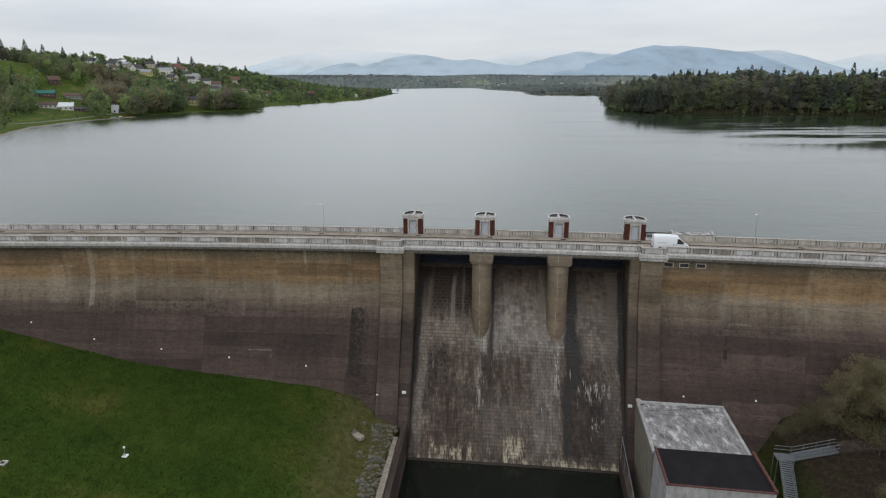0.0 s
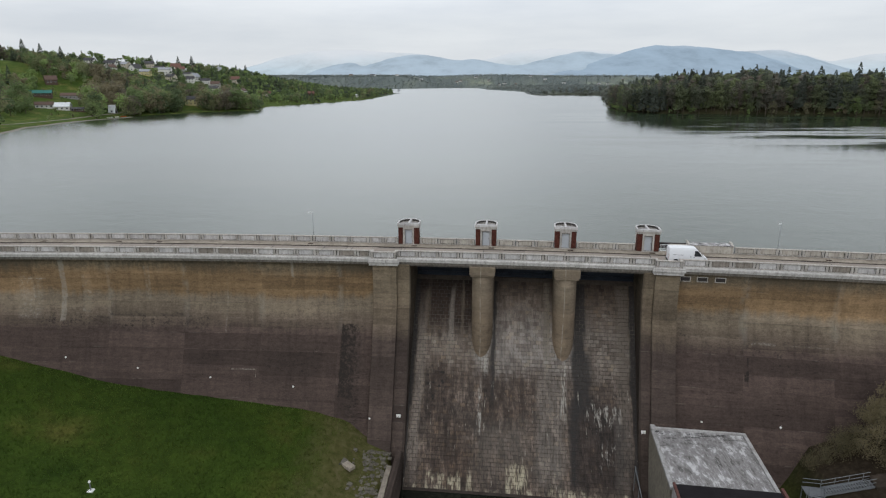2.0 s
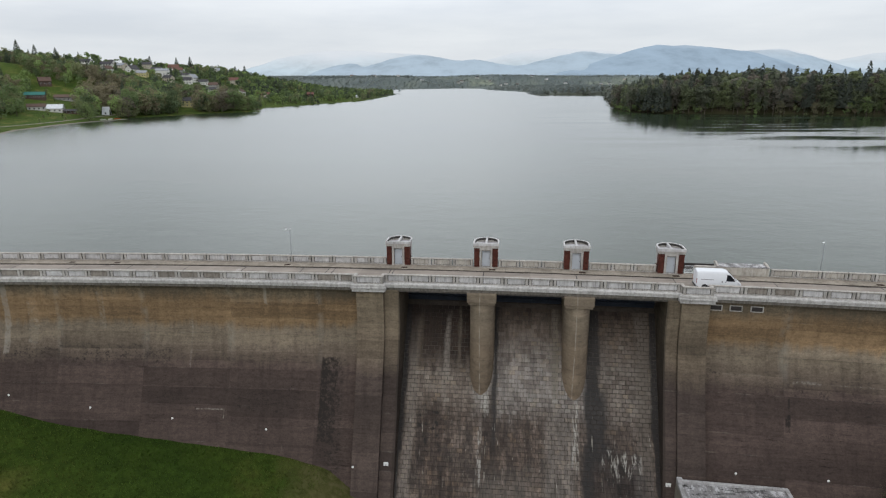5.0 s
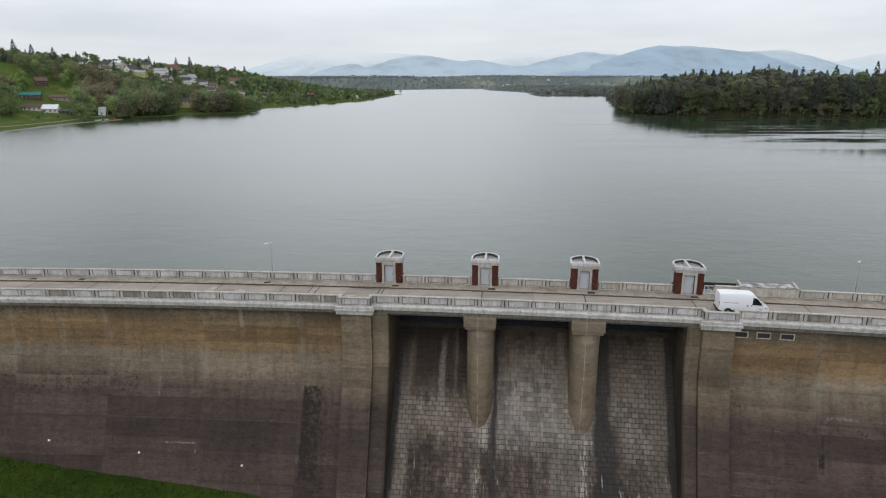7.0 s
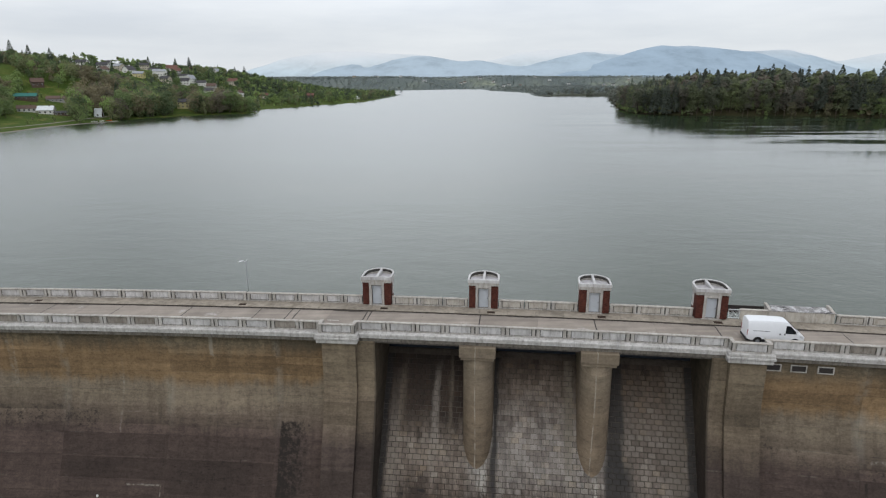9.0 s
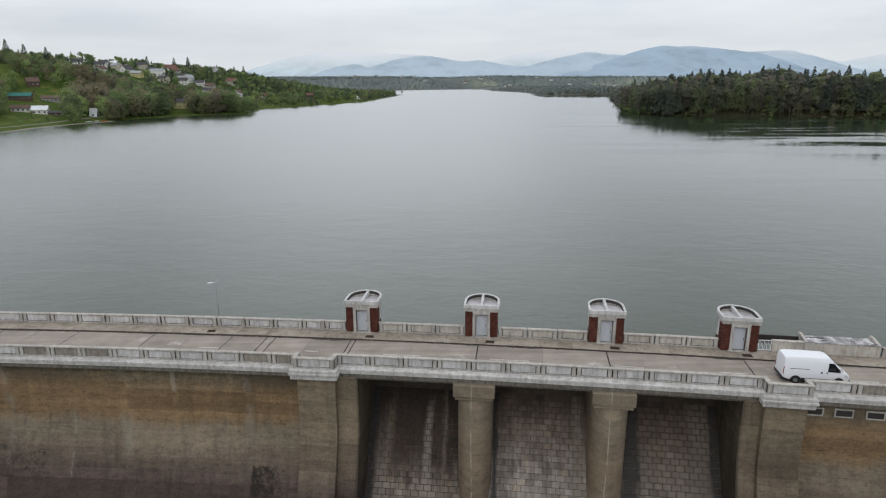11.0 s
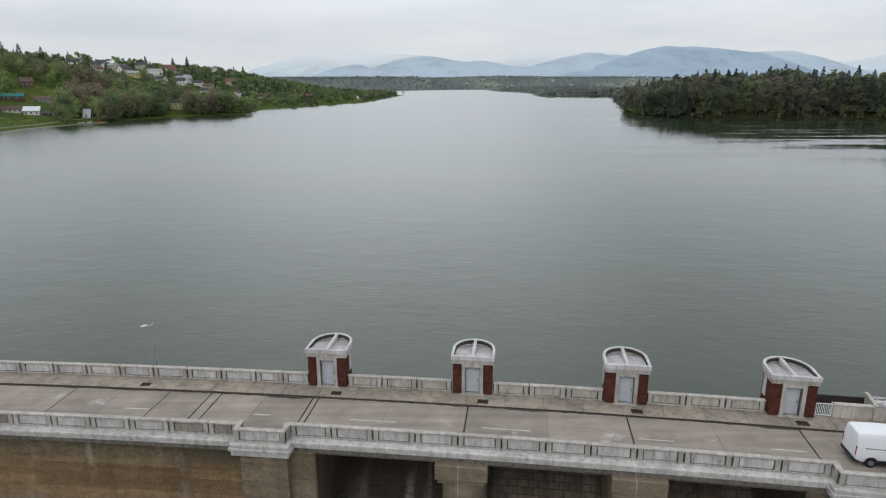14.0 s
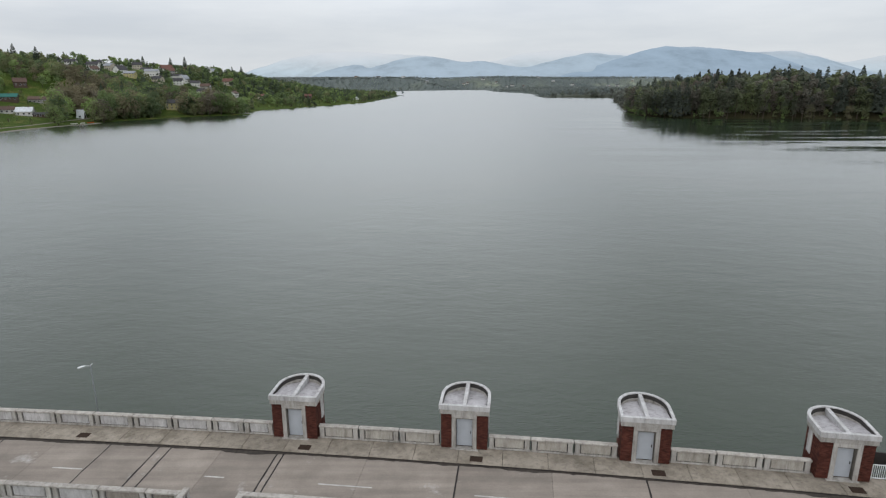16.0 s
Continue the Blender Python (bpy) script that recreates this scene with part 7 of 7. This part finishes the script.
g = Geo(W)
for i in range(760):
    n = rng.uniform(-38, -8.5)
    edge = -21.4 - 0.05 * (n + 10) + 1.2 * noise.noise((0, n * 0.3, 3)) - (1.8 if rng.random() < 0.12 else 0)
    q = rng.uniform(edge, -18.4)
    boulder(g, q, n, valley(q, n) + 0.03 - 0.14 * rng.random(), rng.choice((0.14, 0.18, 0.24, 0.3, 0.42)) * rng.uniform(0.8, 1.2))
solid("rubble_stones", g.mesh("rubble_stones", MAT["riprap"]), "grey rubble stones on the slope beside the pool", "rubble", "stuff")
slab = thing("broken_slab", at(-23.3, -14.3, valley(-23.3, -14.3) + 0.25, -38), "tipped pale concrete slab with a dark pipe end on the slope", "slab")
part("slab", Geo().box((-0.2, -0.5, -0.3), (1.4, 0.5, 0.2), 0.06).mesh("slab", MAT["kerb"]), slab)
part("base", Geo().box((-1.2, -0.6, -0.4), (-0.15, 0.6, 0.2), 0.06).mesh("base", MAT["frieze"]), slab)
part("pipe", Geo().tube((-1.1, -0.9, -0.1), (-0.2, -0.75, 0.05), 0.25, 0.25, 12).mesh("pipe", MAT["tar"]), slab)
post = thing("survey_post", at(-50.85, -25.4, valley(-50.85, -25.4)), "short white post on a pale square plate in the lawn", "post")
part("plate", Geo().box((-0.32, -0.32, -0.1), (0.32, 0.32, 0.10), 0.03).mesh("plate", MAT["marker"]), post)
part("shaft", Geo().tube((0, 0, 0.1), (0, 0, 1.15), 0.08, 0.07, 10).mesh("shaft", MAT["galv"]), post)
part("cap", Geo().tube((0, 0, 1.15), (0, 0, 1.32), 0.15, 0.12, 10).mesh("cap", MAT["marker"]), post)
well = thing("manhole", at(-63.9, -29.3, valley(-63.9, -29.3)) @ Matrix.Diagonal((0.7, 0.7, 0.7, 1)), "pale square concrete manhole frame in the lawn", "manhole")
for lo, hi in (((-0.6, -0.6, -0.2), (0.6, -0.4, 0.15)), ((-0.6, 0.4, -0.2), (0.6, 0.6, 0.15)), ((-0.6, -0.398, -0.2), (-0.4, 0.398, 0.15)), ((0.4, -0.398, -0.2), (0.6, 0.398, 0.15))):
    part("frame", Geo().box(lo, hi, 0.02).mesh("frame", MAT["cornice"]), well)
part("cover", Geo().box((-0.39, -0.39, -0.2), (0.39, 0.39, 0.05)).mesh("cover", MAT["tar"]), well)

# grass tufts on the lawn
g = Geo(W)
for i in range(26000):
    q, n = rng.uniform(-92, -19), rng.uniform(-50, -3)
    if n > wall_n(valley(q, n)) - 0.1 or (q > -26 and rng.random() < 0.75):
        continue
    z = valley(q, n)
    h, a = rng.uniform(0.10, 0.28), rng.random() * 6.283
    dx, dy = 0.10 * math.cos(a), 0.10 * math.sin(a)
    b = len(g.v)
    g.v += [W(q - dx, n - dy, z - 0.05), W(q + dx, n + dy, z - 0.05), W(q + rng.uniform(-0.12, 0.12), n + rng.uniform(-0.12, 0.12), z + h), W(q - dy, n + dx, z - 0.05)]
    g.f += [(b, b + 1, b + 2), (b + 3, b, b + 2)]
solid("grass_tufts", g.mesh("grass_tufts", leaves("grass_blade_green", ((0.055, 0.105, 0.020), (0.075, 0.125, 0.024), (0.11, 0.135, 0.036)))), "short tufts of spring grass on the lawn", "grass", "stuff")


# ---- granite blocks of the spillway, laid last ----
COURSE, DROP = 0.55, 0.823


def on_chute(s, t, o):
    return W(s, chute_n(-14.1) - 0.568 * t - 0.823 * o, -14.1 - DROP * t + 0.568 * o)


rng = random.Random(90)
SHARED = []
for i in range(8):
    w, h = 0.78, COURSE
    SHARED.append(Geo().box((-w / 2 + 0.010, -h / 2 + 0.011 * rng.uniform(0.6, 1.6), -0.05), (w / 2 - 0.010, h / 2 - 0.011, 0.05 + 0.025 * rng.random()), 0.02).mesh("stone", MAT["stone"]))
rest = Geo(on_chute)
count = 0
for r in range(54):
    t = r * COURSE
    z = -14.1 - DROP * t
    q = OPEN_L + 0.05 + (0.39 if r % 2 else 0.0)
    half = r % 2 == 1
    if half:
        q = OPEN_L + 0.05
    while q < OPEN_R - 0.3:
        w = 0.39 if half else 0.78
        half = False
        mid = q + w / 2
        if not any(abs(mid - c) < 1.5 and z > -21.0 for c in PIERS):
            if -4.7 < mid < 3.7 and -23.6 < z < -16.2 and count < 300:
                place = on_chute(mid, t + COURSE / 2, 0.0)
                head = math.degrees(HEAD - mid / RAD)
                part("stone", SHARED[rng.randrange(8)], spillway, "", pose(*place, 0, 0, head) @ pose(0, 0, 0, 55.4, 0, 0))
                count += 1
            else:
                low = z < -25.5
                o = 0.025 + 0.015 * rng.random() if low else 0.04 + 0.035 * rng.random()
                e = rng.uniform(0, 0.02)
                j = 0.006 if low else 0.010
                a, b = q + j + e, min(q + w, OPEN_R - 0.04) - j
                c, d = t + j, t + COURSE - j - e
                rest.add([(a, d, -0.02), (b, d, -0.02), (b, c, -0.02), (a, c, -0.02), (a + 0.02, d - 0.02, o), (b - 0.02, d - 0.02, o), (b - 0.02, c + 0.02, o), (a + 0.02, c + 0.02, o)],
                         [(4, 5, 6, 7), (0, 1, 5, 4), (1, 2, 6, 5), (2, 3, 7, 6), (3, 0, 4, 7)])
        q += w
tagged(part("stones", rest.mesh("stones", MAT["stone_rest"]), spillway), kind="stuff")
